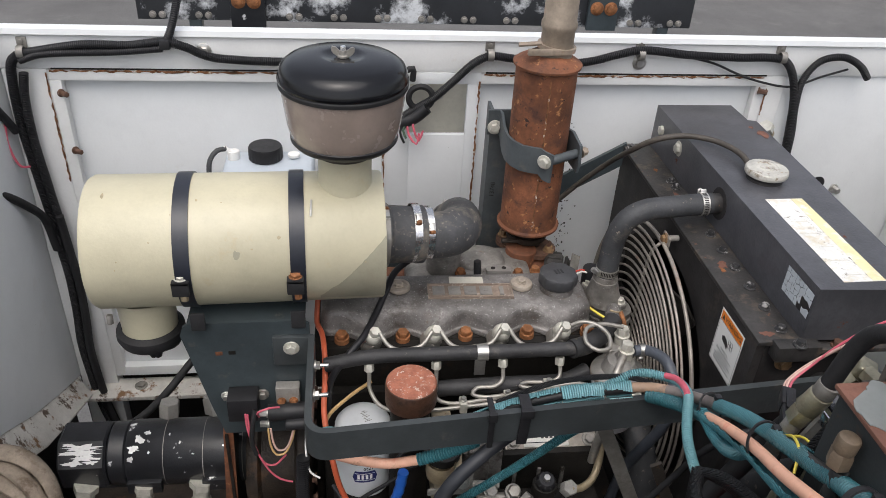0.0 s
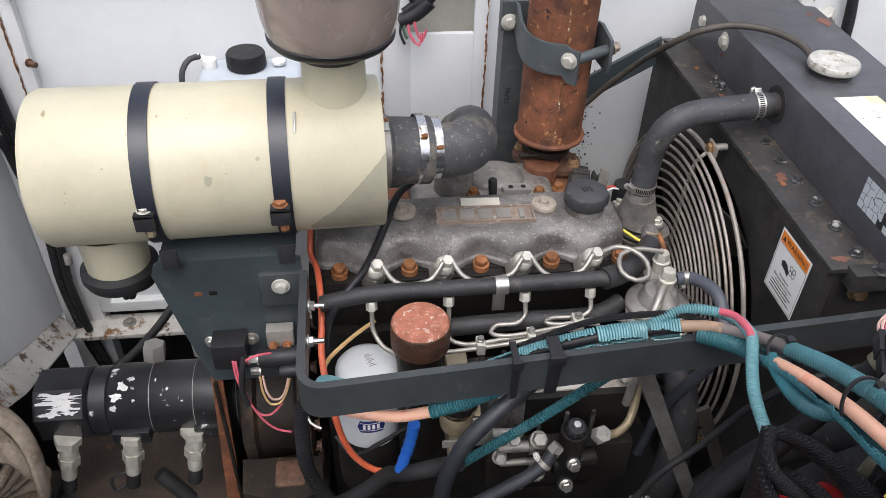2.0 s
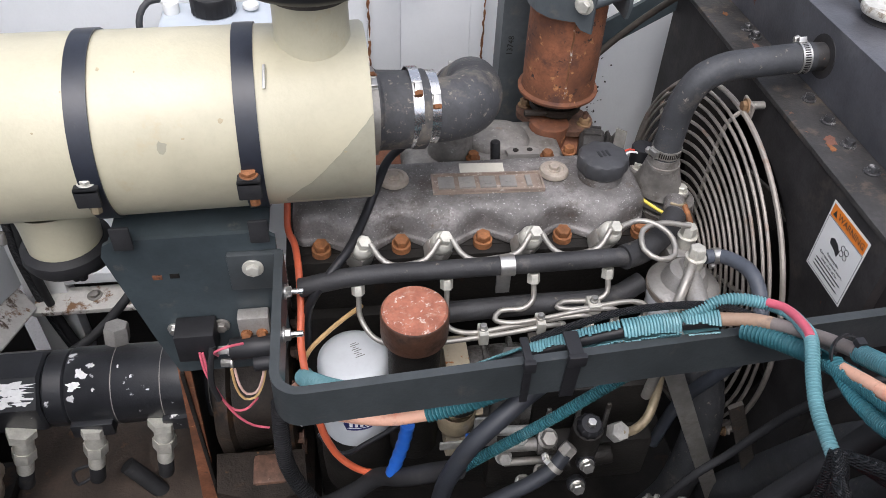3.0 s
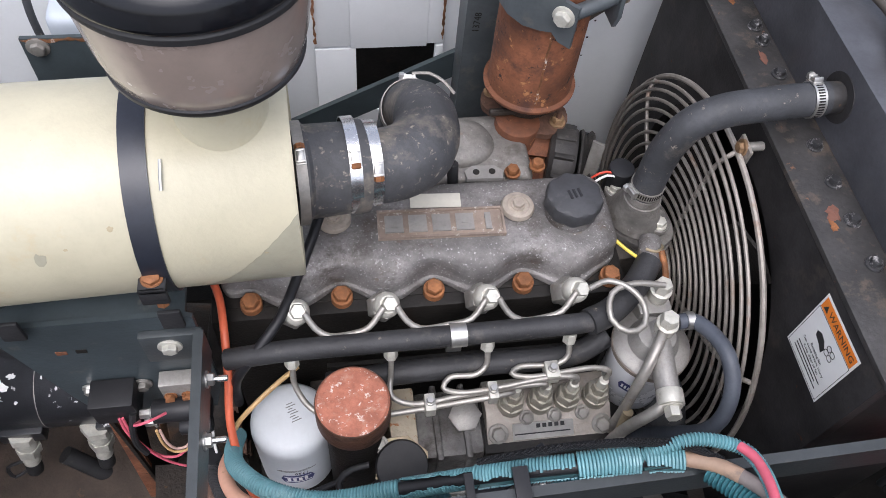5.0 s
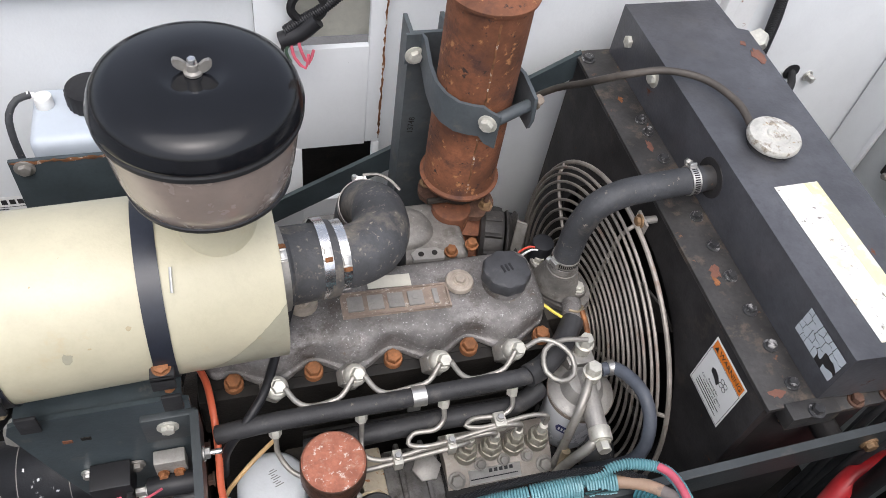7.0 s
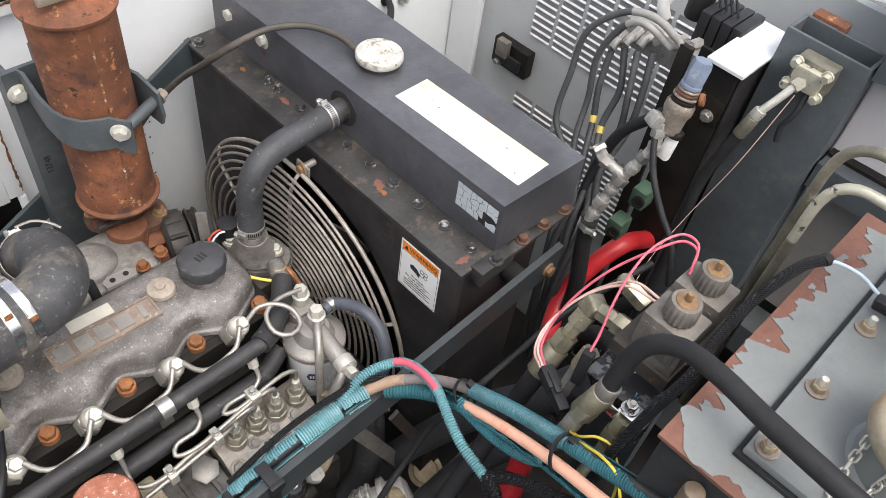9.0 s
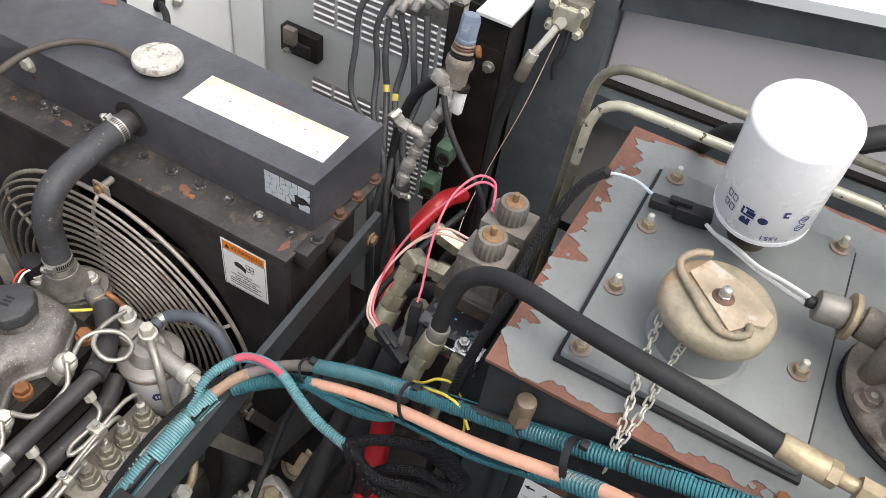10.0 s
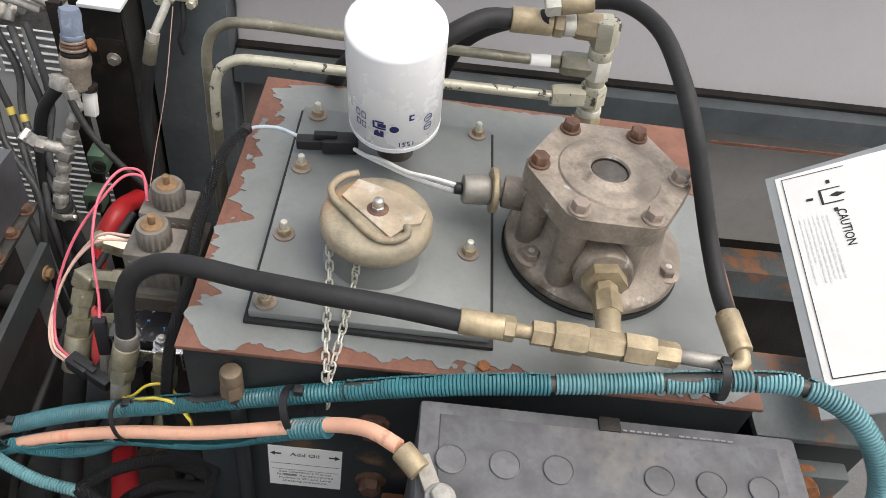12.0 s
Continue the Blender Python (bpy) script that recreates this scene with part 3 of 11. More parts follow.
def b_cyl(p0, p1, r, seg=24, bev=0.0015, r1=None):
    p0, p1 = Vector(p0), Vector(p1)
    h, r1 = (p1 - p0).length, r if r1 is None else r1
    b = min(bev, r * 0.4, h * 0.4)
    return b_lathe([(0, 0), (r - b, 0), (r - b * 0.3, b * 0.3), (r, b), (r1, h - b), (r1 - b * 0.3, h - b * 0.3), (r1 - b, h), (0, h)], p0, p1 - p0, seg)


def b_hex(p, n, r, h, spin=0.0, dome=0.15):
    """A hexagonal head with its corners turned off."""
    bm = b_lathe([(0, 0), (r, 0), (r, h * 0.86), (r * 0.88, h), (0, h + r * dome * 0.3)], (0, 0, 0), (0, 0, 1), 6)
    bm.transform(aim(p, n, spin))
    return bm


def curve_points(pts, step=0.008, closed=False):
    P = [Vector(p) for p in pts]
    out = []
    n = len(P)
    for i in range(n if closed else n - 1):
        p0 = P[(i - 1) % n] if closed or i > 0 else P[0] * 2 - P[1]
        p1, p2 = P[i], P[(i + 1) % n]
        p3 = P[(i + 2) % n] if closed or i + 2 < n else P[-1] * 2 - P[-2]
        k = max(2, int((p2 - p1).length / step))
        d0, d1, d2 = max(1e-4, (p1 - p0).length) ** 0.5, max(1e-4, (p2 - p1).length) ** 0.5, max(1e-4, (p3 - p2).length) ** 0.5
        m1 = (p1 - p0) / d0 - (p2 - p0) / (d0 + d1) + (p2 - p1) / d1
        m2 = (p2 - p1) / d1 - (p3 - p1) / (d1 + d2) + (p3 - p2) / d2
        m1, m2 = m1 * d1, m2 * d1
        for j in range(k):
            t = j / k
            out.append(p1 * (2 * t ** 3 - 3 * t * t + 1) + m1 * (t ** 3 - 2 * t * t + t) + p2 * (-2 * t ** 3 + 3 * t * t) + m2 * (t ** 3 - t * t))
    if not closed:
        out.append(P[-1])
    return out


def b_sweep(path, radius, seg=12, cap=True, closed=False):
    """A round section carried along a path; radius is a number or a function of (index, length so far)."""
    bm = bmesh.new()
    n = len(path)
    tang = []
    for i in range(n):
        a = path[(i - 1) % n] if closed or i > 0 else path[i]
        b = path[(i + 1) % n] if closed or i < n - 1 else path[i]
        tang.append((b - a).normalized())
    up = tang[0].orthogonal().normalized()
    rings, s = [], 0.0
    for i in range(n):
        if i:
            s += (path[i] - path[i - 1]).length
            up = (up - tang[i] * up.dot(tang[i]))
            up = up.normalized() if up.length > 1e-6 else tang[i].orthogonal().normalized()
        side = tang[i].cross(up)
        r = radius(i, s) if callable(radius) else radius
        rings.append([bm.verts.new(path[i] + (up * math.cos(2 * math.pi * k / seg) + side * math.sin(2 * math.pi * k / seg)) * r) for k in range(seg)])
    for a, b in list(zip(rings, rings[1:])) + ([(rings[-1], rings[0])] if closed else []):
        for k in range(seg):
            j = (k + 1) % seg
            bm.faces.new((a[k], a[j], b[j], b[k]))
    if cap and not closed:
        bm.faces.new(rings[0][::-1])
        bm.faces.new(rings[-1])
    return bm


def b_tube(pts, r, seg=12, step=0.008, closed=False):
    return b_sweep(curve_points(pts, step, closed), r, seg, True, closed)


def b_loom(pts, r, pitch=0.0042, seg=12, wave=0.17):
    """Ribbed split conduit: rounded ribs with narrow grooves."""
    raw = curve_points(pts, pitch / 4)
    path, need = [raw[0]], pitch / 4
    for a, b in zip(raw, raw[1:]):
        d, pos = (b - a).length, 0.0
        while d - pos >= need:
            pos += need
            path.append(a.lerp(b, pos / d))
            need = pitch / 4
        need -= d - pos
    ribs = (1 + wave * 0.55, 1 + wave * 0.55, 1 - wave * 0.2, 1 - wave * 1.2)
    return b_sweep(path, lambda i, s: r * ribs[i % 4], seg)


def b_ring(at, axis, r, width, thick, seg=28):
    return b_lathe([(r, -width / 2), (r + thick, -width / 2), (r + thick, width / 2), (r, width / 2), (r, -width / 2)], at, axis, seg)


_shared = {}


def shared(key, make, material):
    if key not in _shared:
        _shared[key] = to_mesh(make(), material, key[0])
    return _shared[key]


def bolt(parent, p, n=(0, 0, 1), r=0.008, h=0.007, material=None, washer=1.5, spin=None, name="bolt", label=""):
    """A hex bolt with its washer, under a thing."""
    material = material or M_STEEL
    spin = random.uniform(0, 60) if spin is None else spin

    def make():
        b = b_hex((0, 0, 0.0018 if washer else 0), (0, 0, 1), r, h)
        if washer:
            b = join(b, b_lathe([(0, -0.001), (r * washer, -0.001), (r * washer, 0.0014), (r * washer * 0.94, 0.002), (0, 0.002)], (0, 0, 0), (0, 0, 1), 18))
        return b
    return placed(name, shared((name, round(r, 5), round(h, 5), washer, material.name), make, material), aim(p, n, spin), parent, label)


def b_text(text, size, m, depth=0.0003):
    cu = bpy.data.curves.new("lettering", "FONT")
    cu.body, cu.size, cu.extrude, cu.align_x, cu.align_y = text, size, depth, "CENTER", "CENTER"
    cu.resolution_u = 2
    ob = bpy.data.objects.new("lettering", cu)
    me = bpy.data.meshes.new_from_object(ob)
    bm = bmesh.new()
    bm.from_mesh(me)
    bpy.data.objects.remove(ob)
    bpy.data.curves.remove(cu)
    bpy.data.meshes.remove(me)
    bm.transform(m)
    return bm


def plane_at(o, xdir, ydir):
    x, y = Vector(xdir).normalized(), Vector(ydir).normalized()
    z = x.cross(y).normalized()
    y = z.cross(x)
    return Matrix.Translation(o) @ Matrix((x, y, z)).transposed().to_4x4()


def b_rect(x0, x1, y0, y1, m, depth=0.0006):
    return b_prism([(x0, y0), (x1, y0), (x1, y1), (x0, y1)], depth, m)


def b_bars(rects, m, depth=0.0004):
    return join(*[b_rect(*r, m, depth) for r in rects])


def hose_clamp(parent, p, axis, r, width=0.011, screw=0.0, material=None, screw_material=None, slots=0, toward=None):
    """A worm-drive band with its screw housing."""
    material = material or M_BRIGHT
    axis = Vector(axis).normalized()
    band = part("clamp_band", b_ring(p, axis, r, width, 0.0012, 32), material, parent, "bright steel hose clamp band")
    m = aim(p, axis, screw)
    if toward:
        x = (Vector(toward) - axis * Vector(toward).dot(axis)).normalized()
        y = axis.cross(x)
        m = Matrix.Translation(p) @ Matrix((x, y, axis)).transposed().to_4x4()
    box = b_box((r, -0.0085, -width * 0.5), (r + 0.0016, 0.0075, width * 0.5), 0.0005)
    box = join(box, b_box((r + 0.001, -0.006, -width * 0.34), (r + 0.0060, 0.006, width * 0.34), 0.0018))
    for k in (-1, 1):
        box = join(box, b_box((r + 0.001, -0.0055 * k - 0.0012, -width * 0.42), (r + 0.0066, -0.0055 * k + 0.0012, width * 0.42), 0.0006))
    box.transform(m)
    part("clamp_housing", box, M_STEEL, parent)
    bolt(parent, m @ Vector((r + 0.0042, -0.0065, 0)), m.to_3x3() @ Vector((0, -1, 0)), 0.0050, 0.0050, screw_material or M_STEEL, 0, name="clamp_screw")
    if slots:
        cut = join(*[b_box((r + 0.0009, -0.0009, -width * 0.3), (r + 0.00135, 0.0009, width * 0.3), 0.0002, 1, m @ Matrix.Rotation(2 * math.pi * k / slots, 4, "Z")) for k in range(3, slots - 2)])
        tagged(part("band_slots", cut, M_IRONGAP, band), "dark slots in the band", kind="stuff")
    return band


# ---- setting ----
def ground():
    bm = bmesh.new()
    bmesh.ops.create_grid(bm, x_segments=40, y_segments=40, size=150)
    solo("road", bm, M_ASPHALT, "worn grey asphalt road beside the parked machine", "road", kind="structure")
    solo("kerb", b_box((-60, 7.55, -0.05), (60, 7.9, 0.13), 0.02), M_KERB, "pale concrete kerb along the road", "kerb", kind="structure")
    solo("pavement", b_box((-60, 7.904, -0.05), (60, 11.5, 0.12), 0.01), M_KERB, "pale concrete pavement behind the kerb", "pavement", kind="structure")


ground()


def back_wall():
    w = thing("wall_back", (0.25, 0.4, 0.7), "white painted steel side wall with rust-streaked frame seams", "wall", kind="structure")
    Y0, Y1 = 0.385, 0.425
    part("top_rail", b_box((-0.76, Y0, 1.686), (1.235, Y0 + 0.020, 1.757), 0.004), M_WHITE_EDGE, w)
    lip = b_prism([(0.0, 0.0), (0.024, 0.002), (0.024, 0.007), (-0.002, 0.006), (-0.004, -0.004), (0.0, -0.006)], 1.995, plane_at((-0.76, Y0 - 0.003, 1.757), (0, 1, 0), (0, 0, 1)) , 0.0015)
    part("top_lip", lip, M_WHITE, w, "white folded top lip")
    part("post", b_box((-0.722, Y0, 0.70), (-0.640, Y1, 1.686), 0.004), M_WHITE_EDGE, w)
    # divider with its cut-outs
    for lo, hi in (((-0.012, 1.662), (0.184, 1.686)), ((-0.012, 1.35), (0.042, 1.662)), ((0.158, 1.35), (0.184, 1.662)), ((0.042, 1.345), (0.158, 1.552)), ((-0.012, 0.70), (0.05, 1.345)), ((0.172, 0.70), (0.184, 1.345)), ((0.05, 0.70), (0.172, 1.21))):
        part("divider_panel", b_box((lo[0], Y0, lo[1]), (hi[0], Y0 + 0.012, hi[1]), 0.0012), M_WHITE, w)
    part("box_back", b_box((0.03, 0.445, 1.53), (0.17, 0.455, 1.68), 0.001), M_BEIGELABEL, w, "stained backing plate in the cut-out")
    part("post", b_box((0.790, Y0, 0.70), (0.832, Y1, 1.686), 0.004), M_WHITE_EDGE, w)
    part("panel", b_box((-0.640, 0.404, 0.925), (-0.012, 0.412, 1.686), 0.001), M_WHITE, w)
    part("panel", b_box((0.184, 0.404, 0.70), (0.790, 0.412, 1.686), 0.001), M_WHITE, w)
    part("panel", b_box((0.832, 0.391, 0.70), (1.235, 0.400, 1.757), 0.001), M_WHITE, w)
    part("sill", b_box((-0.640, 0.384, 0.922), (-0.012, 0.412, 0.950), 0.004), M_WHITE, w, "white folded sill")
    part("sill_ledge", b_box((-0.70, 0.333, 0.888), (-0.012, 0.402, 0.900), 0.003), M_FLAKED, w, "rust-stained white ledge")
    bolt(w, (-0.585, 0.372, 0.900), (0, 0, 1), 0.010, 0.006, M_FITGREY, 1.5)
    # Black sheet added so the openings look deep and shaded.
    part("inner_web", b_box((-0.76, 0.47, 0.45), (1.24, 0.48, 1.35), 0.002), M_IRONGAP, w, "black sheet added to darken the cut-outs")
    # flanges round the openings
    for x0, x1 in ((-0.640, -0.012), (0.184, 0.790)):
        part("opening_flange", b_box((x0, Y0 - 0.002, 1.664), (x1, Y0 + 0.018, 1.684), 0.002), M_WHITE_EDGE, w)
        part("rust_seam", strip_rough((x0 + 0.005, Y0 - 0.0035, 1.6835), (x1 - 0.01, Y0 - 0.0035, 1.6835), 0.0038, (0, 0, 1), (0, -1, 0), int(x0 * 100)), M_RUSTSEAM, w, "flaking rust along a welded seam")
    for x0, x1 in ((-0.632, -0.02), (0.192, 0.785)):
        part("seam_gap", b_box((x0, Y0 - 0.0028, 1.6860), (x1, Y0 - 0.0002, 1.6885), 0.0003), M_IRONGAP, w, "dark open seam")
    rnd = random.Random(8)
    specks = None
    for k in range(110):
        t = rnd.random()
        x, z = 0.386 + 0.02 * t + rnd.gauss(0, 0.009), 1.57 - 0.36 * t
        q = rnd.uniform(0.0005, 0.0016)
        b = b_rect(x - q, x + q, z - q * rnd.uniform(0.7, 1.8), z + q, plane_at((0, 0.4036, 0), (1, 0, 0), (0, 0, 1)), 0.0004)
        specks = b if specks is None else join(specks, b)
    tagged(part("oil_specks", specks, M_IRONGAP, w), "black oil specks on the white panel", kind="stuff")
    part("opening_flange", b_box((-0.640, Y0 - 0.002, 0.93), (-0.618, Y0 + 0.018, 1.664), 0.002), M_WHITE_EDGE, w)
    part("opening_flange", b_box((0.768, Y0 - 0.002, 0.93), (0.790, Y0 + 0.018, 1.664), 0.002), M_WHITE_EDGE, w)
    for p0, p1, s in (((-0.642, Y0 - 0.0035, 1.45), (-0.642, Y0 - 0.0035, 1.68), 3), ((0.181, Y0 - 0.0035, 1.36), (0.181, Y0 - 0.0035, 1.67), 4), ((-0.010, Y0 - 0.0035, 1.36), (-0.010, Y0 - 0.0035, 1.54), 5), ((0.792, Y0 - 0.0035, 1.6), (0.792, Y0 - 0.0035, 1.66), 6)):
        part("rust_seam", strip_rough(p0, p1, 0.0034, (1, 0, 0), (0, -1, 0), s), M_RUSTSEAM, w)
    for p in ((-0.40, 1.725), (0.455, 1.712)):
        bolt(w, (p[0] + 0.05, Y0 - 0.001, p[1]), (0, -1, 0), 0.009, 0.007, M_STEEL, 1.6)
    for x, z in ((-0.625, 1.64), (-0.622, 1.52), (0.772, 1.655)):
        bolt(w, (x + 0.003, Y0 - 0.004, z), (0.8, -0.6, 0), 0.0055, 0.016, M_RUSTDARK, 1.4, name="stud")
    bolt(w, (0.106, 0.444, 1.616), (0, -1, 0), 0.007, 0.006, M_STEEL, 1.6)
    bolt(w, (1.03, 0.39, 1.415), (0.2, -1, 0), 0.008, 0.014, M_STEEL, 1.5)
    bolt(w, (1.0, 0.39, 1.70), (0, -1, 0), 0.006, 0.004, M_RUSTBOLT, 1.5)
    part("cable_hole", b_lathe([(0, 0), (0.016, 0), (0.017, 0.002), (0.014, 0.003), (0, 0.003)], (0.985, 0.3905, 1.43), (0, -1, 0), 20), M_BLACKPLASTIC, w, "dark round cable hole")
    return w


def strip_rough(p0, p1, width, across, out, seed):
    """A thin, ragged strip along a seam."""
    rnd = random.Random(seed)
    p0, p1, across, out = Vector(p0), Vector(p1), Vector(across), Vector(out)
    n = max(6, int((p1 - p0).length / 0.006))
    bm = bmesh.new()
    rows = []
    for i in range(n + 1):
        c = p0.lerp(p1, i / n)
        a, b = width * rnd.uniform(0.05, 1.0), width * rnd.uniform(0.05, 0.8)
        rows.append([bm.verts.new(c - across * a), bm.verts.new(c + out * 0.001 * rnd.random()), bm.verts.new(c + across * b)])
    for r, q in zip(rows, rows[1:]):
        bm.faces.new((r[0], r[1], q[1], q[0]))
        bm.faces.new((r[1], r[2], q[2], q[1]))
    return bm


back_wall()


def side_walls():
    w = thing("wall_left", (-0.76, 0.0, 0.7), "off-white curved end panel with a rusted bottom edge", "wall", kind="structure")
    bm = b_prism([(0.44, 0.93), (0.44, 1.78), (-1.3, 1.78), (-1.3, 1.27), (-0.6, 1.25), (-0.20, 1.20), (0.01, 1.122), (0.134, 1.047), (0.246, 0.990), (0.363, 0.936), (0.385, 0.925)], 0.03, plane_at((-0.725, 0, 0), (0, 1, 0), (0, 0, 1)) @ Matrix.Rotation(0, 4, "Z"), 0.003)
    bm.transform(Matrix.Translation((-0.03, 0, 0)))
    part("panel", bm, M_WHITE, w)
    edge = [((-0.725, 0.385, 0.925), (-0.690, 0.345, 0.905)), ((-0.725, 0.363, 0.936), (-0.688, 0.315, 0.918)), ((-0.725, 0.246, 0.990), (-0.690, 0.210, 0.958)), ((-0.725, 0.134, 1.047), (-0.692, 0.085, 1.010)), ((-0.725, 0.010, 1.122), (-0.695, -0.04, 1.085)), ((-0.725, -0.20, 1.20), (-0.695, -0.24, 1.17)), ((-0.725, -0.6, 1.25), (-0.695, -0.63, 1.22))]
    bm = bmesh.new()
    rings = []
    for o, i in edge:
        o, i = Vector(o) - Vector((0.004, 0, 0)), Vector(i)
        rings.append([bm.verts.new(p) for p in (o, i, i - Vector((0, 0, 0.004)), o - Vector((0, 0, 0.004)))])
    for a, b in zip(rings, rings[1:]):
        for k in range(4):
            bm.faces.new((a[k], a[(k + 1) % 4], b[(k + 1) % 4], b[k]))
    bm.faces.new(rings[0])
    bm.faces.new(rings[-1][::-1])
    part("bottom_flange", bm, M_FLAKED, w, "flaking white and brown bottom flange")
    # Added black plate; keeps the depth below the end panel dark.
    part("lower_panel", b_box((-0.80, -1.3, 0.55), (-0.77, 0.42, 1.16), 0.003), M_IRONGAP, w, "black plate added to keep the bay's end dark")
    w = thing("wall_right", (1.21, 0.0, 0.7), "grey painted end wall with louvred vents", "wall", kind="structure")
    X = 1.205
    part("panel", b_box((X, -0.60, 0.55), (X + 0.02, 0.40, 1.76), 0.003), M_LOUVRE, w)
    part("corner_strip", b_box((X - 0.012, 0.30, 0.55), (X - 0.001, 0.388, 1.757), 0.003), M_WHITE, w, "white folded corner strip")
    part("corner_lip", b_box((X - 0.016, 0.296, 0.55), (X - 0.0121, 0.306, 1.757), 0.001), M_WHITE, w)
    def lip():
        return b_prism([(0.0, -0.0016), (0.0036, -0.0028), (0.0040, -0.0008), (0.0, 0.0014)], 0.053, plane_at((0, 0, 0), (-1, 0, 0), (0, 0, 1)), 0.0003, 1)

    # Flat grey strip whose colour stands for the shade inside a slot.
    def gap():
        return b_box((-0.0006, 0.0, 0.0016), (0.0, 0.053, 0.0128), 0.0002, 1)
    for y0, z0, cols, rows in ((0.108, 1.585, 8, 13), (0.112, 1.215, 6, 13)):
        for r in range(rows):
            for c in range(cols):
                at = Matrix.Translation((X - 0.0005, y0 - c * 0.062, z0 - r * 0.0165))
                placed("louvre", shared(("louvre",), lip, M_WHITE), at, w)
                placed("louvre_slot", shared(("louvre_slot",), gap, M_SLOTSHADE), at, w)
    # Unseen panel, added to shut light out of the lower bay.
    front = thing("wall_front", (0.2, -1.5, 0.3), "unseen dark side panel added to close the bay", "wall", kind="structure")
    part("panel", b_box((-0.8, -1.46, 0.35), (1.3, -1.43, 1.05), 0.003), M_TANKDARK, front)
    # Added black floor stands for the dark void under the engine.
    fl = thing("floor", (0.2, -0.3, 0.55), "black floor added for the dark bottom of the bay", "floor", kind="structure")
    part("plate", b_box((-0.80, -1.43, 0.52), (1.24, 0.43, 0.55), 0.003), M_IRONGAP, fl)


side_walls()


# ---- intake side ----
def wrap_on(bm, foot, axis, R, angle0):
    """Bend flat work (x round, y along, z out) on to a cylinder."""
    m = aim(foot, axis)
    for v in bm.verts:
        a = angle0 + v.co.x / R
        v.co = m @ Vector(((R + v.co.z) * math.cos(a), (R + v.co.z) * math.sin(a), v.co.y))
    return bm


def air_cleaner():
    a = thing("air_cleaner", (-0.245, -0.037, 1.47), "cream enamelled cylindrical air cleaner with two black straps", "air cleaner")
    d = Vector((1, 0.043, -0.009)).normalized()
    c = Vector((-0.25, -0.037, 1.572))
    end, start = c + d * 0.217, c - d * 0.218
    R, Ln = 0.102, (end - start).length
    prof = [(0, 0.012), (R - 0.03, 0.010), (R - 0.012, 0.004), (R - 0.004, 0.003), (R, 0.010), (R, Ln - 0.003), (R - 0.002, Ln), (R - 0.006, Ln), (R - 0.007, Ln - 0.010), (0, Ln - 0.012)]
    part("canister", b_lathe(prof, start, d, 72), M_CREAM, a)
    part("dent_stain", b_tube([(-0.1395, -0.1030, 1.6485), (-0.139, -0.0930, 1.6575), (-0.1385, -0.0826, 1.6640)], 0.0016, 8), M_STEEL, a, "small bright clip on the shell")
    for s, nm in ((0.1365 - 0.20, "a"), (0.30 - 0.20, "b")):
        p = c + d * (s - 0.0135)
        part("strap", b_ring(p, d, R + 0.0004, 0.0222, 0.0022, 72), M_STRAP, a, "black rubber-coated strap")
        q = c + d * (s - 0.0135)
        # bolted ear at the front of the strap
        yf, zf = (-0.131, 1.540) if nm == "a" else (-0.129, 1.538)
        lx = q.x + (0.014 if nm == "a" else 0.0)
        ear = b_box((q.x - 0.0125, yf - 0.022, zf + 0.022), (q.x + 0.0125, yf + 0.014, zf + 0.028), 0.002)
        ear = join(ear, b_box((q.x - 0.0125, yf - 0.022, zf + 0.004), (q.x + 0.0125, yf - 0.017, zf + 0.028), 0.002))
        part("strap_ear", ear, M_RUBBER, a)
        bolt(a, (q.x, yf - 0.008, zf + 0.028), (0, -0.1, 1), 0.0085, 0.005, M_RUSTBOLT if nm == "b" else M_PALE, 1.2)
        bolt(a, (q.x + 0.003, yf - 0.012, zf + 0.004), (0, -0.3, -1), 0.006, 0.012, M_RUSTBOLT if nm == "b" else M_BRASS, 0)
        part("strap_leg", b_box((lx - 0.011, -0.137, 1.468), (lx + 0.011, -0.132, 1.500), 0.002), M_RUBBER, a)
    # inlet neck, seam and dust cup
    n = Vector((-0.0886, -0.033, 0))
    part("inlet_neck", b_lathe([(0.0445, -0.012), (0.0425, 0.006), (0.0412, 0.014), (0.0405, 0.024), (0.0402, 0.034), (0.0402, 0.062), (0.038, 0.063)], (n.x, n.y, 1.657), (0, 0, 1), 56), M_CREAM, a)
    cupx, cupy = -0.406, -0.056
    part("dust_outlet", b_lathe([(0.047, 0.0), (0.044, -0.03), (0.043, -0.075), (0.040, -0.076)], (cupx, cupy, 1.487), (0, 0, 1), 40), M_CREAM, a)
    part("dust_valve", b_lathe([(0.044, 0.004), (0.053, -0.002), (0.054, -0.012), (0.050, -0.022), (0.034, -0.034), (0.018, -0.040), (0.010, -0.052), (0.007, -0.066), (0, -0.067)], (cupx, cupy, 1.42), (0, 0, 1), 40, lambda t, h: 1.0 if h > -0.03 else (0.55 + 0.75 * abs(math.cos(t)))), M_RUBBER, a, "black rubber dust valve")
    part("drain_nipple", b_cyl((-0.445, -0.115, 1.487), (-0.445, -0.118, 1.472), 0.005, 10), M_FITGREY, a)
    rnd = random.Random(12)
    # Wedge of darker cream, widening toward the outlet end.
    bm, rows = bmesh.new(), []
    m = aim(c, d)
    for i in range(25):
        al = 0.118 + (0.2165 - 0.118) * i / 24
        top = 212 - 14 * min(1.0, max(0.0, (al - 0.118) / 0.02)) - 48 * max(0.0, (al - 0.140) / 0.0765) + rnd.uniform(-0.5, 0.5)
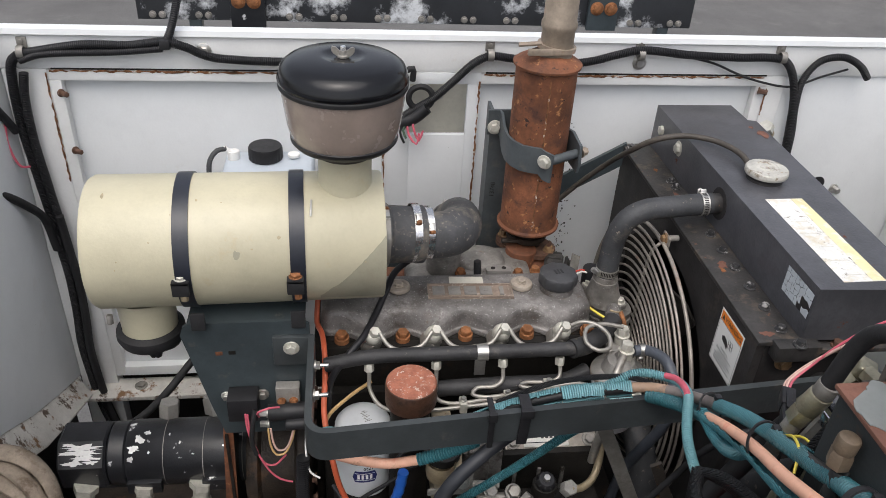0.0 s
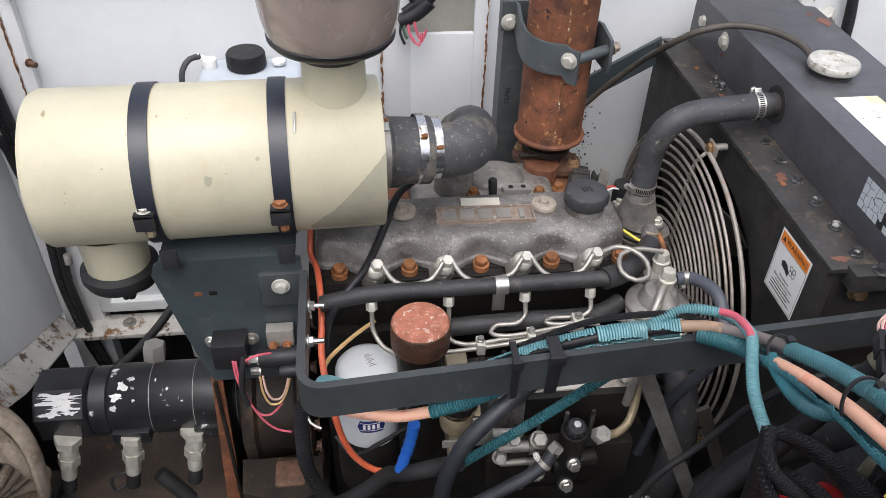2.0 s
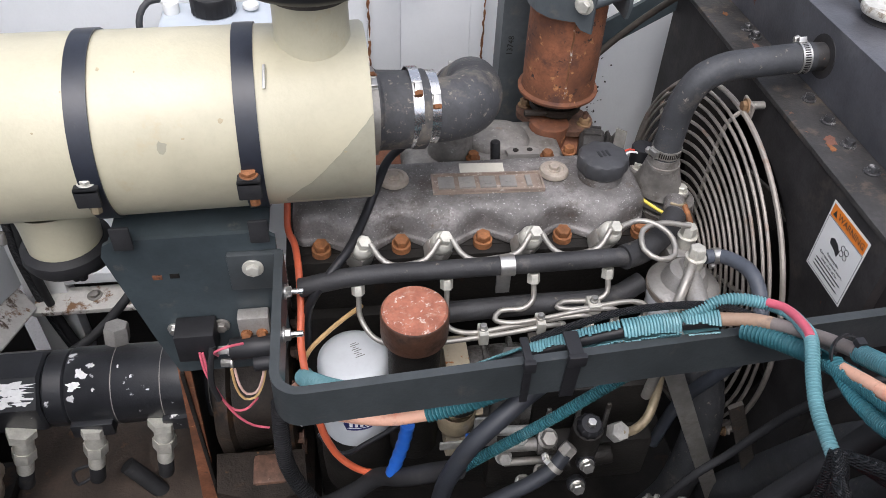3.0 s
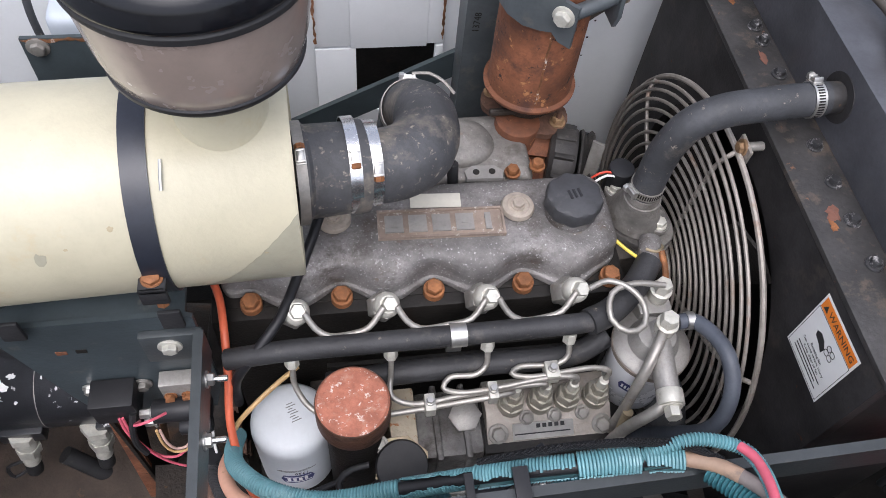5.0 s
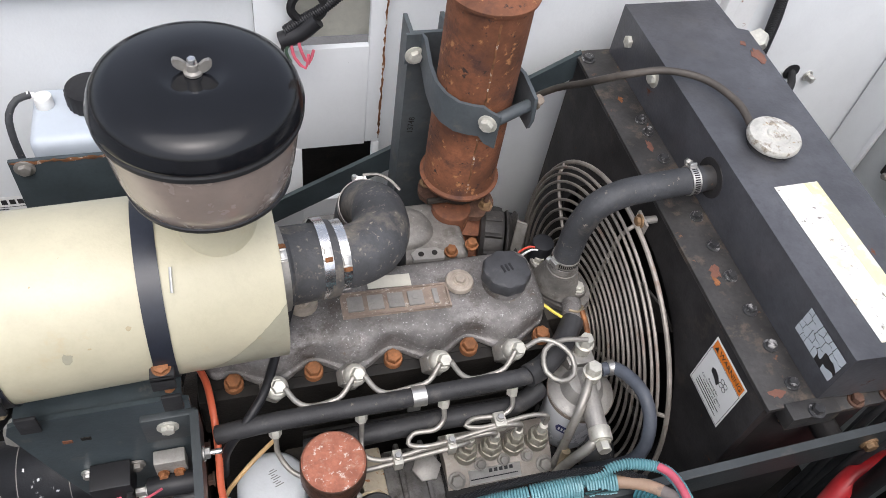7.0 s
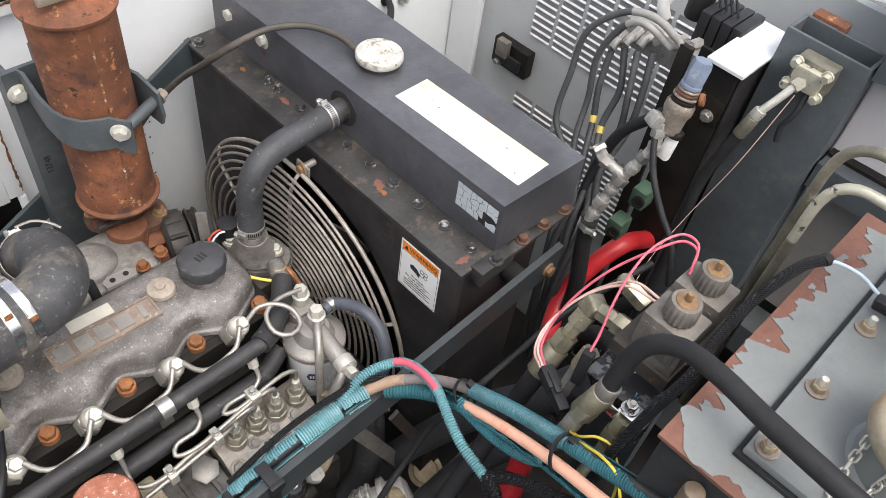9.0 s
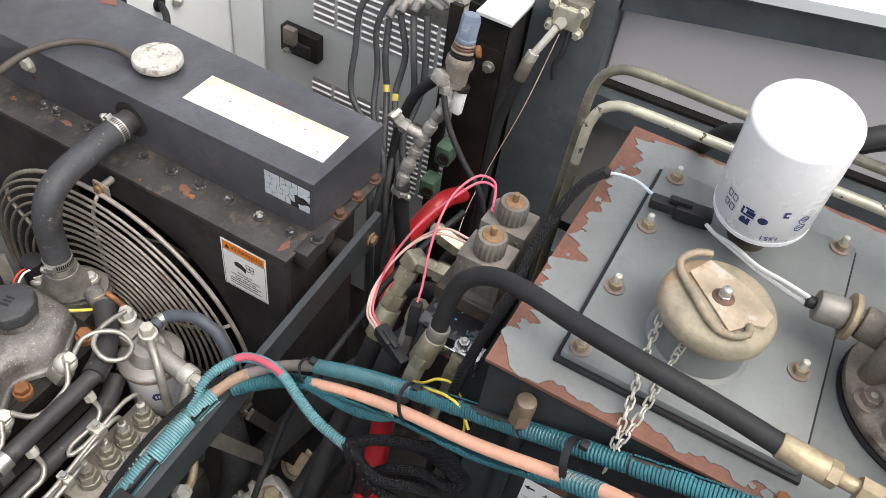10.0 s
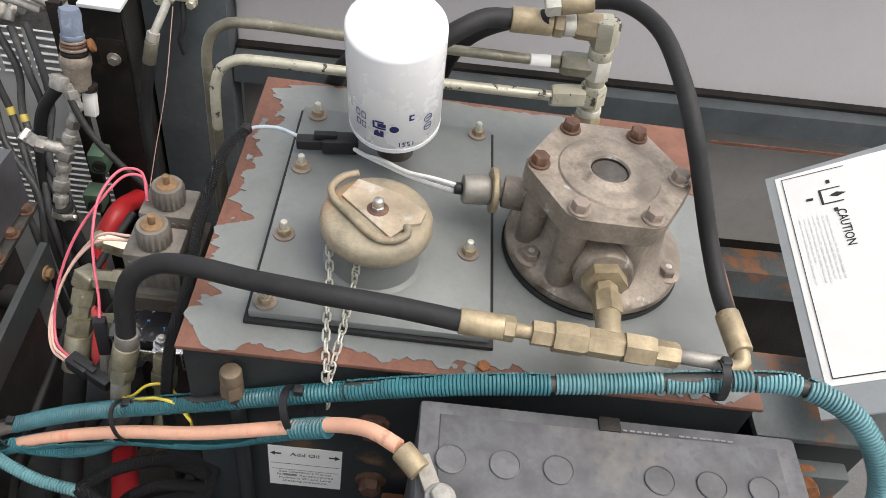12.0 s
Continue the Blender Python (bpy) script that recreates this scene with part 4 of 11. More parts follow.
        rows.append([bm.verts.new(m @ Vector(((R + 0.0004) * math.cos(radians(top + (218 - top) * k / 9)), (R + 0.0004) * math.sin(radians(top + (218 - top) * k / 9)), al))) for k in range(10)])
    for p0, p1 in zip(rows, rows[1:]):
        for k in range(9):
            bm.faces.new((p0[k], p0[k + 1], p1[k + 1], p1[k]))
    part("damp_stain", bm, M_CREAMDARK, a, "darker grey wedge at the outlet end")
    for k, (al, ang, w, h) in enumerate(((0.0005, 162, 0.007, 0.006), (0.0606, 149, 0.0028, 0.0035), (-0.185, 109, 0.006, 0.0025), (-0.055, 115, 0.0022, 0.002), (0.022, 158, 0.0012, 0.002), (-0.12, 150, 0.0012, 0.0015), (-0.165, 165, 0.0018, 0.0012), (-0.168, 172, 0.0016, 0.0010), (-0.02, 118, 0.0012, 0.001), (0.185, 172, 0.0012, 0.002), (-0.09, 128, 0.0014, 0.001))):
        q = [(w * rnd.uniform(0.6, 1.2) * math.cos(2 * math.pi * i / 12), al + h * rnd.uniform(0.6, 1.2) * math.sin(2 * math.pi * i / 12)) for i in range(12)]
        part("stain_spot", wrap_on(b_prism(q, 0.0002, Matrix.Identity(4)), c, d, R + 0.0003, radians(ang)), M_CREAMDARK if k < 1 else M_CREAMSTAIN, a)
    return a


air_cleaner()


def precleaner():
    n = Vector((-0.0886, -0.033, 0))
    p = thing("air_precleaner", (n.x, n.y, 1.70), "round pre-cleaner with gloss black lid and smoked tan bowl", "air pre-cleaner")
    S = 64
    part("bowl", b_lathe([(0.050, 1.738), (0.074, 1.744), (0.0778, 1.749), (0.0828, 1.770), (0.0890, 1.820), (0.0895, 1.827), (0, 1.826)], n, (0, 0, 1), S), M_BOWL, p, "smoked tan translucent bowl")
    part("base_ring", b_lathe([(0.0425, 1.7255), (0.044, 1.7275), (0.060, 1.7300), (0.073, 1.7365), (0.0785, 1.743), (0.0788, 1.747), (0.0765, 1.7495), (0.045, 1.745)], n, (0, 0, 1), S), M_BLACKPLASTIC, p, "black moulded base")
    part("rim_gasket", b_lathe([(0.088, 1.821), (0.0918, 1.823), (0.0925, 1.826), (0.0925, 1.8285), (0.090, 1.831), (0.085, 1.831)], n, (0, 0, 1), S), M_RUBBER, p)
    part("lid", b_lathe([(0.0905, 1.830), (0.0925, 1.832), (0.0930, 1.836), (0.0912, 1.840), (0.0900, 1.846), (0.0862, 1.853), (0.079, 1.8585), (0.070, 1.8615), (0.052, 1.864), (0.034, 1.866), (0.028, 1.8655), (0.022, 1.8635), (0.012, 1.8625), (0, 1.8625)], n, (0, 0, 1), 80), M_BLACKGLOSS, p, "glossy black domed lid with a few scuffs")
    w = b_lathe([(0, 0), (0.010, 0), (0.010, 0.003), (0.007, 0.005), (0.006, 0.012), (0, 0.013)], n + Vector((0, 0, 1.863)), (0, 0, 1), 18)
    for s in (-1, 1):
        wing = b_prism([(0.003, 0.002), (0.010, 0.001), (0.0155, 0.004), (0.0195, 0.009), (0.0205, 0.0145), (0.0180, 0.0175), (0.0130, 0.0165), (0.0085, 0.0125), (0.005, 0.009)], 0.005, plane_at(n + Vector((0, 0.002, 1.863)), (s, 0, 0), (0, 0, 1)), 0.001)
        w = join(w, wing)
    w.transform(Matrix.Translation(n + Vector((0, 0, 1.863))) @ Matrix.Scale(0.80, 4) @ Matrix.Translation(-n - Vector((0, 0, 1.863))))
    part("wing_nut", w, M_FITGREY, p, "worn plated wing nut")
    bolt(p, n + Vector((0, 0, 1.8725)), (0, 0, 1), 0.004, 0.006, M_BRIGHT, 0, name="stud_end")
    part("clamp_band", b_ring(n + Vector((0, 0, 1.722)), (0, 0, 1), 0.0405, 0.009, 0.0018, 48), M_CASTDIRTY, p, "dull perforated clamp band")
    part("clamp_screw", b_box((n.x - 0.050, n.y - 0.016, 1.717), (n.x - 0.036, n.y - 0.002, 1.727), 0.002), M_FITGREY, p)


precleaner()


def intake_hose():
    h = thing("intake_hose", (0.06, 0.02, 1.46), "black rubber intake elbow with bright band clamps", "hose")
    ax0, ax1 = Vector((-0.038, -0.030, 1.57)), Vector((0.030, -0.020, 1.563))
    part("sleeve", b_lathe([(0.044, 0), (0.050, 0.002), (0.0505, 0.012), (0.047, 0.016), (0.046, 0.055), (0.0475, 0.060), (0.0475, 0.072), (0.044, 0.073)], ax0, ax1 - ax0, 40), M_INTAKE, h, "dusty rubber reducer sleeve")
    pts = [(0.022, -0.021, 1.564), (0.058, -0.017, 1.559), (0.086, -0.004, 1.556), (0.102, 0.022, 1.553), (0.105, 0.056, 1.549), (0.100, 0.082, 1.533), (0.094, 0.103, 1.508), (0.090, 0.108, 1.47)]
    part("elbow", b_sweep(curve_points(pts, 0.006), lambda i, s: 0.0385 - 0.006 * min(1, max(0, (s - 0.08) / 0.08)), 28), M_INTAKE, h, "dusty rubber elbow")
    for x, rr, up in ((0.020, 0.0478, (0, -0.52, 0.85)), (0.041, 0.0425, (0, -0.74, 0.67))):
        hose_clamp(h, (x, -0.0205 + x * 0.05, 1.5655), (-1, -0.1, 0.05), rr, 0.012, 0, M_BRIGHT, M_RUSTBOLT, toward=up)
    hose_clamp(h, (-0.0300, -0.0295, 1.569), (1, 0.1, -0.05), 0.0505, 0.010, 112, M_FITGREY, M_RUSTBOLT)
    hose_clamp(h, (0.0965, 0.094, 1.518), (-0.1, 0.5, -0.86), 0.0352, 0.010, 0, M_FITGREY, toward=(0.0, 0.9, 0.4))
    part("loose_band_end", b_tube([(0.100, 0.129, 1.541), (0.120, 0.128, 1.541), (0.136, 0.119, 1.536), (0.147, 0.106, 1.529)], 0.0021, 6), M_FITGREY, h)


intake_hose()


def air_cleaner_bracket():
    b = thing("air_cleaner_bracket", (-0.245, -0.12, 1.06), "slate grey folded steel mounting bracket", "bracket")
    # tapered front plate with rounded shoulder
    Y = -0.125
    plate = [(-0.345, 1.45), (-0.340, 1.466), (-0.330, 1.472), (-0.160, 1.474), (-0.148, 1.466), (-0.146, 1.30), (-0.160, 1.238), (-0.296, 1.238), (-0.312, 1.30)]
    m = Matrix(((1, 0, 0, 0), (0, 0, 1, Y), (0, 1, 0, 0), (0, 0, 0, 1)))
    part("front_plate", b_prism(plate, 0.006, m, 0.002), M_GREY, b)
    part("saddle", b_box((-0.335, Y + 0.004, 1.462), (-0.155, 0.06, 1.4685), 0.002), M_GREY, b)
    for x, z in ((-0.290, 1.413), (-0.270, 1.414)):
        part("slot_hole", b_box((x - 0.0055, Y - 0.0008, z - 0.0035), (x + 0.0055, Y + 0.0002, z + 0.0035), 0.0003), M_RUST if x < -0.28 else M_IRONGAP, b, "small rusty slot")
    # electrical pieces on the front of the bracket
    part("relay_box", b_box((-0.282, Y - 0.036, 1.298), (-0.234, Y - 0.001, 1.344), 0.003), M_BLACKPLASTIC, b, "black relay box")
    bolt(b, (-0.287, Y - 0.002, 1.325), (0, -1, 0), 0.006, 0.006, M_STEEL, 1.4)
    bolt(b, (-0.229, Y - 0.002, 1.325), (0, -1, 0), 0.007, 0.006, M_FITGREY, 1.5)
    part("breaker_plate", b_box((-0.206, Y - 0.020, 1.318), (-0.168, Y - 0.001, 1.352), 0.002), M_CASTL, b, "bright metal circuit breaker")
    for x in (-0.197, -0.178):
        bolt(b, (x, Y - 0.021, 1.326), (0, -1, 0.3), 0.006, 0.006, M_RUSTBOLT, 1.2)
    part("solenoid", b_cyl((-0.218, Y - 0.032, 1.312), (-0.154, Y - 0.032, 1.316), 0.0142, 20), M_BLACKPLASTIC, b, "black cylindrical solenoid")
    part("solenoid", b_cyl((-0.190, Y - 0.048, 1.300), (-0.154, Y - 0.048, 1.302), 0.0100, 18), M_BLACKPLASTIC, b)
    for z in (1.314, 1.290):
        bolt(b, (-0.219, Y - 0.034, z), (-1, 0, 0), 0.006, 0.012, M_STEEL, 1.3)


air_cleaner_bracket()


def flat_bar():
    f = thing("bent_flat_bar", (0.2, -0.3, 1.40), "slate grey bent flat steel bar across the engine front", "bar")
    T = 0.010
    # ear on the bracket, arm towards the front, long run to the radiator
    part("ear", b_box((-0.206, -0.1345, 1.392), (-0.142, -0.1245, 1.448), 0.003), M_GREYBAR, f)
    plan = [(-0.145, -0.130), (-0.145, -0.309)] + [(-0.117 - 0.028 * math.cos(radians(a)), -0.309 - 0.0285 * math.sin(radians(a))) for a in (15, 30, 45, 60, 75)] + [(-0.117, -0.3375), (0.10, -0.3375), (0.35, -0.3375), (0.662, -0.3375)]
    bm, rings = bmesh.new(), []
    for i, (x, y) in enumerate(plan):
        a, b = Vector(plan[max(0, i - 1)]), Vector(plan[min(len(plan) - 1, i + 1)])
        n = Vector((-(b - a).y, (b - a).x)).normalized() * T / 2
        z = 1.450 + max(0.0, x + 0.138) * 0.0879
        h = 0.052
        rings.append([bm.verts.new(q) for q in ((x + n.x, y + n.y, z), (x - n.x, y - n.y, z), (x - n.x, y - n.y, z - h), (x + n.x, y + n.y, z - h))])
    for a, b in zip(rings, rings[1:]):
        for k in range(4):
            bm.faces.new((a[k], a[(k + 1) % 4], b[(k + 1) % 4], b[k]))
    bm.faces.new(rings[0][::-1])
    bm.faces.new(rings[-1])
    soften(bm, 0.0014, 2, 50)
    part("long_run", bm, M_GREYBAR, f)
    bolt(f, (-0.177, -0.135, 1.428), (0, -1, 0), 0.0082, 0.006, M_PALE, 1.55)
    for y, z in ((-0.175, 1.425), (-0.240, 1.425)):
        bolt(f, (-0.1395, y, z), (1, 0, 0), 0.007, 0.006, M_STEEL, 1.3)
        part("stud", b_cyl((-0.14, y, z), (-0.118, y, z), 0.0035, 10), M_BRIGHT, f)
    bolt(f, (0.636, -0.3435, 1.487), (0, -1, 0), 0.0085, 0.006, M_RUSTTAN, 1.35)
    for x, w, lean in ((0.105, 0.0042, 0.0), (0.152, 0.0075, 0.002)):
        zt = 1.450 + (x + 0.138) * 0.0879
        tie = join(b_box((-w, -0.3465, zt - 0.058), (w, -0.3435, zt + 0.008), 0.001), b_box((-w, -0.3465, zt + 0.005), (w, -0.315, zt + 0.0085), 0.001), b_box((-w - 0.002, -0.3525, zt - 0.004), (w + 0.002, -0.3455, zt + 0.010), 0.0015))
        for v in tie.verts:
            v.co.x += x + lean * (v.co.z - zt) / 0.05
        part("cable_tie", tie, M_BLACKPLASTIC, f, "black cable tie round the bar")


flat_bar()


# ---- engine ----
def notch(x):
    """How far the cover draws in towards a bolt: 1 at a bolt, 0 midway."""
    return (0.5 + 0.5 * math.cos(2 * math.pi * (x - 0.003) / 0.1065)) ** 1.25


def engine():
    e = thing("engine", (0.1, 0.0, 0.85), "grimy four-cylinder diesel engine with cast aluminium valve cover", "engine")
    part("block", b_box((-0.135, -0.105, 0.85), (0.345, 0.12, 1.30), 0.012), M_IRONGAP, e, "oily grey-brown cast block")
    part("cylinder_head", b_box((-0.145, -0.090, 1.30), (0.345, 0.085, 1.3865), 0.006), M_IRONGAP, e, "grimy cylinder head")
    # valve cover
    bm = bmesh.new()
    U, x0, x1 = 220, -0.135, 0.338
    # from flange edge to crown: half width, height, draw-in at a bolt
    prof = [(0.078, 0.000, 0.022), (0.080, 0.002, 0.022), (0.080, 0.0075, 0.022), (0.0785, 0.0095, 0.022), (0.0745, 0.0105, 0.021), (0.0725, 0.0125, 0.020), (0.0715, 0.019, 0.019), (0.0695, 0.027, 0.017), (0.0655, 0.035, 0.013), (0.0595, 0.0415, 0.008), (0.051, 0.0458, 0.0035), (0.041, 0.0475, 0.001), (0.028, 0.0483, 0), (0.014, 0.0487, 0), (0.0, 0.0488, 0)]
    rows = []
    for i in range(U + 1):
        x = x0 + (x1 - x0) * i / U
        e0 = max(0.0, 1 - (x - x0) / 0.030, 1 - (x1 - x) / 0.030)
        k = math.sqrt(max(0.0, 1 - e0 ** 2.4))
        row = []
        for side in (-1, 1):
            line = []
            for half, z, draw in prof:
                y = side * (half - draw * (notch(x) if side < 0 else 0.6)) * (0.30 + 0.70 * k)
                zz = z if z < 0.0106 else 0.0105 + (z - 0.0105) * (0.12 + 0.88 * k)
                line.append(bm.verts.new((x, y - 0.002, 1.388 + zz)))
            row.append(line)
        rows.append(row[0] + row[1][::-1][1:])
    for a, b in zip(rows, rows[1:]):
        for k in range(len(a) - 1):
            bm.faces.new((a[k], b[k], b[k + 1], a[k + 1]))
    bm.faces.new(rows[0])
    bm.faces.new(rows[-1][::-1])
    bmesh.ops.remove_doubles(bm, verts=bm.verts, dist=0.0002)
    part("cover_gasket", b_box((-0.128, -0.074, 1.3855), (0.332, 0.062, 1.3882), 0.001), M_IRONGAP, e, "dark gasket")
    part("valve_cover", bm, M_CAST, e, "weathered cast aluminium valve cover with scalloped sides")
    Z = 1.4378
    m = plane_at((0.123, -0.012, Z - 0.002), (1, -0.03, 0), (0, 1, 0))
    part("name_plate", b_prism([(-0.074, -0.018), (0.074, -0.018), (0.074, 0.021), (-0.074, 0.021)], 0.0030, m, 0.001), M_PLATE, e, "raised cast plate with blank letter blocks")
    rim = [(-0.074, 0.074, -0.018, -0.0155), (-0.074, 0.074, 0.0185, 0.021), (-0.074, -0.0715, -0.0155, 0.0185), (0.0715, 0.074, -0.0155, 0.0185)]
    part("plate_rim", b_bars(rim, m @ Matrix.Translation((0, 0, 0.003)), 0.0030), M_PLATE, e)
    for k in range(5):
        c = -0.055 + k * 0.0275
        w = 0.0035 if k == 4 else 0.0105
        blk = b_prism([(c - w, -0.010), (c + w, -0.010), (c + w, 0.013), (c - w, 0.013)], 0.0026, m @ Matrix.Translation((0, 0, 0.003)), 0.0009)
        if k < 4:
            blk = join(blk, b_prism([(c - 0.0042, -0.004 + 0.003 * (k % 2)), (c + 0.0042, -0.004 + 0.003 * (k % 2)), (c + 0.0042, 0.007), (c - 0.0042, 0.007)], 0.0008, m @ Matrix.Translation((0, 0, 0.0056)), 0.0002))
        part("plate_relief", blk, M_CASTL, e)
    part("paper_label", b_rect(-0.030, 0.030, -0.010, 0.010, plane_at((0.120, 0.022, Z + 0.0012), (1, -0.05, 0), (0, 1, 0)), 0.0008), M_BEIGELABEL, e, "small faded cream label")
    for x in (-0.099, 0.003, 0.1095, 0.216, 0.3225):
        part("bolt_boss", b_cyl((x, -0.072, 1.372), (x, -0.072, 1.3938), 0.0125, 20), M_RUSTBOLT, e)
        bolt(e, (x, -0.072, 1.3945), (0, -0.12, 1), 0.0100, 0.009, M_RUSTBOLT, 1.25)
    for x in (0.0, 0.216):
        part("cover_washer", b_lathe([(0, -0.004), (0.0165, -0.004), (0.0175, 0.001), (0.0198, 0.002), (0.0202, 0.005), (0.0185, 0.0085), (0.0135, 0.0092), (0.0125, 0.0080), (0, 0.0080)], (x, 0.004, Z - 0.001), (0, 0, 1), 36), M_WASHER, e, "pale tan domed cap washer")
        bolt(e, (x, 0.004, Z + 0.0068), (0, 0, 1), 0.0072, 0.005, M_WASHER, 1.2)
    # oil filler cap
    cap = part("oil_filler_cap", b_lathe([(0.026, -0.012), (0.027, 0.0), (0.0315, 0.004), (0.0335, 0.008), (0.0335, 0.020), (0.0315, 0.0245), (0.027, 0.0265), (0, 0.027)], (0.278, -0.005, 1.446), (0, 0, 1), 72, lambda a, h: 1 + (0.035 * math.cos(9 * a) if 0.002 < h < 0.0255 else 0)), M_CAPBLACK, e, "scalloped dusty black plastic oil filler cap")
    part("cap_mark", b_bars([(-0.008, -0.005, -0.006, 0.006), (-0.002, 0.001, -0.006, 0.006), (0.004, 0.007, -0.006, 0.006)], plane_at((0.278, -0.005, 1.4728), (1, 0.2, 0), (-0.2, 1, 0)), 0.0008), M_BLACKPLASTIC, cap)
    part("filler_neck", b_cyl((0.278, -0.005, 1.415), (0.278, -0.005, 1.447), 0.030, 32), M_CAST, e)
    part("lifting_lug", b_prism([(-0.022, -0.008), (0.022, -0.008), (0.024, 0.004), (0.014, 0.012), (-0.014, 0.012), (-0.024, 0.004)], 0.006, plane_at((0.186, 0.062, 1.429), (1, -0.05, 0), (0, 1, 0)), 0.0015), M_CASTL, e)
    for x in (0.176, 0.196):
        part("lug_hole", b_lathe([(0, 0), (0.0042, 0), (0.0042, 0.0008), (0, 0.0008)], (x, 0.064, 1.4352), (0, 0, 1), 14), M_IRONGAP, e)
    part("breather_stub", b_cyl((0.150, 0.066, 1.40), (0.147, 0.070, 1.448), 0.007, 14, 0.002), M_RUBBER, e)
    # manifolds behind the cover
    part("intake_manifold", join(b_box((0.02, 0.075, 1.36), (0.26, 0.19, 1.405), 0.020, 4), b_cyl((0.09, 0.112, 1.395), (0.09, 0.112, 1.47), 0.032, 28), b_lathe([(0.046, -0.02), (0.045, 0.004), (0.040, 0.014), (0.028, 0.020), (0, 0.021)], (0.165, 0.135, 1.400), (0.0, -0.1, 1), 36, lambda a, h: 1 + 0.10 * math.cos(2 * a))), M_THERMO, e, "pale cast intake manifold")
    part("exhaust_manifold", join(b_box((-0.05, 0.10, 1.29), (0.31, 0.20, 1.355), 0.015), b_cyl((0.245, 0.165, 1.33), (0.250, 0.163, 1.415), 0.030, 24)), M_RUST, e, "rusty exhaust manifold")
    for x, y in ((0.12, 0.085), (0.228, 0.08), (0.262, 0.088)):
        bolt(e, (x, y, 1.41), (0, 0, 1), 0.008, 0.008, M_RUSTBOLT, 1.3)
    for k, x in enumerate((-0.044, 0.055, 0.168, 0.271)):
        injector(e, x)
    return e


def injector(e, x):
    tip, root = Vector((x, -0.113, 1.441)), Vector((x - 0.012, -0.078, 1.372))
    d = (tip - root).normalized()
    inj = part("injector", b_cyl(root, root + d * 0.030, 0.0135, 20), M_FITGREY, e, "plated fuel injector")
    part("injector_nut", b_hex(root + d * 0.020, d, 0.0180, 0.026, 15), M_INJNUT, inj, "dull steel hex nut")
    part("banjo", b_lathe([(0, 0), (0.0125, 0.0), (0.0145, 0.004), (0.0148, 0.013), (0.0130, 0.0185), (0.010, 0.021), (0, 0.021)], root + d * 0.044, d, 28), M_PALE, inj, "pale banjo union")
    part("banjo_bolt", b_hex(root + d * 0.064, d, 0.0088, 0.012, 40), M_PALE, inj)


engine()


def fuel_lines():
    g = "injector return lines"
    xs = (-0.044, 0.055, 0.168, 0.271)
    for a, b in zip(xs, xs[1:]):
        pts = [(a + 0.006, -0.114, 1.437), (a + 0.016, -0.126, 1.424), (a + 0.030, -0.133, 1.417), (a + 0.062, -0.131, 1.416), (b - 0.025, -0.128, 1.420), (b - 0.008, -0.113, 1.435)]
        solo("return_line", b_tube(pts, 0.0036, 10), M_LINE, "pale steel injector return line", "pipe", g)
    loop = [(0.277, -0.112, 1.438), (0.300, -0.105, 1.440), (0.322, -0.116, 1.440), (0.336, -0.136, 1.434), (0.332, -0.158, 1.427), (0.312, -0.163, 1.426), (0.296, -0.148, 1.430), (0.302, -0.120, 1.437), (0.330, -0.110, 1.438), (0.368, -0.112, 1.432)]
    solo("return_line", b_tube(loop, 0.0036, 10), M_LINE, "pale steel return line with one loop", "pipe", g)
    g2 = "injection lines"
    ends = [(0.190, -0.188, 1.345), (0.227, -0.186, 1.345), (0.264, -0.184, 1.345), (0.302, -0.182, 1.345)]
    routes = [
        [(-0.056, -0.147, 1.400), (-0.056, -0.154, 1.382), (-0.055, -0.163, 1.36), (-0.040, -0.184, 1.345), (-0.01, -0.20, 1.345), (0.06, -0.20, 1.347), (0.13, -0.196, 1.350), (0.172, -0.195, 1.356), (0.188, -0.191, 1.352), ends[0]],
        [(0.052, -0.147, 1.400), (0.052, -0.154, 1.382), (0.051, -0.163, 1.362), (0.050, -0.182, 1.354), (0.070, -0.193, 1.352), (0.13, -0.190, 1.354), (0.20, -0.188, 1.362), (0.226, -0.188, 1.360), ends[1]],
        [(0.161, -0.147, 1.400), (0.161, -0.154, 1.384), (0.160, -0.162, 1.370), (0.148, -0.170, 1.364), (0.117, -0.170, 1.361), (0.109, -0.180, 1.358), (0.128, -0.188, 1.358), (0.235, -0.184, 1.368), (0.262, -0.185, 1.364), ends[2]],
        [(0.256, -0.147, 1.400), (0.256, -0.154, 1.386), (0.255, -0.162, 1.374), (0.243, -0.168, 1.368), (0.197, -0.167, 1.366), (0.188, -0.174, 1.366), (0.205, -0.180, 1.366), (0.285, -0.178, 1.370), (0.302, -0.181, 1.364), ends[3]],
    ]
    for r in routes:
        t = thing("injection_line", r[0], "bright steel high-pressure fuel line", "pipe", g2)
        part("line", b_tube(r, 0.0034, 10, 0.005), M_LINE, t)
        part("union_nut", b_hex((r[0][0], r[0][1] - 0.003, r[0][2] - 0.012), (0, 0.35, 1), 0.0080, 0.013), M_PALE, t)
    for x, y, z, w in ((0.164, -0.191, 1.347, 0.0055), (0.092, -0.196, 1.341, 0.006), (0.234, -0.176, 1.355, 0.008)):
        b = thing("line_clamp", (x, y, 1.35), "small plated clamp holding the fuel lines", "clamp", "line clamps")
        part("block", b_box((x - w, y - 0.0105, z), (x + w, y + 0.0105, z + 0.019), 0.002), M_PALE, b)
        bolt(b, (x, y, z + 0.0195), (0, 0, 1), 0.0045, 0.005, M_STEEL, 1.2)
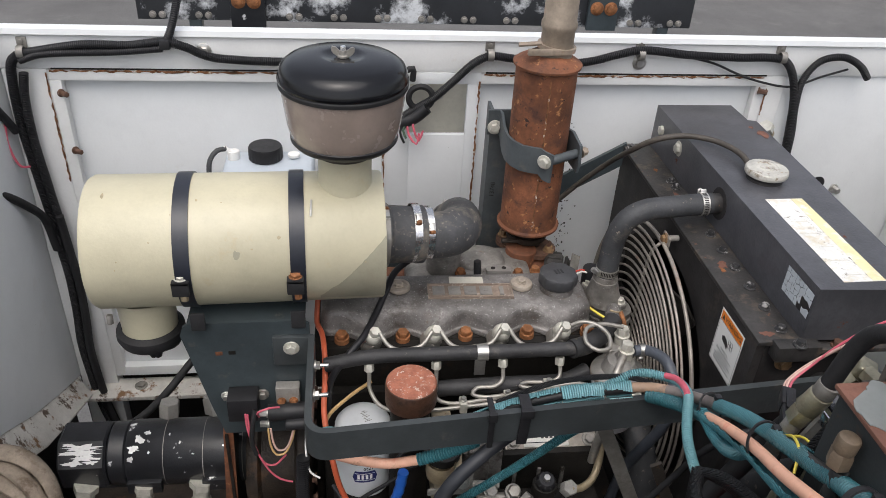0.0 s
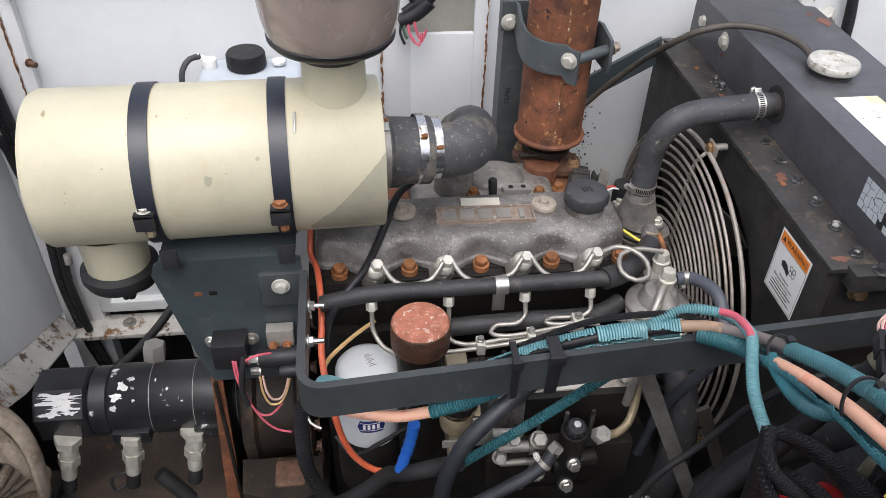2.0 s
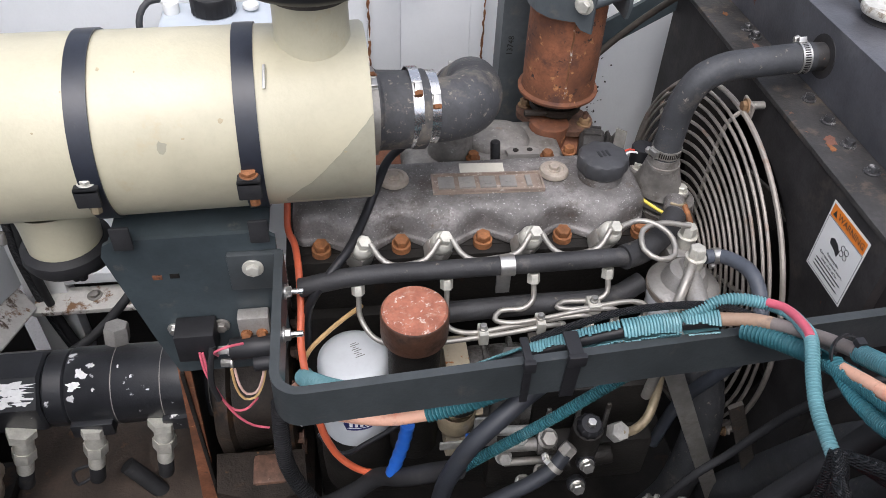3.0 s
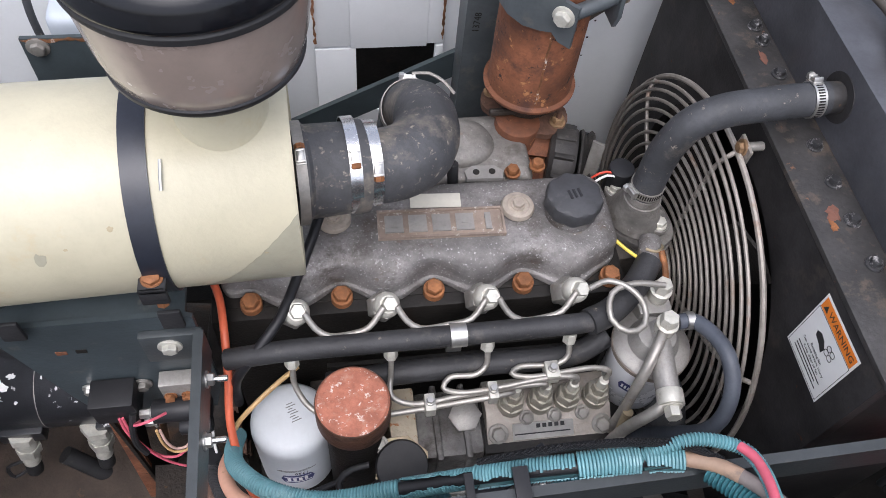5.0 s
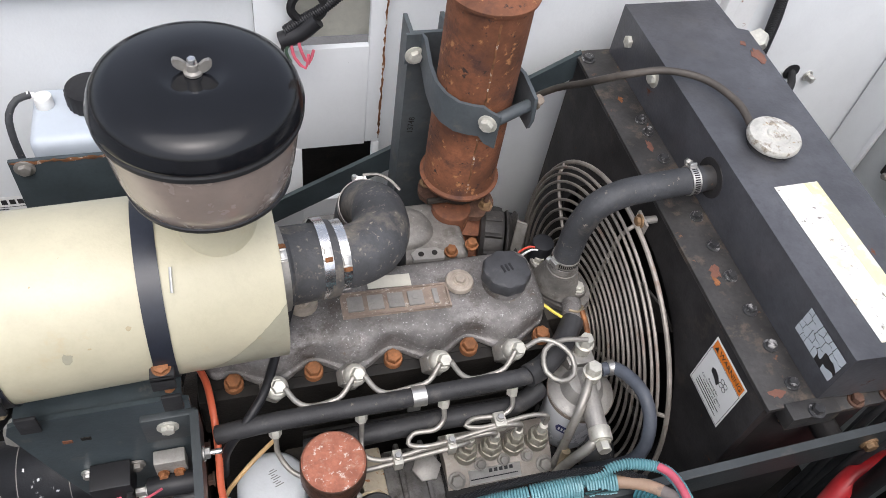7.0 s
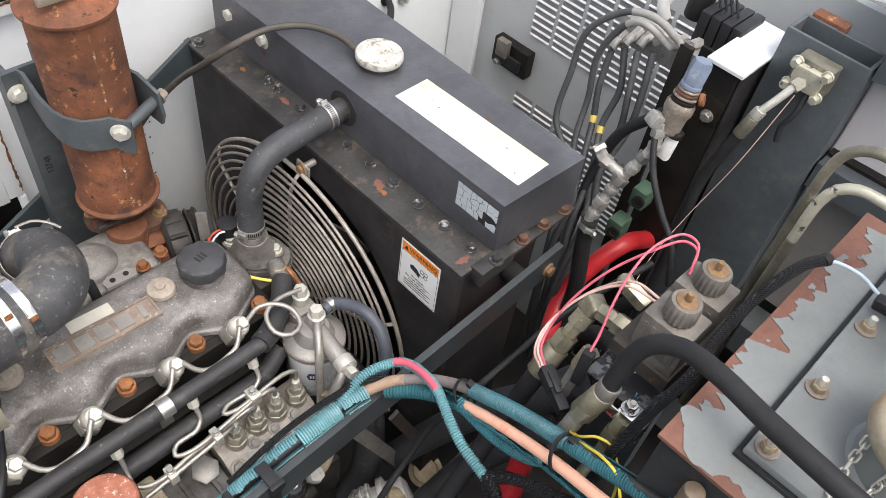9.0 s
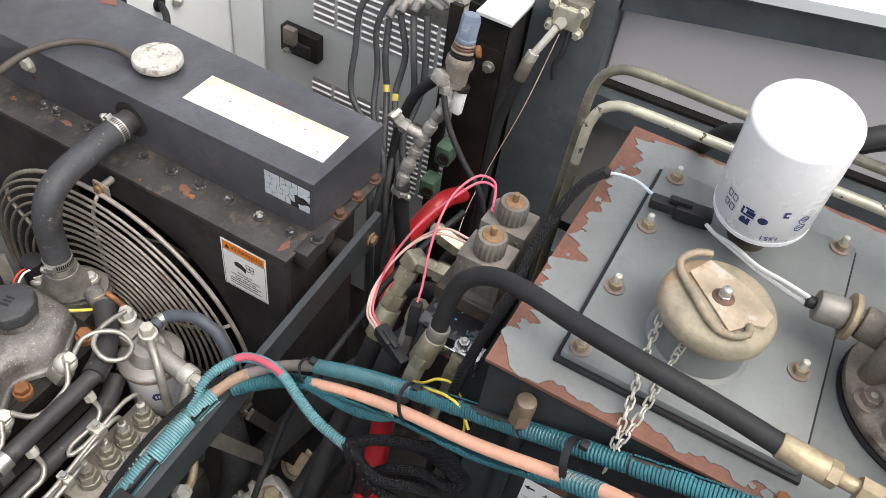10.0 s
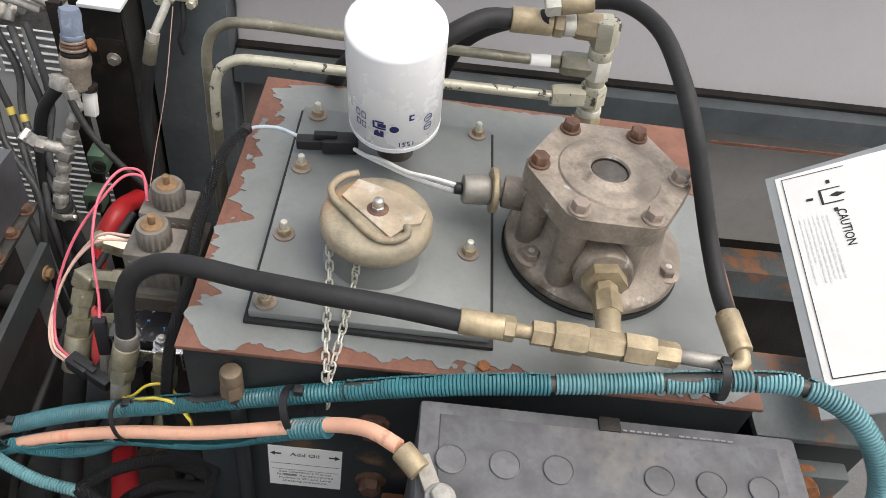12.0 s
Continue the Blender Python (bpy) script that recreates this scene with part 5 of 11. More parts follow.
    h = thing("coolant_hose", (0.1, -0.144, 1.40), "black rubber coolant hose along the cylinder head", "hose")
    part("hose", b_tube([(-0.125, -0.140, 1.395), (-0.06, -0.144, 1.412), (0.05, -0.144, 1.414), (0.17, -0.143, 1.414), (0.262, -0.142, 1.414), (0.278, -0.140, 1.412)], 0.0118, 18), M_RUBBER_SCUFF, h)
    part("elbow", b_tube([(0.275, -0.141, 1.412), (0.305, -0.128, 1.410), (0.342, -0.098, 1.408), (0.369, -0.066, 1.410)], 0.0158, 18), M_RUBBER_SCUFF, h, "wider rubber elbow")
    part("clip_band", b_ring((0.126, -0.1435, 1.414), (1, 0, 0), 0.0120, 0.018, 0.0015), M_STEEL, h, "plated clip")
    part("clip_leg", b_box((0.117, -0.138, 1.36), (0.135, -0.134, 1.42), 0.001), M_STEEL, h)
    solo("return_hose", b_tube([(-0.02, -0.150, 1.33), (0.05, -0.152, 1.345), (0.16, -0.152, 1.350), (0.27, -0.150, 1.352), (0.31, -0.135, 1.36)], 0.0135, 16), M_RUBBER_SCUFF, "second black rubber hose below the coolant hose", "hose")
    solo("engine_rail", b_box((-0.02, -0.130, 1.318), (0.29, -0.124, 1.330), 0.001), M_IRONGAP, "thin grimy steel rail along the engine", "rail")


fuel_lines()


def muffler():
    c = Vector((0.265, 0.197, 0))
    m = thing("exhaust_muffler", (c.x, c.y, 1.40), "vertical rust-red steel exhaust muffler with a welded seam", "muffler")
    R = 0.0545
    part("body", b_lathe([(0.035, 1.446), (0.055, 1.449), (0.060, 1.452), (0.0605, 1.456), (0.0555, 1.459), (R, 1.465), (R, 1.765), (0.0555, 1.771), (0.060, 1.774), (0.0605, 1.778), (0.055, 1.782), (0.040, 1.790), (0.031, 1.795)], c, (0, 0, 1), 56), M_RUST, m)
    part("weld_seam", b_tube([(c.x - 0.004 + 0.0006 * math.sin(k * 2.1), c.y - R + 0.0004, 1.465 + 0.0099 * k) for k in range(31)], 0.0015, 8, 0.004), M_RUSTSEAM, m, "pale rusty weld bead")
    part("tailpipe", b_lathe([(0.0285, 1.788), (0.0285, 1.835), (0.031, 1.840), (0.031, 1.848), (0.0285, 1.853), (0.0285, 2.02), (0.026, 2.02), (0.026, 1.80)], c + Vector((0.012, 0, 0)), (0, 0, 1), 36), M_PIPE, m, "heat-stained grey tail pipe")
    part("pipe_clamp", join(b_ring(c + Vector((0.012, 0, 1.806)), (0.1, 0, 1), 0.029, 0.008, 0.005, 36), b_box((c.x - 0.045, c.y - 0.036, 1.800), (c.x + 0.012, c.y - 0.028, 1.811), 0.002), b_cyl((c.x - 0.060, c.y - 0.022, 1.815), (c.x - 0.02, c.y - 0.022, 1.818), 0.004, 8)), M_PIPE, m, "U-bolt pipe clamp")
    part("outlet_neck", b_lathe([(0.034, 1.452), (0.036, 1.435), (0.030, 1.425), (0.030, 1.40), (0.042, 1.398), (0.042, 1.388), (0.0, 1.388)], c, (0, 0, 1), 36), M_GRIMERUST, m)
    part("neck_clamp", join(b_ring(c + Vector((0, 0, 1.428)), (0, 0, 1), 0.036, 0.010, 0.004, 36), b_cyl((c.x - 0.055, c.y - 0.03, 1.428), (c.x - 0.02, c.y - 0.03, 1.428), 0.005, 8)), M_GRIMERUST, m)
    part("outlet_flange", b_prism([(0.062 * math.cos(a) * (1.0 if abs(math.cos(a)) > 0.7 else 0.72), 0.046 * math.sin(a)) for a in [2 * math.pi * k / 28 for k in range(28)]], 0.009, plane_at((c.x, c.y - 0.004, 1.398), (0.8, -0.6, 0), (0.6, 0.8, 0)), 0.002), M_RUSTDARK, m, "dark rusty outlet flange")
    for sx in (-1, 1):
        bolt(m, (c.x + sx * 0.040, c.y - 0.004 - sx * 0.030, 1.407), (0, 0, 1), 0.0085, 0.009, M_RUSTTAN, 1.3)
        part("flange_stud", b_cyl((c.x + sx * 0.040, c.y - 0.004 - sx * 0.030, 1.416), (c.x + sx * 0.040, c.y - 0.004 - sx * 0.030, 1.428), 0.0042, 10), M_RUSTDARK, m)
    part("heat_shield", b_prism([(0.0, 0.0), (0.095, -0.010), (0.110, 0.010), (0.085, 0.040), (0.030, 0.046), (0.004, 0.030)], 0.003, plane_at((0.205, 0.150, 1.372), (0.95, -0.10, 0.05), (-0.08, 0.75, 0.62)), 0.001), M_RUST, m, "bent rusty heat shield")
    b = thing("muffler_bracket", (0.20, 0.30, 1.30), "slate grey channel post with a clamp round the muffler", "bracket")
    part("post", b_prism([(0.190, 0.280), (0.250, 0.280), (0.250, 0.326), (0.244, 0.326), (0.244, 0.286), (0.196, 0.286), (0.196, 0.326), (0.190, 0.326)], 0.372, Matrix.Translation((0, 0, 1.28)), 0.001), M_GREYDUST, b)
    bolt(b, (0.1975, 0.2725, 1.620), (0, -1, 0), 0.0095, 0.007, M_PALE, 1.5)
    part("pen_mark", b_text("13748", 0.0135, plane_at((0.206, 0.2797, 1.480), (0.05, 0, 1), (-1, 0, 0.05)), 0.0002), M_IRONGAP, b, "hand-written dark pen mark")
    # clamp strap: from the post round the front of the muffler to a bolted, down-turned end
    Z0, Z1 = 1.592, 1.642
    run = [(0.184, 0.2765, 0.012), (0.206, 0.2765, 0.012), (0.2095, 0.268, 0.010), (0.2060, 0.222, 0.002), (0.2065, 0.190, 0.0), (0.2130, 0.166, 0.0), (0.2260, 0.147, 0.0), (0.2440, 0.1375, 0.0), (0.2560, 0.134, 0.0), (0.2640, 0.128, -0.002), (0.2760, 0.118, -0.004)]
    bm, prev = bmesh.new(), None
    for i, (x, y, dz) in enumerate(run):
        p0, p1 = Vector(run[max(0, i - 1)][:2]), Vector(run[min(len(run) - 1, i + 1)][:2])
        nn = Vector((-(p1 - p0).y, (p1 - p0).x)).normalized() * 0.0025
        drop = 0.007 if i >= len(run) - 2 else 0.0
        ring = [bm.verts.new(q) for q in ((x + nn.x, y + nn.y, Z0 + dz - drop), (x - nn.x, y - nn.y, Z0 + dz - drop), (x - nn.x, y - nn.y, Z1 + dz - drop * 0.3), (x + nn.x, y + nn.y, Z1 + dz - drop * 0.3))]
        if prev:
            for k in range(4):
                bm.faces.new((prev[k], prev[(k + 1) % 4], ring[(k + 1) % 4], ring[k]))
        else:
            bm.faces.new(ring)
        prev = ring
    bm.faces.new(prev[::-1])
    part("clamp_band", bm, M_GREYDUST, b, "grey flat strap bent round the muffler")
    part("rear_ear", b_prism([(-0.040, -0.026), (0.020, -0.030), (0.026, -0.012), (0.022, 0.024), (-0.020, 0.034), (-0.040, 0.030)], 0.005, plane_at((0.330, 0.160, 1.620), (0.12, -1, 0), (0, 0, 1)), 0.002), M_GREYDUST, b)
    part("spacer", b_cyl((0.268, 0.128, 1.618), (0.330, 0.150, 1.625), 0.0085, 18), M_GREYDUST, b)
    bolt(b, (0.2625, 0.1255, 1.619), (-0.62, -0.78, -0.05), 0.0095, 0.007, M_PALE, 1.4)
    bolt(b, (0.336, 0.152, 1.6255), (0.8, 0.3, 0.1), 0.008, 0.010, M_PIPE, 1.3)
    solo("rear_crossbar", b_prism([(-0.06, 1.20), (-0.06, 1.25), (0.19, 1.385), (0.49, 1.56), (0.49, 1.51), (0.19, 1.335)], 0.008, plane_at((0, 0.335, 0), (1, 0, 0), (0, 0, 1)), 0.002), M_GREY, "slate grey diagonal brace behind the muffler", "brace")


muffler()


# ---- radiator ----
def shroud_plate(x0, x1, y0, y1, z0, z1, cy, cz, rad, n=64):
    """A plate across x with a round opening."""
    bm = bmesh.new()
    inner, outer = [], []
    for i in range(n):
        a = 2 * math.pi * (i + 0.5) / n
        c, s = math.cos(a), math.sin(a)
        inner.append((cy + rad * c, cz + rad * s))
        k = min((y1 - cy) / c if c > 0 else (y0 - cy) / c if c < 0 else 9, (z1 - cz) / s if s > 0 else (z0 - cz) / s if s < 0 else 9)
        outer.append((cy + k * c, cz + k * s))
    for corner in ((y0, z0), (y0, z1), (y1, z0), (y1, z1)):
        i = min(range(n), key=lambda j: (outer[j][0] - corner[0]) ** 2 + (outer[j][1] - corner[1]) ** 2)
        outer[i] = corner
    V = [[bm.verts.new((x, y, z)) for y, z in ring] for x in (x0, x1) for ring in (inner, outer)]
    for i in range(n):
        j = (i + 1) % n
        bm.faces.new((V[0][i], V[0][j], V[1][j], V[1][i]))
        bm.faces.new((V[2][i], V[3][i], V[3][j], V[2][j]))
        bm.faces.new((V[0][i], V[2][i], V[2][j], V[0][j]))
        bm.faces.new((V[1][i], V[1][j], V[3][j], V[3][i]))
    return bm


def radiator():
    r = thing("radiator", (0.56, 0.01, 0.85), "black painted radiator with bolted top tank and shroud", "radiator")
    part("shroud", shroud_plate(0.487, 0.500, -0.298, 0.335, 0.86, 1.545, 0.010, 1.268, 0.222), M_RADBLACK, r, "black sheet steel fan shroud with a round opening")
    part("shroud_side", b_box((0.5005, -0.298, 0.86), (0.66, -0.288, 1.545), 0.002), M_RADBLACK, r)
    part("shroud_side", b_box((0.5005, 0.325, 0.86), (0.66, 0.335, 1.545), 0.002), M_RADBLACK, r)
    part("shroud_side", b_box((0.5005, -0.287, 1.53), (0.66, 0.324, 1.545), 0.002), M_RADBLACK, r)
    part("core", b_box((0.60, -0.287, 0.86), (0.655, 0.324, 1.529), 0.002), M_IRONGAP, r, "dark finned radiator core")
    part("flange", b_box((0.484, -0.304, 1.5455), (0.565, 0.342, 1.553), 0.002), M_RADFLANGE, r, "worn black flange with rust scars")
    part("side_flange", b_box((0.56, -0.318, 1.540), (0.71, -0.290, 1.5475), 0.002), M_RADFLANGE, r)
    part("corner_bracket", b_box((0.505, -0.322, 1.53), (0.57, -0.300, 1.556), 0.002), M_RADFLANGE, r)
    # upper tank with rounded shoulders and a cut-away back corner
    poly = [(0.548, -0.302), (0.706, -0.309), (0.716, 0.255), (0.700, 0.262), (0.698, 0.335), (0.542, 0.335)]
    tank = b_prism(poly, 0.088, Matrix.Translation((0, 0, 1.5535)), 0.006, 3)
    part("top_tank", tank, M_RADSHEEN, r, "scuffed black top tank with sky sheen in its colour")
    for y in (0.176, 0.150, 0.094, -0.016, -0.067, -0.117, -0.170, -0.222, -0.274):
        bolt(r, (0.529, y - 0.004, 1.5535), (0, 0, 1), 0.0063, 0.006, M_BOLTDARK, 1.45)
    for x, y in ((0.538, -0.312), (0.60, -0.306), (0.645, -0.306), (0.69, -0.306)):
        bolt(r, (x, y - 0.004, 1.548 if x > 0.55 else 1.5565), (0, 0, 1), 0.0072, 0.007, M_RUSTDARK if x > 0.55 else M_BOLTDARK, 1.4)
    bolt(r, (0.545, 0.290, 1.606), (-1, 0, 0), 0.010, 0.007, M_PALE, 1.6)
    bolt(r, (0.545, 0.203, 1.608), (-1, 0, 0), 0.010, 0.007, M_PALE, 1.6)
    bolt(r, (0.499, 0.318, 1.5535), (0, 0, 1), 0.0075, 0.006, M_BOLTDARK, 1.5)
    # filler cap
    c = Vector((0.618, 0.016, 1.6415))
    part("filler_neck", b_lathe([(0.030, 0.0), (0.027, 0.003), (0.026, 0.012), (0.0, 0.012)], c, (0, 0, 1), 32), M_RADBLACK, r)
    part("radiator_cap", b_lathe([(0.028, 0.010), (0.0345, 0.010), (0.0358, 0.0125), (0.0358, 0.0180), (0.0340, 0.0208), (0.0200, 0.0222), (0.0185, 0.0208), (0.0120, 0.0208), (0.0108, 0.0232), (0.0050, 0.0232), (0.0042, 0.0215), (0, 0.0215)], c, (0, 0, 1), 40), M_CHROME, r, "chipped chrome radiator cap")
    # outlet neck
    part("hose_neck", b_cyl((0.515, 0.009, 1.598), (0.55, 0.009, 1.598), 0.0175, 28), M_RADFLANGE, r)
    part("neck_collar", b_lathe([(0.0, 0), (0.029, 0), (0.028, 0.003), (0.0, 0.003)], (0.5475, 0.009, 1.598), (-1, 0, 0), 28), M_RADBLACK, r)
    # labels on the tank
    m = plane_at((0.620, -0.1705, 1.6418), (1, 0.02, 0), (-0.02, 1, 0))
    lab = part("instruction_label", b_rect(-0.032, 0.032, -0.116, 0.116, m, 0.0005), M_LABELTOP, r, "worn white and yellow instruction label")
    part("label_band", b_rect(0.012, 0.0315, -0.115, 0.115, m @ Matrix.Translation((0, 0, 0.0006)), 0.0003), M_LABELYEL, lab, "faded yellow band")
    tagged(part("label_print", b_bars([(-0.030, 0.0315, 0.010, 0.0108)] + [(-0.026, 0.004, -0.10 + k * 0.036, -0.0994 + k * 0.036) for k in range(6)], m @ Matrix.Translation((0, 0, 0.0006)), 0.0002), M_BEIGELABEL, lab), kind="stuff")
    ms = plane_at((0.5470, -0.2605, 1.608), (0, -1, 0), (0, 0, 1))
    crack_label(r, ms, 0.073, 0.042)
    # warning decal on the shroud
    mw = plane_at((0.4866, -0.2285, 1.482), (0, -1, 0), (0, 0, 1))
    d = part("warning_decal", b_rect(-0.0385, 0.0385, -0.048, 0.048, mw, 0.0005), M_LABELW, r, "white decal with orange warning header")
    up = mw @ Matrix.Translation((0, 0, 0.0006))
    part("decal_header", b_rect(-0.0355, 0.0355, 0.029, 0.045, up, 0.0003), M_LABELOR, d, "orange header")
    ink = join(b_text("WARNING", 0.0112, up @ Matrix.Translation((0.006, 0.037, 0.0004)), 0.0001), b_prism([(-0.0315, 0.0325), (-0.0235, 0.0325), (-0.0275, 0.0405)], 0.0003, up @ Matrix.Translation((0, 0, 0.0003))))
    part("decal_lettering", ink, M_LABELINK, d)
    pic = b_prism([(-0.016, 0.002), (-0.006, 0.000), (0.002, -0.004), (0.003, 0.004), (-0.004, 0.010), (-0.012, 0.012), (-0.018, 0.008)], 0.0003, up)
    for a in (45, 135, 225, 315):
        blade = b_lathe([(0.0032, 0), (0.0039, 0), (0.0039, 0.0003), (0.0032, 0.0003), (0.0032, 0)], (0, 0, 0), (0, 0, 1), 14)
        blade.transform(up @ Matrix.Translation((0.010 + 0.0050 * math.cos(radians(a)), 0.009 + 0.0050 * math.sin(radians(a)), 0)))
        pic = join(pic, blade)
    part("decal_picture", pic, M_LABELINK, d, "black fan and glove pictogram")
    rows = join(*[b_text(w, 0.0052, up @ Matrix.Translation((0.0, -0.0115 - k * 0.0058, 0.0002)), 0.0001) for k, w in enumerate(("Rotating fan", "Can cause severe injury.", "Keep clear of fan"))])
    part("decal_print", rows, M_LABELINK, d)
    part("fine_print", b_bars([(-0.027, 0.027 - 0.006 * (k % 2), -0.0290 - k * 0.0050, -0.0275 - k * 0.0050) for k in range(3)] + [(-0.0365, 0.0365, 0.0275, 0.0280), (-0.0365, -0.036, -0.0455, 0.0275), (0.036, 0.0365, -0.0455, 0.0275), (-0.0365, 0.0365, -0.0460, -0.0455)], up, 0.0002), M_LABELINK, d, "rows of fine print in a thin frame")
    rnd = random.Random(21)
    for k, (x, y, z, w, h, mm) in enumerate(((0.513, -0.11, 1.5532, 0.010, 0.016, M_PEEL), (0.507, -0.125, 1.5532, 0.005, 0.010, M_RUSTBOLT), (0.520, 0.12, 1.5532, 0.006, 0.012, M_PEEL), (0.505, -0.285, 1.5532, 0.012, 0.008, M_PEEL), (0.70, 0.19, 1.6418, 0.012, 0.024, M_PEEL), (0.690, 0.225, 1.6418, 0.006, 0.007, M_PEEL), (0.515, 0.22, 1.5532, 0.005, 0.008, M_RUSTBOLT))):
        q = [(x + w * rnd.uniform(0.4, 1.1) * math.cos(2 * math.pi * i / 16), y + h * rnd.uniform(0.4, 1.1) * math.sin(2 * math.pi * i / 16)) for i in range(16)]
        part("rust_scar", b_prism(q, 0.0004, Matrix.Translation((0, 0, z))), mm, r, "flaked patch of rust")
    for y, z, w, h in ((0.115, 1.607, 0.004, 0.014), (0.105, 1.617, 0.005, 0.004)):
        q = [(w * rnd.uniform(0.4, 1.1) * math.cos(2 * math.pi * i / 14), h * rnd.uniform(0.4, 1.1) * math.sin(2 * math.pi * i / 14)) for i in range(14)]
        part("rust_scar", b_prism(q, 0.0005, plane_at((0.5468, y, z), (0, -1, 0), (0, 0, 1))), M_PEEL, r)
    bolt(r, (0.536, -0.2985, 1.510), (0, -1, 0), 0.0090, 0.008, M_RUSTTAN, 1.5)
    part("mount_stub", b_cyl((0.60, -0.30, 1.475), (0.60, -0.335, 1.475), 0.016, 20), M_RADBLACK, r)
    part("lower_frame", b_box((0.485, -0.335, 0.80), (0.70, -0.300, 0.86), 0.004), M_RADBLACK, r)


def crack_label(parent, m, w, h):
    """A crazed sticker: many small pieces with dark gaps."""
    rnd = random.Random(7)
    base = part("crazed_label", b_rect(-w / 2, w / 2, -h / 2, h / 2, m, 0.0003), M_RADBLACK, parent, "cracked and crazed white sticker")
    ny, bm = 4, None

    def crack(j, x):
        return -h / 2 + h * j / ny + (0.0 if j in (0, ny) else 0.0022 * math.sin(170 * x + 2.1 * j) + 0.0012 * math.sin(420 * x + j))
    for j in range(ny):
        xs, x = [-w / 2], -w / 2
        while x < w / 2 - 0.012:
            x += rnd.uniform(0.008, 0.017)
            xs.append(min(x, w / 2))
        xs[-1] = w / 2
        for a, b in zip(xs, xs[1:]):
            if b > w * 0.25 and j < 3 and rnd.random() < 0.45:
                continue
            g, n = 0.0005, 4
            lean0, lean1 = 0.0014 * math.sin(900 * a), 0.0014 * math.sin(900 * b)
            low = [(a + g + (b - a - 2 * g) * k / n, crack(j, a + (b - a) * k / n) + g) for k in range(n + 1)]
            high = [(a + g + lean0 + (b - a - 2 * g + lean1 - lean0) * k / n, crack(j + 1, a + (b - a) * k / n) - g) for k in range(n + 1)]
            high = [(min(max(x, -w / 2), w / 2), y) for x, y in high]
            piece = b_prism(low + high[::-1], 0.0004, m @ Matrix.Translation((0, 0, 0.0003)))
            bm = piece if bm is None else join(bm, piece)
    tagged(part("sticker_film", bm, M_LABELCRACK, base), kind="stuff")


radiator()


def fan_guard():
    g = thing("fan_guard", (0.452, 0.01, 1.0), "round wire fan guard with many concentric rusty rings", "fan guard")
    c = Vector((0.455, 0.010, 1.268))
    radii = [0.261, 0.254, 0.244, 0.232] + [0.2185 - 0.0155 * k for k in range(12)]
    for k, r in enumerate(radii):
        dx = (0.0, -0.013, -0.016)[k] if k < 3 else -0.020
        part("ring_wire", b_sweep([c + Vector((dx, r * math.cos(2 * math.pi * i / 80), r * math.sin(2 * math.pi * i / 80))) for i in range(80)], 0.0036 if k == 0 else 0.0024, 8, False, True), M_GUARD, g)
    for a in (38, 92.5, 153, 213, 273, 333):
        d = Vector((0, math.cos(radians(a)), math.sin(radians(a))))
        part("spoke", b_tube([c + d * 0.045 + Vector((-0.016, 0, 0)), c + d * 0.234 + Vector((-0.016, 0, 0)), c + d * 0.252 + Vector((-0.008, 0, 0)), c + d * 0.262 + Vector((0.002, 0, 0))], 0.0030, 8, 0.05), M_GUARD, g)
    for a in (92.5, 213, 333):
        d = Vector((0, math.cos(radians(a)), math.sin(radians(a))))
        s = c + d * 0.262
        part("mount_tab", b_box((-0.002, -0.015, -0.012), (0.002, 0.013, 0.010), 0.001, 2, Matrix.Translation(s + d * 0.004 + Vector((0.006, 0, 0))) @ Matrix.Rotation(radians(a - 90), 4, "X")), M_GUARD, g, "rust-stained mounting tab")
        part("standoff", b_cyl(s + d * 0.006 + Vector((0.006, 0, 0)), s + d * 0.006 + Vector((0.028, 0, 0)), 0.0055, 16), M_FITGREY, g)
        bolt(g, s + d * 0.006 + Vector((0.004, 0, 0)), (-1, 0, 0), 0.0070, 0.005, M_RUSTTAN, 1.4)
    f = thing("cooling_fan", (0.43, 0.01, 1.0), "dark moulded cooling fan behind the guard", "fan")
    part("hub", b_cyl((0.40, 0.01, 1.268), (0.475, 0.01, 1.268), 0.05, 28), M_IRONGAP, f)
    for k in range(6):
        b = b_prism([(0.04, -0.025), (0.22, -0.045), (0.235, 0.0), (0.22, 0.035), (0.04, 0.03)], 0.004, Matrix.Identity(4), 0.001)
        b.transform(Matrix.Translation((0.470, 0.01, 1.268)) @ Matrix.Rotation(radians(60 * k), 4, "X") @ plane_at((0, 0, 0), (0, 1, 0), (0.45, 0, 1)))
        part("blade", b, M_IRONGAP, f)


fan_guard()


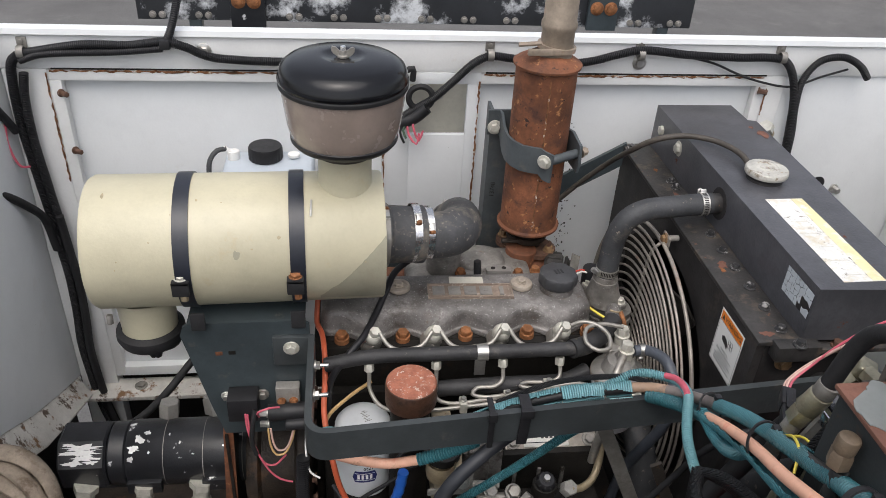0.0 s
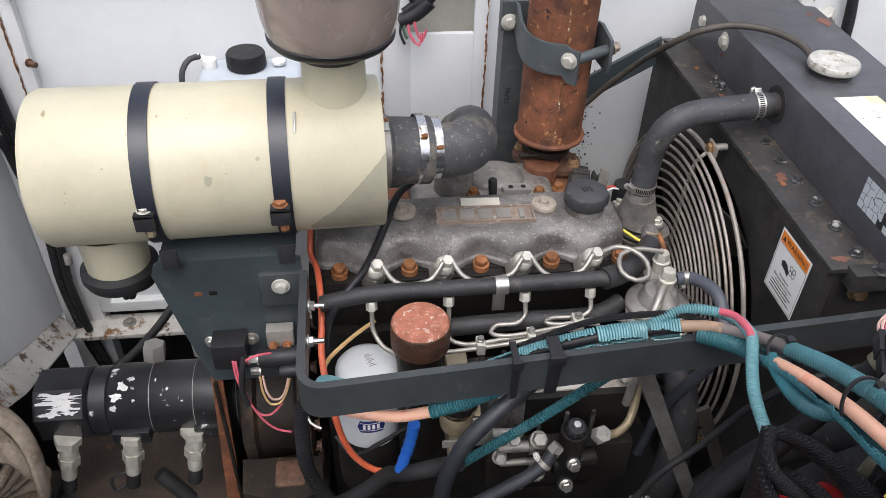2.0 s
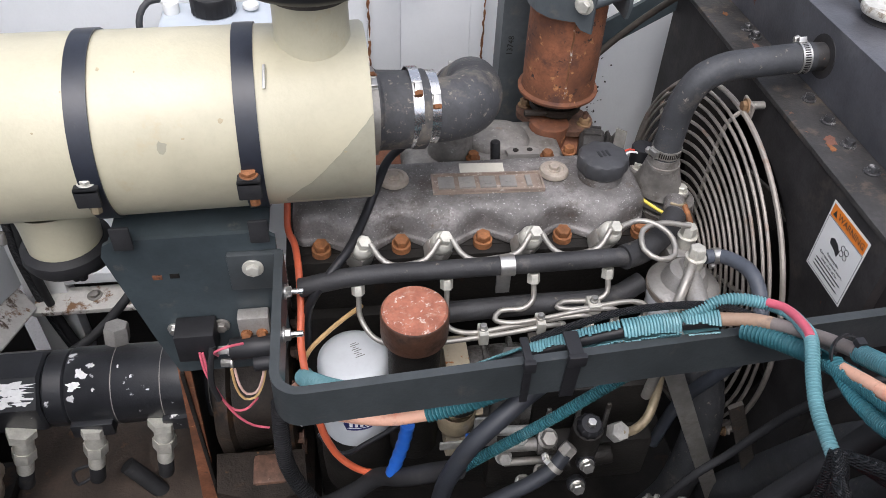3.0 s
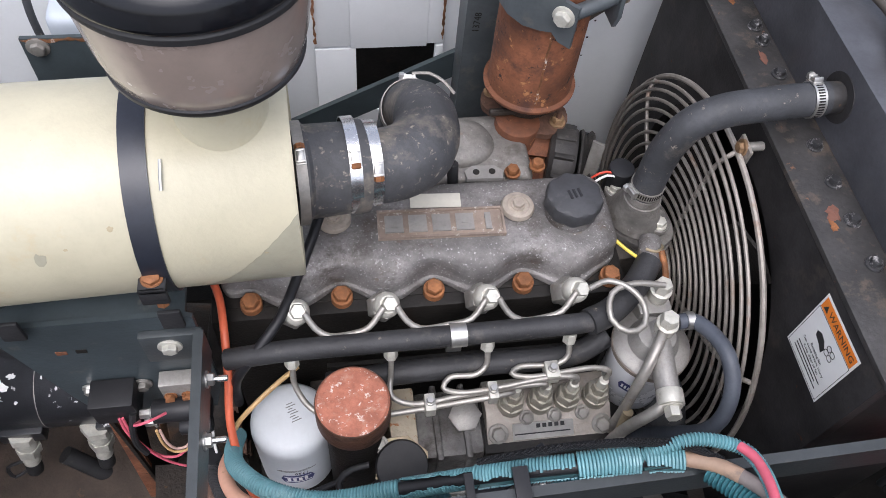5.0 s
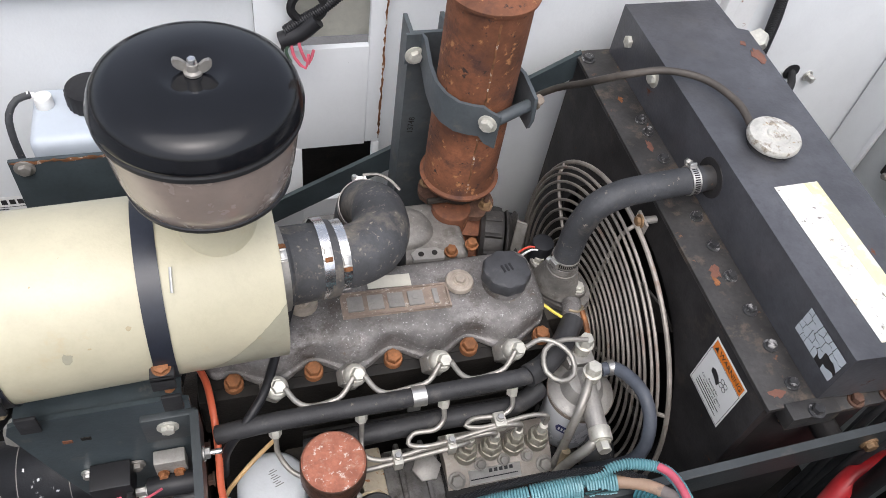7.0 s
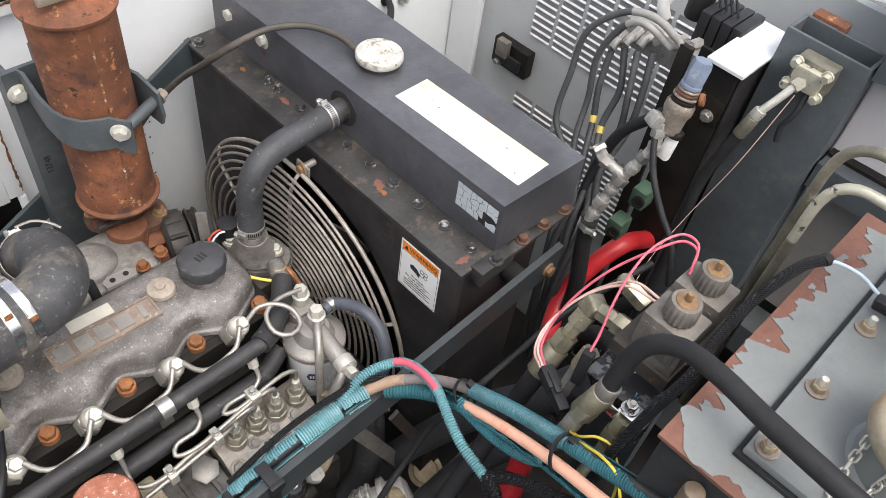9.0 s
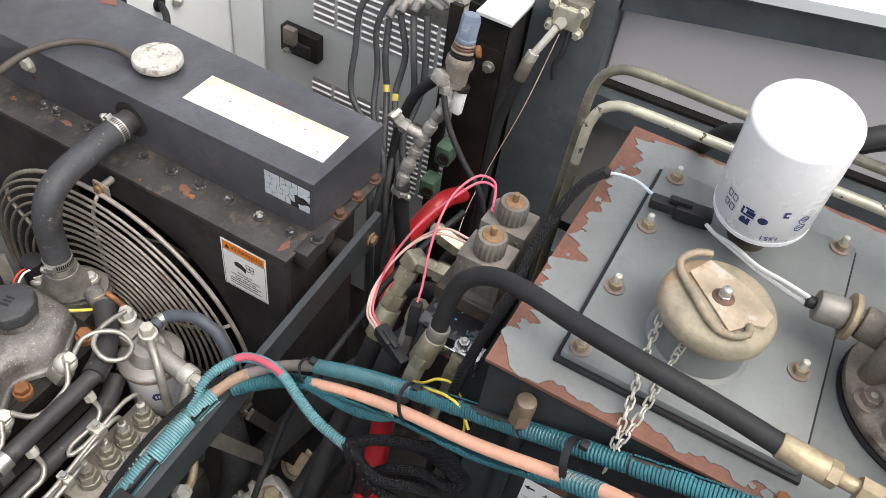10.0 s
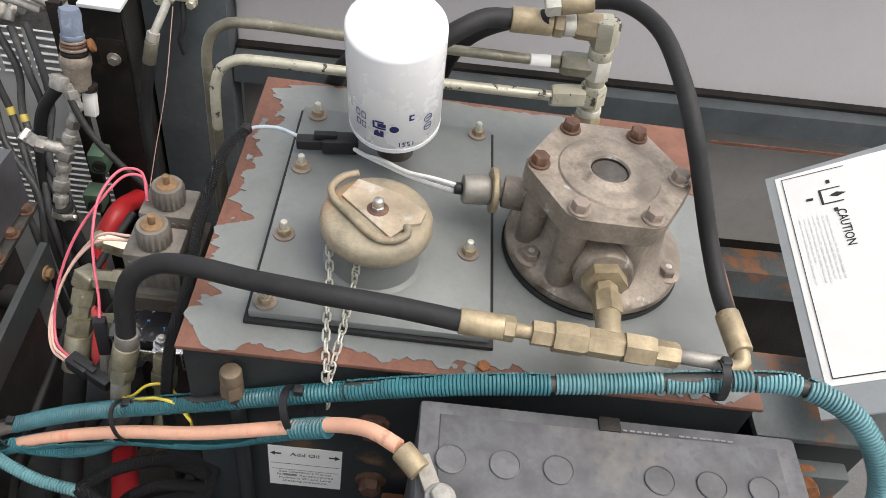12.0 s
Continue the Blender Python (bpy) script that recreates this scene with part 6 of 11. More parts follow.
def radiator_hose():
    h = thing("radiator_hose", (0.43, 0.006, 1.44), "thick black upper radiator hose with worm clamps", "hose")
    pts = [(0.366, 0.000, 1.452), (0.367, 0.001, 1.49), (0.372, 0.003, 1.540), (0.388, 0.005, 1.572), (0.415, 0.006, 1.588), (0.45, 0.008, 1.592), (0.50, 0.009, 1.596), (0.530, 0.009, 1.598)]
    part("hose", b_sweep(curve_points(pts, 0.006), 0.0186, 28), M_RUBBER_DUSTSHEEN, h, "black hose with dusty scuffs")
    hose_clamp(h, (0.516, 0.009, 1.597), (1, 0, 0.05), 0.0189, 0.012, 60, M_STEEL, slots=40)
    hose_clamp(h, (0.3665, 0.0005, 1.471), (0, 0, 1), 0.0189, 0.012, 20, M_FITGREY, slots=44)
    t = thing("thermostat_housing", (0.366, 0.0, 1.36), "cast aluminium thermostat housing", "housing")
    axl = Vector((0.037, -0.054, 0)).normalized()
    axs = Vector((0.054, 0.037, 0)).normalized()
    bm, prev = bmesh.new(), None
    for u in [k / 9 for k in range(10)]:
        w = u ** 0.6
        cen = Vector((0.372, 0.009, 1.400)).lerp(Vector((0.366, 0.0005, 1.462)), u)
        ra, rb = 0.042 + (0.0205 - 0.042) * w, 0.033 + (0.0205 - 0.033) * w
        ring = [bm.verts.new(cen + axl * ra * math.cos(2 * math.pi * k / 32) + axs * rb * math.sin(2 * math.pi * k / 32)) for k in range(32)]
        if prev:
            for k in range(32):
                bm.faces.new((prev[k], prev[(k + 1) % 32], ring[(k + 1) % 32], ring[k]))
        prev = ring
    bm.faces.new(prev)
    part("dome", bm, M_THERMO, t)
    fl = [(0.056 * math.copysign(abs(math.cos(a)) ** 0.9, math.cos(a)), 0.037 * math.copysign(abs(math.sin(a)) ** 0.8, math.sin(a))) for a in [2 * math.pi * k / 32 for k in range(32)]]
    part("flange", b_prism(fl, 0.009, plane_at((0.375, 0.014, 1.3925), axl, -axs), 0.002), M_THERMO, t)
    part("lower_flange", b_prism([(x * 1.03, y * 1.03) for x, y in fl], 0.012, plane_at((0.375, 0.014, 1.378), axl, -axs), 0.002), M_THERMO, t)
    for q in ((0.396, -0.014, 1.4015), (0.354, 0.044, 1.4015)):
        part("bolt_lug", b_cyl(q, (q[0], q[1], q[2] + 0.008), 0.0125, 20, 0.002), M_THERMO, t)
        bolt(t, (q[0], q[1], q[2] + 0.008), (0, 0, 1), 0.0078, 0.007, M_PALE, 1.25)
    part("body", b_box((0.330, -0.04, 1.28), (0.40, 0.04, 1.376), 0.01), M_CASTDIRTY, t)
    part("neck_ring", b_ring((0.366, -0.001, 1.450), (0, 0, 1), 0.0205, 0.005, 0.0022, 32), M_THERMO, t)
    solo("overflow_tube", b_tube([(0.604, 0.044, 1.650), (0.604, 0.085, 1.654), (0.580, 0.138, 1.654), (0.531, 0.167, 1.651), (0.485, 0.182, 1.636), (0.451, 0.222, 1.591), (0.428, 0.280, 1.530), (0.39, 0.312, 1.47), (0.35, 0.322, 1.42)], 0.0054, 12), M_TUBEBROWN, "dark overflow tube from the radiator neck", "tube")


radiator_hose()


# ---- hydraulic tank and its fittings ----
def ragged(a, b, n, depth, seed, inward):
    """Points from a to b that wander inward, like the edge of peeling paint."""
    a, b, inward = Vector((*a, 0)), Vector((*b, 0)), Vector(inward)
    out = []
    for i in range(n):
        p = a.lerp(b, i / n)
        q = Vector((p.x, p.y, seed * 0.37))
        w = 0.62 + 1.1 * noise.noise(q * 34) + 0.50 * noise.noise(q * 95) + 0.24 * noise.noise(q * 260)
        along = Vector((noise.noise(q * 120 + Vector((5, 5, 5))), noise.noise(q * 120), 0)) * 0.004
        out.append(p + inward * max(0.0015, w * depth) + along)
    return [(p.x, p.y) for p in out]


def hydraulic_tank():
    t = thing("hydraulic_tank", (0.53, -0.89, 0.95), "grey-green steel hydraulic tank with paint peeling to brown primer", "tank")
    X0, X1, Y0, Y1, ZT = 0.332, 0.728, -1.146, -0.635, 1.789
    # Sides take a far darker grey than the top plate's paint.
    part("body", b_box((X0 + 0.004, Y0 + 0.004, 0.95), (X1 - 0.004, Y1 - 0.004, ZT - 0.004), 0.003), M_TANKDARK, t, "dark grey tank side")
    part("top_plate", b_box((X0, Y0, ZT - 0.005), (X1, Y1, ZT), 0.0015), M_PEEL, t, "bare brown primer where paint has gone")
    out = ragged((X0, Y1 - 0.022), (X0, Y0 + 0.02), 210, 0.013, 11, (1, 0, 0)) + ragged((X0 + 0.02, Y0), (X1 - 0.05, Y0), 70, 0.010, 12, (0, 1, 0)) + ragged((X1 - 0.004, Y0 + 0.03), (X1 - 0.004, Y1 - 0.05), 80, 0.006, 13, (-1, 0, 0)) + ragged((X1 - 0.012, Y1), (X0 + 0.020, Y1), 170, 0.027, 14, (0, -1, 0))
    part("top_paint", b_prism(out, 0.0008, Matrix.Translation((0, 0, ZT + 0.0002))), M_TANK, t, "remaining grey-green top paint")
    rnd = random.Random(5)
    bits = None
    for k in range(40):
        cx, cy = rnd.uniform(X0 + 0.006, X0 + 0.03), rnd.uniform(Y0 + 0.05, Y1 - 0.02)
        if k % 2:
            cx, cy = rnd.uniform(X0 + 0.03, X1 - 0.03), rnd.uniform(Y1 - 0.03, Y1 - 0.008)
        s = rnd.uniform(0.0015, 0.0065)
        q = [(cx + s * rnd.uniform(0.5, 1.2) * math.cos(a), cy + s * rnd.uniform(0.5, 1.2) * math.sin(a)) for a in [2 * math.pi * i / 11 for i in range(11)]]
        b = b_prism(q, 0.0007, Matrix.Translation((0, 0, ZT + 0.0002)))
        bits = b if bits is None else join(bits, b)
    tagged(part("paint_flakes", bits, M_TANK, t), kind="stuff")
    part("corner_rust", b_prism([(0.728, -1.146), (0.60, -1.146), (0.61, -1.12), (0.64, -1.10), (0.66, -1.06), (0.69, -1.05), (0.70, -1.02), (0.728, -1.00)], 0.0006, Matrix.Translation((0, 0, ZT + 0.0012))), M_PEEL, t, "rusted back corner")
    # bolted cover plate on its gasket
    part("gasket", b_box((0.362, -0.905, ZT + 0.001), (0.664, -0.686, ZT + 0.006), 0.001), M_RUBBER, t, "black squeezed gasket")
    part("cover_plate", b_box((0.366, -0.901, ZT + 0.006), (0.660, -0.690, ZT + 0.0145), 0.002), M_TANK, t, "bolted access cover")
    for x, y in ((0.461, -0.704), (0.557, -0.704), (0.646, -0.707), (0.648, -0.885), (0.464, -0.879), (0.557, -0.883), (0.378, -0.703), (0.377, -0.888)):
        part("washer", b_lathe([(0, 0), (0.0102, 0), (0.0102, 0.002), (0, 0.0024)], (x, y, ZT + 0.0145), (0, 0, 1), 24), M_CASTTAN, t)
        bolt(t, (x, y, ZT + 0.017), (0, 0, 1), 0.0066, 0.006, M_BRASS, 0, name="nut")
        part("stud", b_cyl((x, y, ZT + 0.02), (x, y, ZT + 0.032), 0.0036, 12), M_PALE, t)
    bolt(t, (0.345, -0.897, ZT + 0.001), (0, 0, 1), 0.006, 0.002, M_RUSTBOLT, 0, name="ring_washer")
    # front face: label, plugs
    m = plane_at((X0 + 0.0035, -0.744, 1.594), (0, -1, 0), (0, 0, 1))
    lab = part("oil_label", b_rect(-0.037, 0.037, -0.040, 0.040, m, 0.0006), M_LABELW, t, "white label about adding oil")
    up = m @ Matrix.Translation((0, 0, 0.0007))
    ink = join(b_text("Add Oil", 0.0092, up @ Matrix.Translation((0, 0.026, 0.0002)), 0.0001), b_prism([(-0.035, 0.026), (-0.030, 0.030), (-0.030, 0.0272), (-0.024, 0.0272), (-0.024, 0.0248), (-0.030, 0.0248), (-0.030, 0.022)], 0.0003, up), b_prism([(0.035, 0.026), (0.030, 0.022), (0.030, 0.0248), (0.024, 0.0248), (0.024, 0.0272), (0.030, 0.0272), (0.030, 0.030)], 0.0003, up), b_rect(-0.035, 0.035, 0.006, 0.0065, up, 0.0002))
    part("label_lettering", ink, M_LABELINK, lab)
    words = None
    for k, line in enumerate(("See Operator's Manual", "for          Recommended", "Hydraulic Oil and Level", "checking procedure.")):
        b = b_text(line, 0.0058, up @ Matrix.Translation((0.0, -0.0105 - k * 0.0066, 0.0002)), 0.0001)
        words = b if words is None else join(words, b)
    words = join(words, b_bars([(-0.0225, -0.0085, -0.0192, -0.0152), (-0.034, 0.034, -0.0062, -0.0056)], up, 0.0002))
    part("label_print", words, M_LABELGREY, lab, "four rows of small print")
    part("plug", join(b_cyl((X0 - 0.009, -0.683, 1.757), (X0 - 0.008, -0.683, 1.774), 0.0096, 24, 0.003), b_hex((X0 - 0.009, -0.683, 1.741), (0, 0, 1), 0.0104, 0.017)), M_PLUG, t, "brown plated hex plug")
    for z, y in ((1.693, -0.808), (1.582, -0.812)):
        bolt(t, (X0 + 0.003, y, z), (-1, 0, 0), 0.0115, 0.012, M_RUSTDARK, 1.4)
    part("sight_tube", b_cyl((X0 - 0.004, -0.684, 1.40), (X0 - 0.004, -0.684, 1.735), 0.0075, 18), M_TANKDARK, t, "dark sight tube")
    return t


hydraulic_tank()


def filler_cap():
    c = Vector((0.446, -0.790, 1.8035))
    f = thing("filler_cap", c, "weathered tan filler cap with bent handle on a grey neck", "cap")
    part("neck", b_lathe([(0.047, 0), (0.0425, 0.002), (0.042, 0.041), (0.040, 0.042), (0, 0.042)], c, (0, 0, 1), 44), M_TANK, f, "grey-green neck")
    part("cap", b_lathe([(0.043, 0.037), (0.0480, 0.0375), (0.0500, 0.040), (0.0508, 0.045), (0.0502, 0.051), (0.0482, 0.0555), (0.0445, 0.0580), (0.038, 0.0592), (0.020, 0.0598), (0.0, 0.0598)], c, (0, 0, 1), 56), M_CAPRIM, f)
    top = c + Vector((0, 0, 0.0595))
    plate = [(0.036, 0.021), (0.023, -0.0175), (0.004, -0.0425), (-0.0115, -0.039), (-0.015, -0.029), (-0.033, -0.014), (0.012, 0.033)]
    part("folded_plate", b_prism(plate, 0.0026, Matrix.Translation(top), 0.0010), M_TANCAP, f, "folded rust-stained top plate")
    h = [(0.043, 0.022), (0.037, 0.034), (0.022, 0.0435), (0.010, 0.042), (-0.016, 0.0195), (-0.036, -0.002), (-0.037, -0.0175), (-0.028, -0.028), (-0.018, -0.027)]
    part("handle", b_tube([top + Vector((x, y, 0.0034)) for x, y in h], 0.0034, 12), M_CAPRIM, f, "bent wire handle")
    top = top + VZ * 0.0016
    part("bolt_seat", b_lathe([(0, 0), (0.0098, 0), (0.0098, 0.0022), (0.0082, 0.0030), (0, 0.0026)], top - VZ * 0.001, (0, 0, 1), 26), M_RUSTDARK, f)
    part("centre_bolt", join(b_hex(top + VZ * 0.001, (0, 0, 1), 0.0058, 0.004), b_lathe([(0.0042, 0), (0.0048, 0.002), (0.0042, 0.004), (0.0048, 0.006), (0.0042, 0.008), (0.0035, 0.0085), (0, 0.0085)], top + VZ * 0.004, (0, 0, 1), 14)), M_STEEL, f, "bright centre bolt")
    ch = thing("cap_chain", (0.40, -0.76, 1.75), "pale steel link chain hanging from the filler cap", "chain")

    def link():
        P = []
        for i in range(20):
            a = 2 * math.pi * i / 20
            P.append(Vector((0.0031 * math.cos(a), 0, 0.0031 * math.sin(a) + (0.0026 if math.sin(a) > 0 else -0.0026))))
        return b_sweep(P, 0.0010, 6, False, True)
    for pts in ([(0.418, -0.752, 1.838), (0.408, -0.754, 1.812), (0.385, -0.756, 1.807), (0.356, -0.759, 1.806), (0.340, -0.761, 1.795), (0.327, -0.763, 1.778), (0.324, -0.765, 1.764)], [(0.405, -0.778, 1.836), (0.400, -0.776, 1.810), (0.375, -0.774, 1.807), (0.357, -0.773, 1.806), (0.338, -0.770, 1.796), (0.326, -0.767, 1.775), (0.321, -0.767, 1.74)]):
        path = curve_points(pts, 0.002)
        s, want, k = 0.0, 0.0, 0
        for a, b in zip(path, path[1:]):
            s += (b - a).length
            if s >= want:
                want += 0.0088
                d = (b - a).normalized()
                placed("link", shared(("link",), link, M_PALE), aim(b, d, 90 * (k % 2) + 20), ch)
                k += 1


filler_cap()


def wrap(bm, foot, axis, R, angle0):
    """Bend flat work (x round, y up, z out) on to an upright cylinder."""
    m = aim(foot, axis)
    x0, x1 = min(v.co.x for v in bm.verts), max(v.co.x for v in bm.verts)
    for k in range(1, int((x1 - x0) / (R * 0.12)) + 1):
        bmesh.ops.bisect_plane(bm, geom=bm.verts[:] + bm.edges[:] + bm.faces[:], plane_co=(x0 + k * R * 0.12, 0, 0), plane_no=(1, 0, 0))
    for v in bm.verts:
        a = angle0 + v.co.x / R
        v.co = m @ Vector(((R + v.co.z) * math.cos(a), (R + v.co.z) * math.sin(a), v.co.y))
    return bm


def spin_filter():
    foot, top = Vector((0.588, -0.793, 1.861)), Vector((0.558, -0.787, 1.987))
    ax, H, R = (top - foot).normalized(), (top - foot).length, 0.0460
    f = thing("spin_on_filter", (0.575, -0.797, 1.80), "clean white spin-on hydraulic filter with blue printing", "filter")
    part("filter_head", b_lathe([(0.020, -0.060), (0.015, -0.052), (0.014, -0.012), (0.034, -0.008), (0.036, -0.004), (0, -0.004)], foot, ax, 32), M_CASTDIRTY, f, "dark filter head")
    can = part("can", b_lathe([(0.036, -0.006), (0.043, -0.005), (0.0447, -0.001), (0.0447, 0.003), (R, 0.005), (R, H - 0.009), (R - 0.0006, H - 0.0062), (R - 0.0026, H - 0.0045), (R - 0.008, H - 0.0032), (R - 0.016, H - 0.0028), (0, H - 0.0026)], foot, ax, 72), M_FILTERWHITE, f)
    part("rolled_seam", b_ring(foot + ax * 0.001, ax, R - 0.002, 0.005, 0.0022, 72), M_FILTERWHITE, f)
    I = Matrix.Identity(4)
    a0 = math.radians(283)
    flip = Matrix.Rotation(math.pi, 4, "Z")

    def printed(bm, mat_, label=""):
        part("print", wrap(bm, foot, ax, R + 0.0003, a0), mat_, can, label)
    printed(b_lathe([(0, 0), (0.0045, 0), (0.0045, 0.0003), (0, 0.0003)], (0.002, 0.035, 0), (0, 0, 1), 20), M_NAVY, "navy printed dot")
    printed(b_bars([(-0.019, -0.006, 0.033, 0.035), (-0.019, -0.017, 0.035, 0.043), (-0.014, -0.006, 0.036, 0.041), (-0.016, -0.008, 0.042, 0.044)], I, 0.0003), M_NAVY, "small blue pictogram")
    printed(b_prism([(-0.018, 0.022), (-0.008, 0.022), (-0.008, 0.030), (-0.011, 0.031), (-0.012, 0.027), (-0.014, 0.031), (-0.017, 0.029)], 0.0003, I), M_NAVY)
    printed(b_text("1551", 0.009, Matrix.Translation((0.014, 0.012, 0)) @ flip, 0.0001), M_NAVY)
    printed(b_bars([(0.016, 0.021, 0.046, 0.048), (0.016, 0.018, 0.048, 0.052), (0.016, 0.021, 0.052, 0.054)], I, 0.0003), M_NAVY)
    for x, z in ((0.037, 0.028), (0.037, 0.040)):
        printed(b_lathe([(0.0042, 0), (0.0050, 0), (0.0050, 0.0003), (0.0042, 0.0003), (0.0042, 0)], (x, z, 0), (0, 0, 1), 20), M_NAVY, "ring pictogram")
        printed(b_bars([(x - 0.003, x + 0.003, z - 0.0005, z + 0.0005)], I, 0.0003), M_NAVY)
    for x, z in ((-0.036, 0.030), (-0.036, 0.043), (-0.029, 0.030), (-0.029, 0.043)):
        printed(b_bars([(x - 0.0025, x + 0.0025, z - 0.004, z - 0.0034), (x - 0.0025, x + 0.0025, z + 0.0034, z + 0.004), (x - 0.0025, x - 0.002, z - 0.004, z + 0.004), (x + 0.002, x + 0.0025, z - 0.004, z + 0.004)], I, 0.0003), M_NAVY, "square pictogram outline")


spin_filter()


def hex_housing():
    c = Vector((0.488, -0.991, 0))
    h = thing("strainer_housing", (c.x, c.y, 1.79), "weathered cast housing with a bolted six-sided lid", "housing")
    cb = c + Vector((0.011, -0.012, 0))
    part("gasket", b_lathe([(0, 1.7902), (0.0885, 1.7902), (0.0895, 1.793), (0.088, 1.796), (0, 1.796)], cb, (0, 0, 1), 64), M_RUBBER, h, "black gasket")
    part("base", b_lathe([(0.086, 1.796), (0.088, 1.799), (0.088, 1.806), (0.084, 1.811), (0.072, 1.816), (0.062, 1.828), (0.0575, 1.86), (0.0585, 1.885), (0, 1.885)], cb, (0, 0, 1), 64, lambda a, z: 1 + (0.03 * math.cos(6 * a) if z > 1.81 else 0)), M_HOUSING, h, "flared cast base")
    poly = []
    for k in range(6):
        a = radians(30 + 60 * k)
        for da in (-5, 5):
            poly.append((0.0745 * math.cos(a + radians(da)), 0.0745 * math.sin(a + radians(da))))
    part("lid", b_prism(poly, 0.022, Matrix.Translation((c.x, c.y, 1.883)), 0.003), M_HOUSING, h, "six-sided cast lid")
    part("lid_boss", b_lathe([(0.047, 1.9050), (0.0455, 1.9068), (0.041, 1.9076), (0.036, 1.9072), (0.030, 1.9058), (0.0245, 1.9062), (0.0210, 1.9084), (0.0182, 1.9086), (0.0170, 1.9054)], c, (0, 0, 1), 56), M_HOUSING, h, "stepped round boss")
    # Black ring colours in the shade at the bottom of the groove.
    part("dimple_groove", b_ring(c + VZ * 1.9056, (0, 0, 1), 0.0160, 0.0016, 0.0014, 40), M_IRONGAP, h, "dark groove")
    part("lid_dimple", b_lathe([(0.0, 0), (0.0152, 0), (0.0152, 0.0008), (0.0140, 0.0012), (0, 0.0008)], c + VZ * 1.9048, (0, 0, 1), 40), M_DIMPLE, h, "dark recessed centre")
    for k in range(6):
        a = radians(30 + 60 * k)
        p = c + Vector((0.0638 * math.cos(a), 0.0638 * math.sin(a), 1.9055))
        bolt(h, p, (0, 0, 1), 0.0080, 0.008, M_RUSTDARK if k in (0, 1, 5) else M_CASTTAN, 1.25)
        q = c + Vector((0.0545 * math.cos(a), 0.0545 * math.sin(a), 0))
        part("post", b_cyl((q.x, q.y, 1.81), (q.x, q.y, 1.884), 0.0135, 16), M_HOUSING, h)
    for k in range(6):
        a = radians(0 + 60 * k)
        p = cb + Vector((0.0765 * math.cos(a), 0.0765 * math.sin(a), 1.812))
        part("stud", b_cyl(p, p + VZ * 0.011, 0.0034, 10), M_PALE, h)
        bolt(h, p, (0, 0, 1), 0.009, 0.008, M_CASTTAN, 1.5, name="nut")
    part("outlet_boss", b_cyl((0.455, -0.996, 1.842), (0.418, -0.996, 1.842), 0.027, 28, 0.004), M_HOUSING, h)
    part("inlet_boss", b_cyl((0.51, -0.93, 1.845), (0.513, -0.905, 1.845), 0.016, 20, 0.003), M_HOUSING, h)
    s = thing("pressure_sensor", (0.51, -0.89, 1.83), "small plated pressure sensor with two white wires", "sensor")
    part("hex_body", b_hex((0.513, -0.912, 1.845), (0, 1, 0), 0.010, 0.014), M_FITGREY, s)
    part("disc", b_cyl((0.5125, -0.899, 1.845), (0.512, -0.893, 1.845), 0.022, 30), M_BRASS, s)
    part("can", b_cyl((0.512, -0.893, 1.845), (0.509, -0.866, 1.845), 0.0145, 24, 0.003), M_FITGREY, s)
    part("terminal", b_cyl((0.509, -0.866, 1.845), (0.5085, -0.858, 1.845), 0.006, 12), M_BLACKPLASTIC, s)
    for dz in (-0.004, 0.004):
        part("wire", b_tube([(0.5085, -0.860, 1.845 + dz), (0.522, -0.838, 1.838 + dz), (0.538, -0.812, 1.830 + dz * 0.5), (0.556, -0.785, 1.826 + dz * 0.5), (0.570, -0.766, 1.820), (0.580, -0.755, 1.818)], 0.0022, 8), M_WHITEWIRE, s, "white wire")
    k = thing("wire_connector", (0.59, -0.73, 1.804), "black plastic in-line wire connector", "connector")
    part("plug", b_box((-0.034, -0.010, -0.008), (0.004, 0.010, 0.008), 0.003, 2, Matrix.Translation((0.587, -0.724, 1.816)) @ Matrix.Rotation(radians(98), 4, "Z")), M_BLACKPLASTIC, k)
    part("socket", b_box((0.002, -0.007, -0.006), (0.030, 0.007, 0.006), 0.003, 2, Matrix.Translation((0.587, -0.724, 1.816)) @ Matrix.Rotation(radians(98), 4, "Z")), M_BLACKPLASTIC, k)
    part("latch", b_box((-0.012, -0.004, 0.007), (0.012, 0.004, 0.013), 0.002, 2, Matrix.Translation((0.587, -0.724, 1.816)) @ Matrix.Rotation(radians(98), 4, "Z")), M_BLACKPLASTIC, k)
    part("wire", b_tube([(0.591, -0.696, 1.816), (0.600, -0.672, 1.817), (0.598, -0.650, 1.816), (0.594, -0.640, 1.814)], 0.0019, 8), M_PALEBLUE, k, "pale blue wire")
    part("tape_knot", b_lathe([(0, -0.006), (0.0055, -0.004), (0.0068, 0.0), (0.0050, 0.005), (0, 0.007)], (0.595, -0.640, 1.814), (0.8, -0.2, 0.1), 14), M_RUBBER, k)
    solo("braided_harness", b_tube([(0.596, -0.640, 1.813), (0.575, -0.630, 1.814), (0.550, -0.622, 1.805), (0.525, -0.614, 1.780), (0.480, -0.613, 1.765), (0.430, -0.618, 1.755), (0.385, -0.612, 1.73), (0.36, -0.605, 1.66), (0.36, -0.60, 1.5)], 0.0058, 12), M_BRAID, "black braided wire sleeve beside the tank", "harness")


hex_housing()


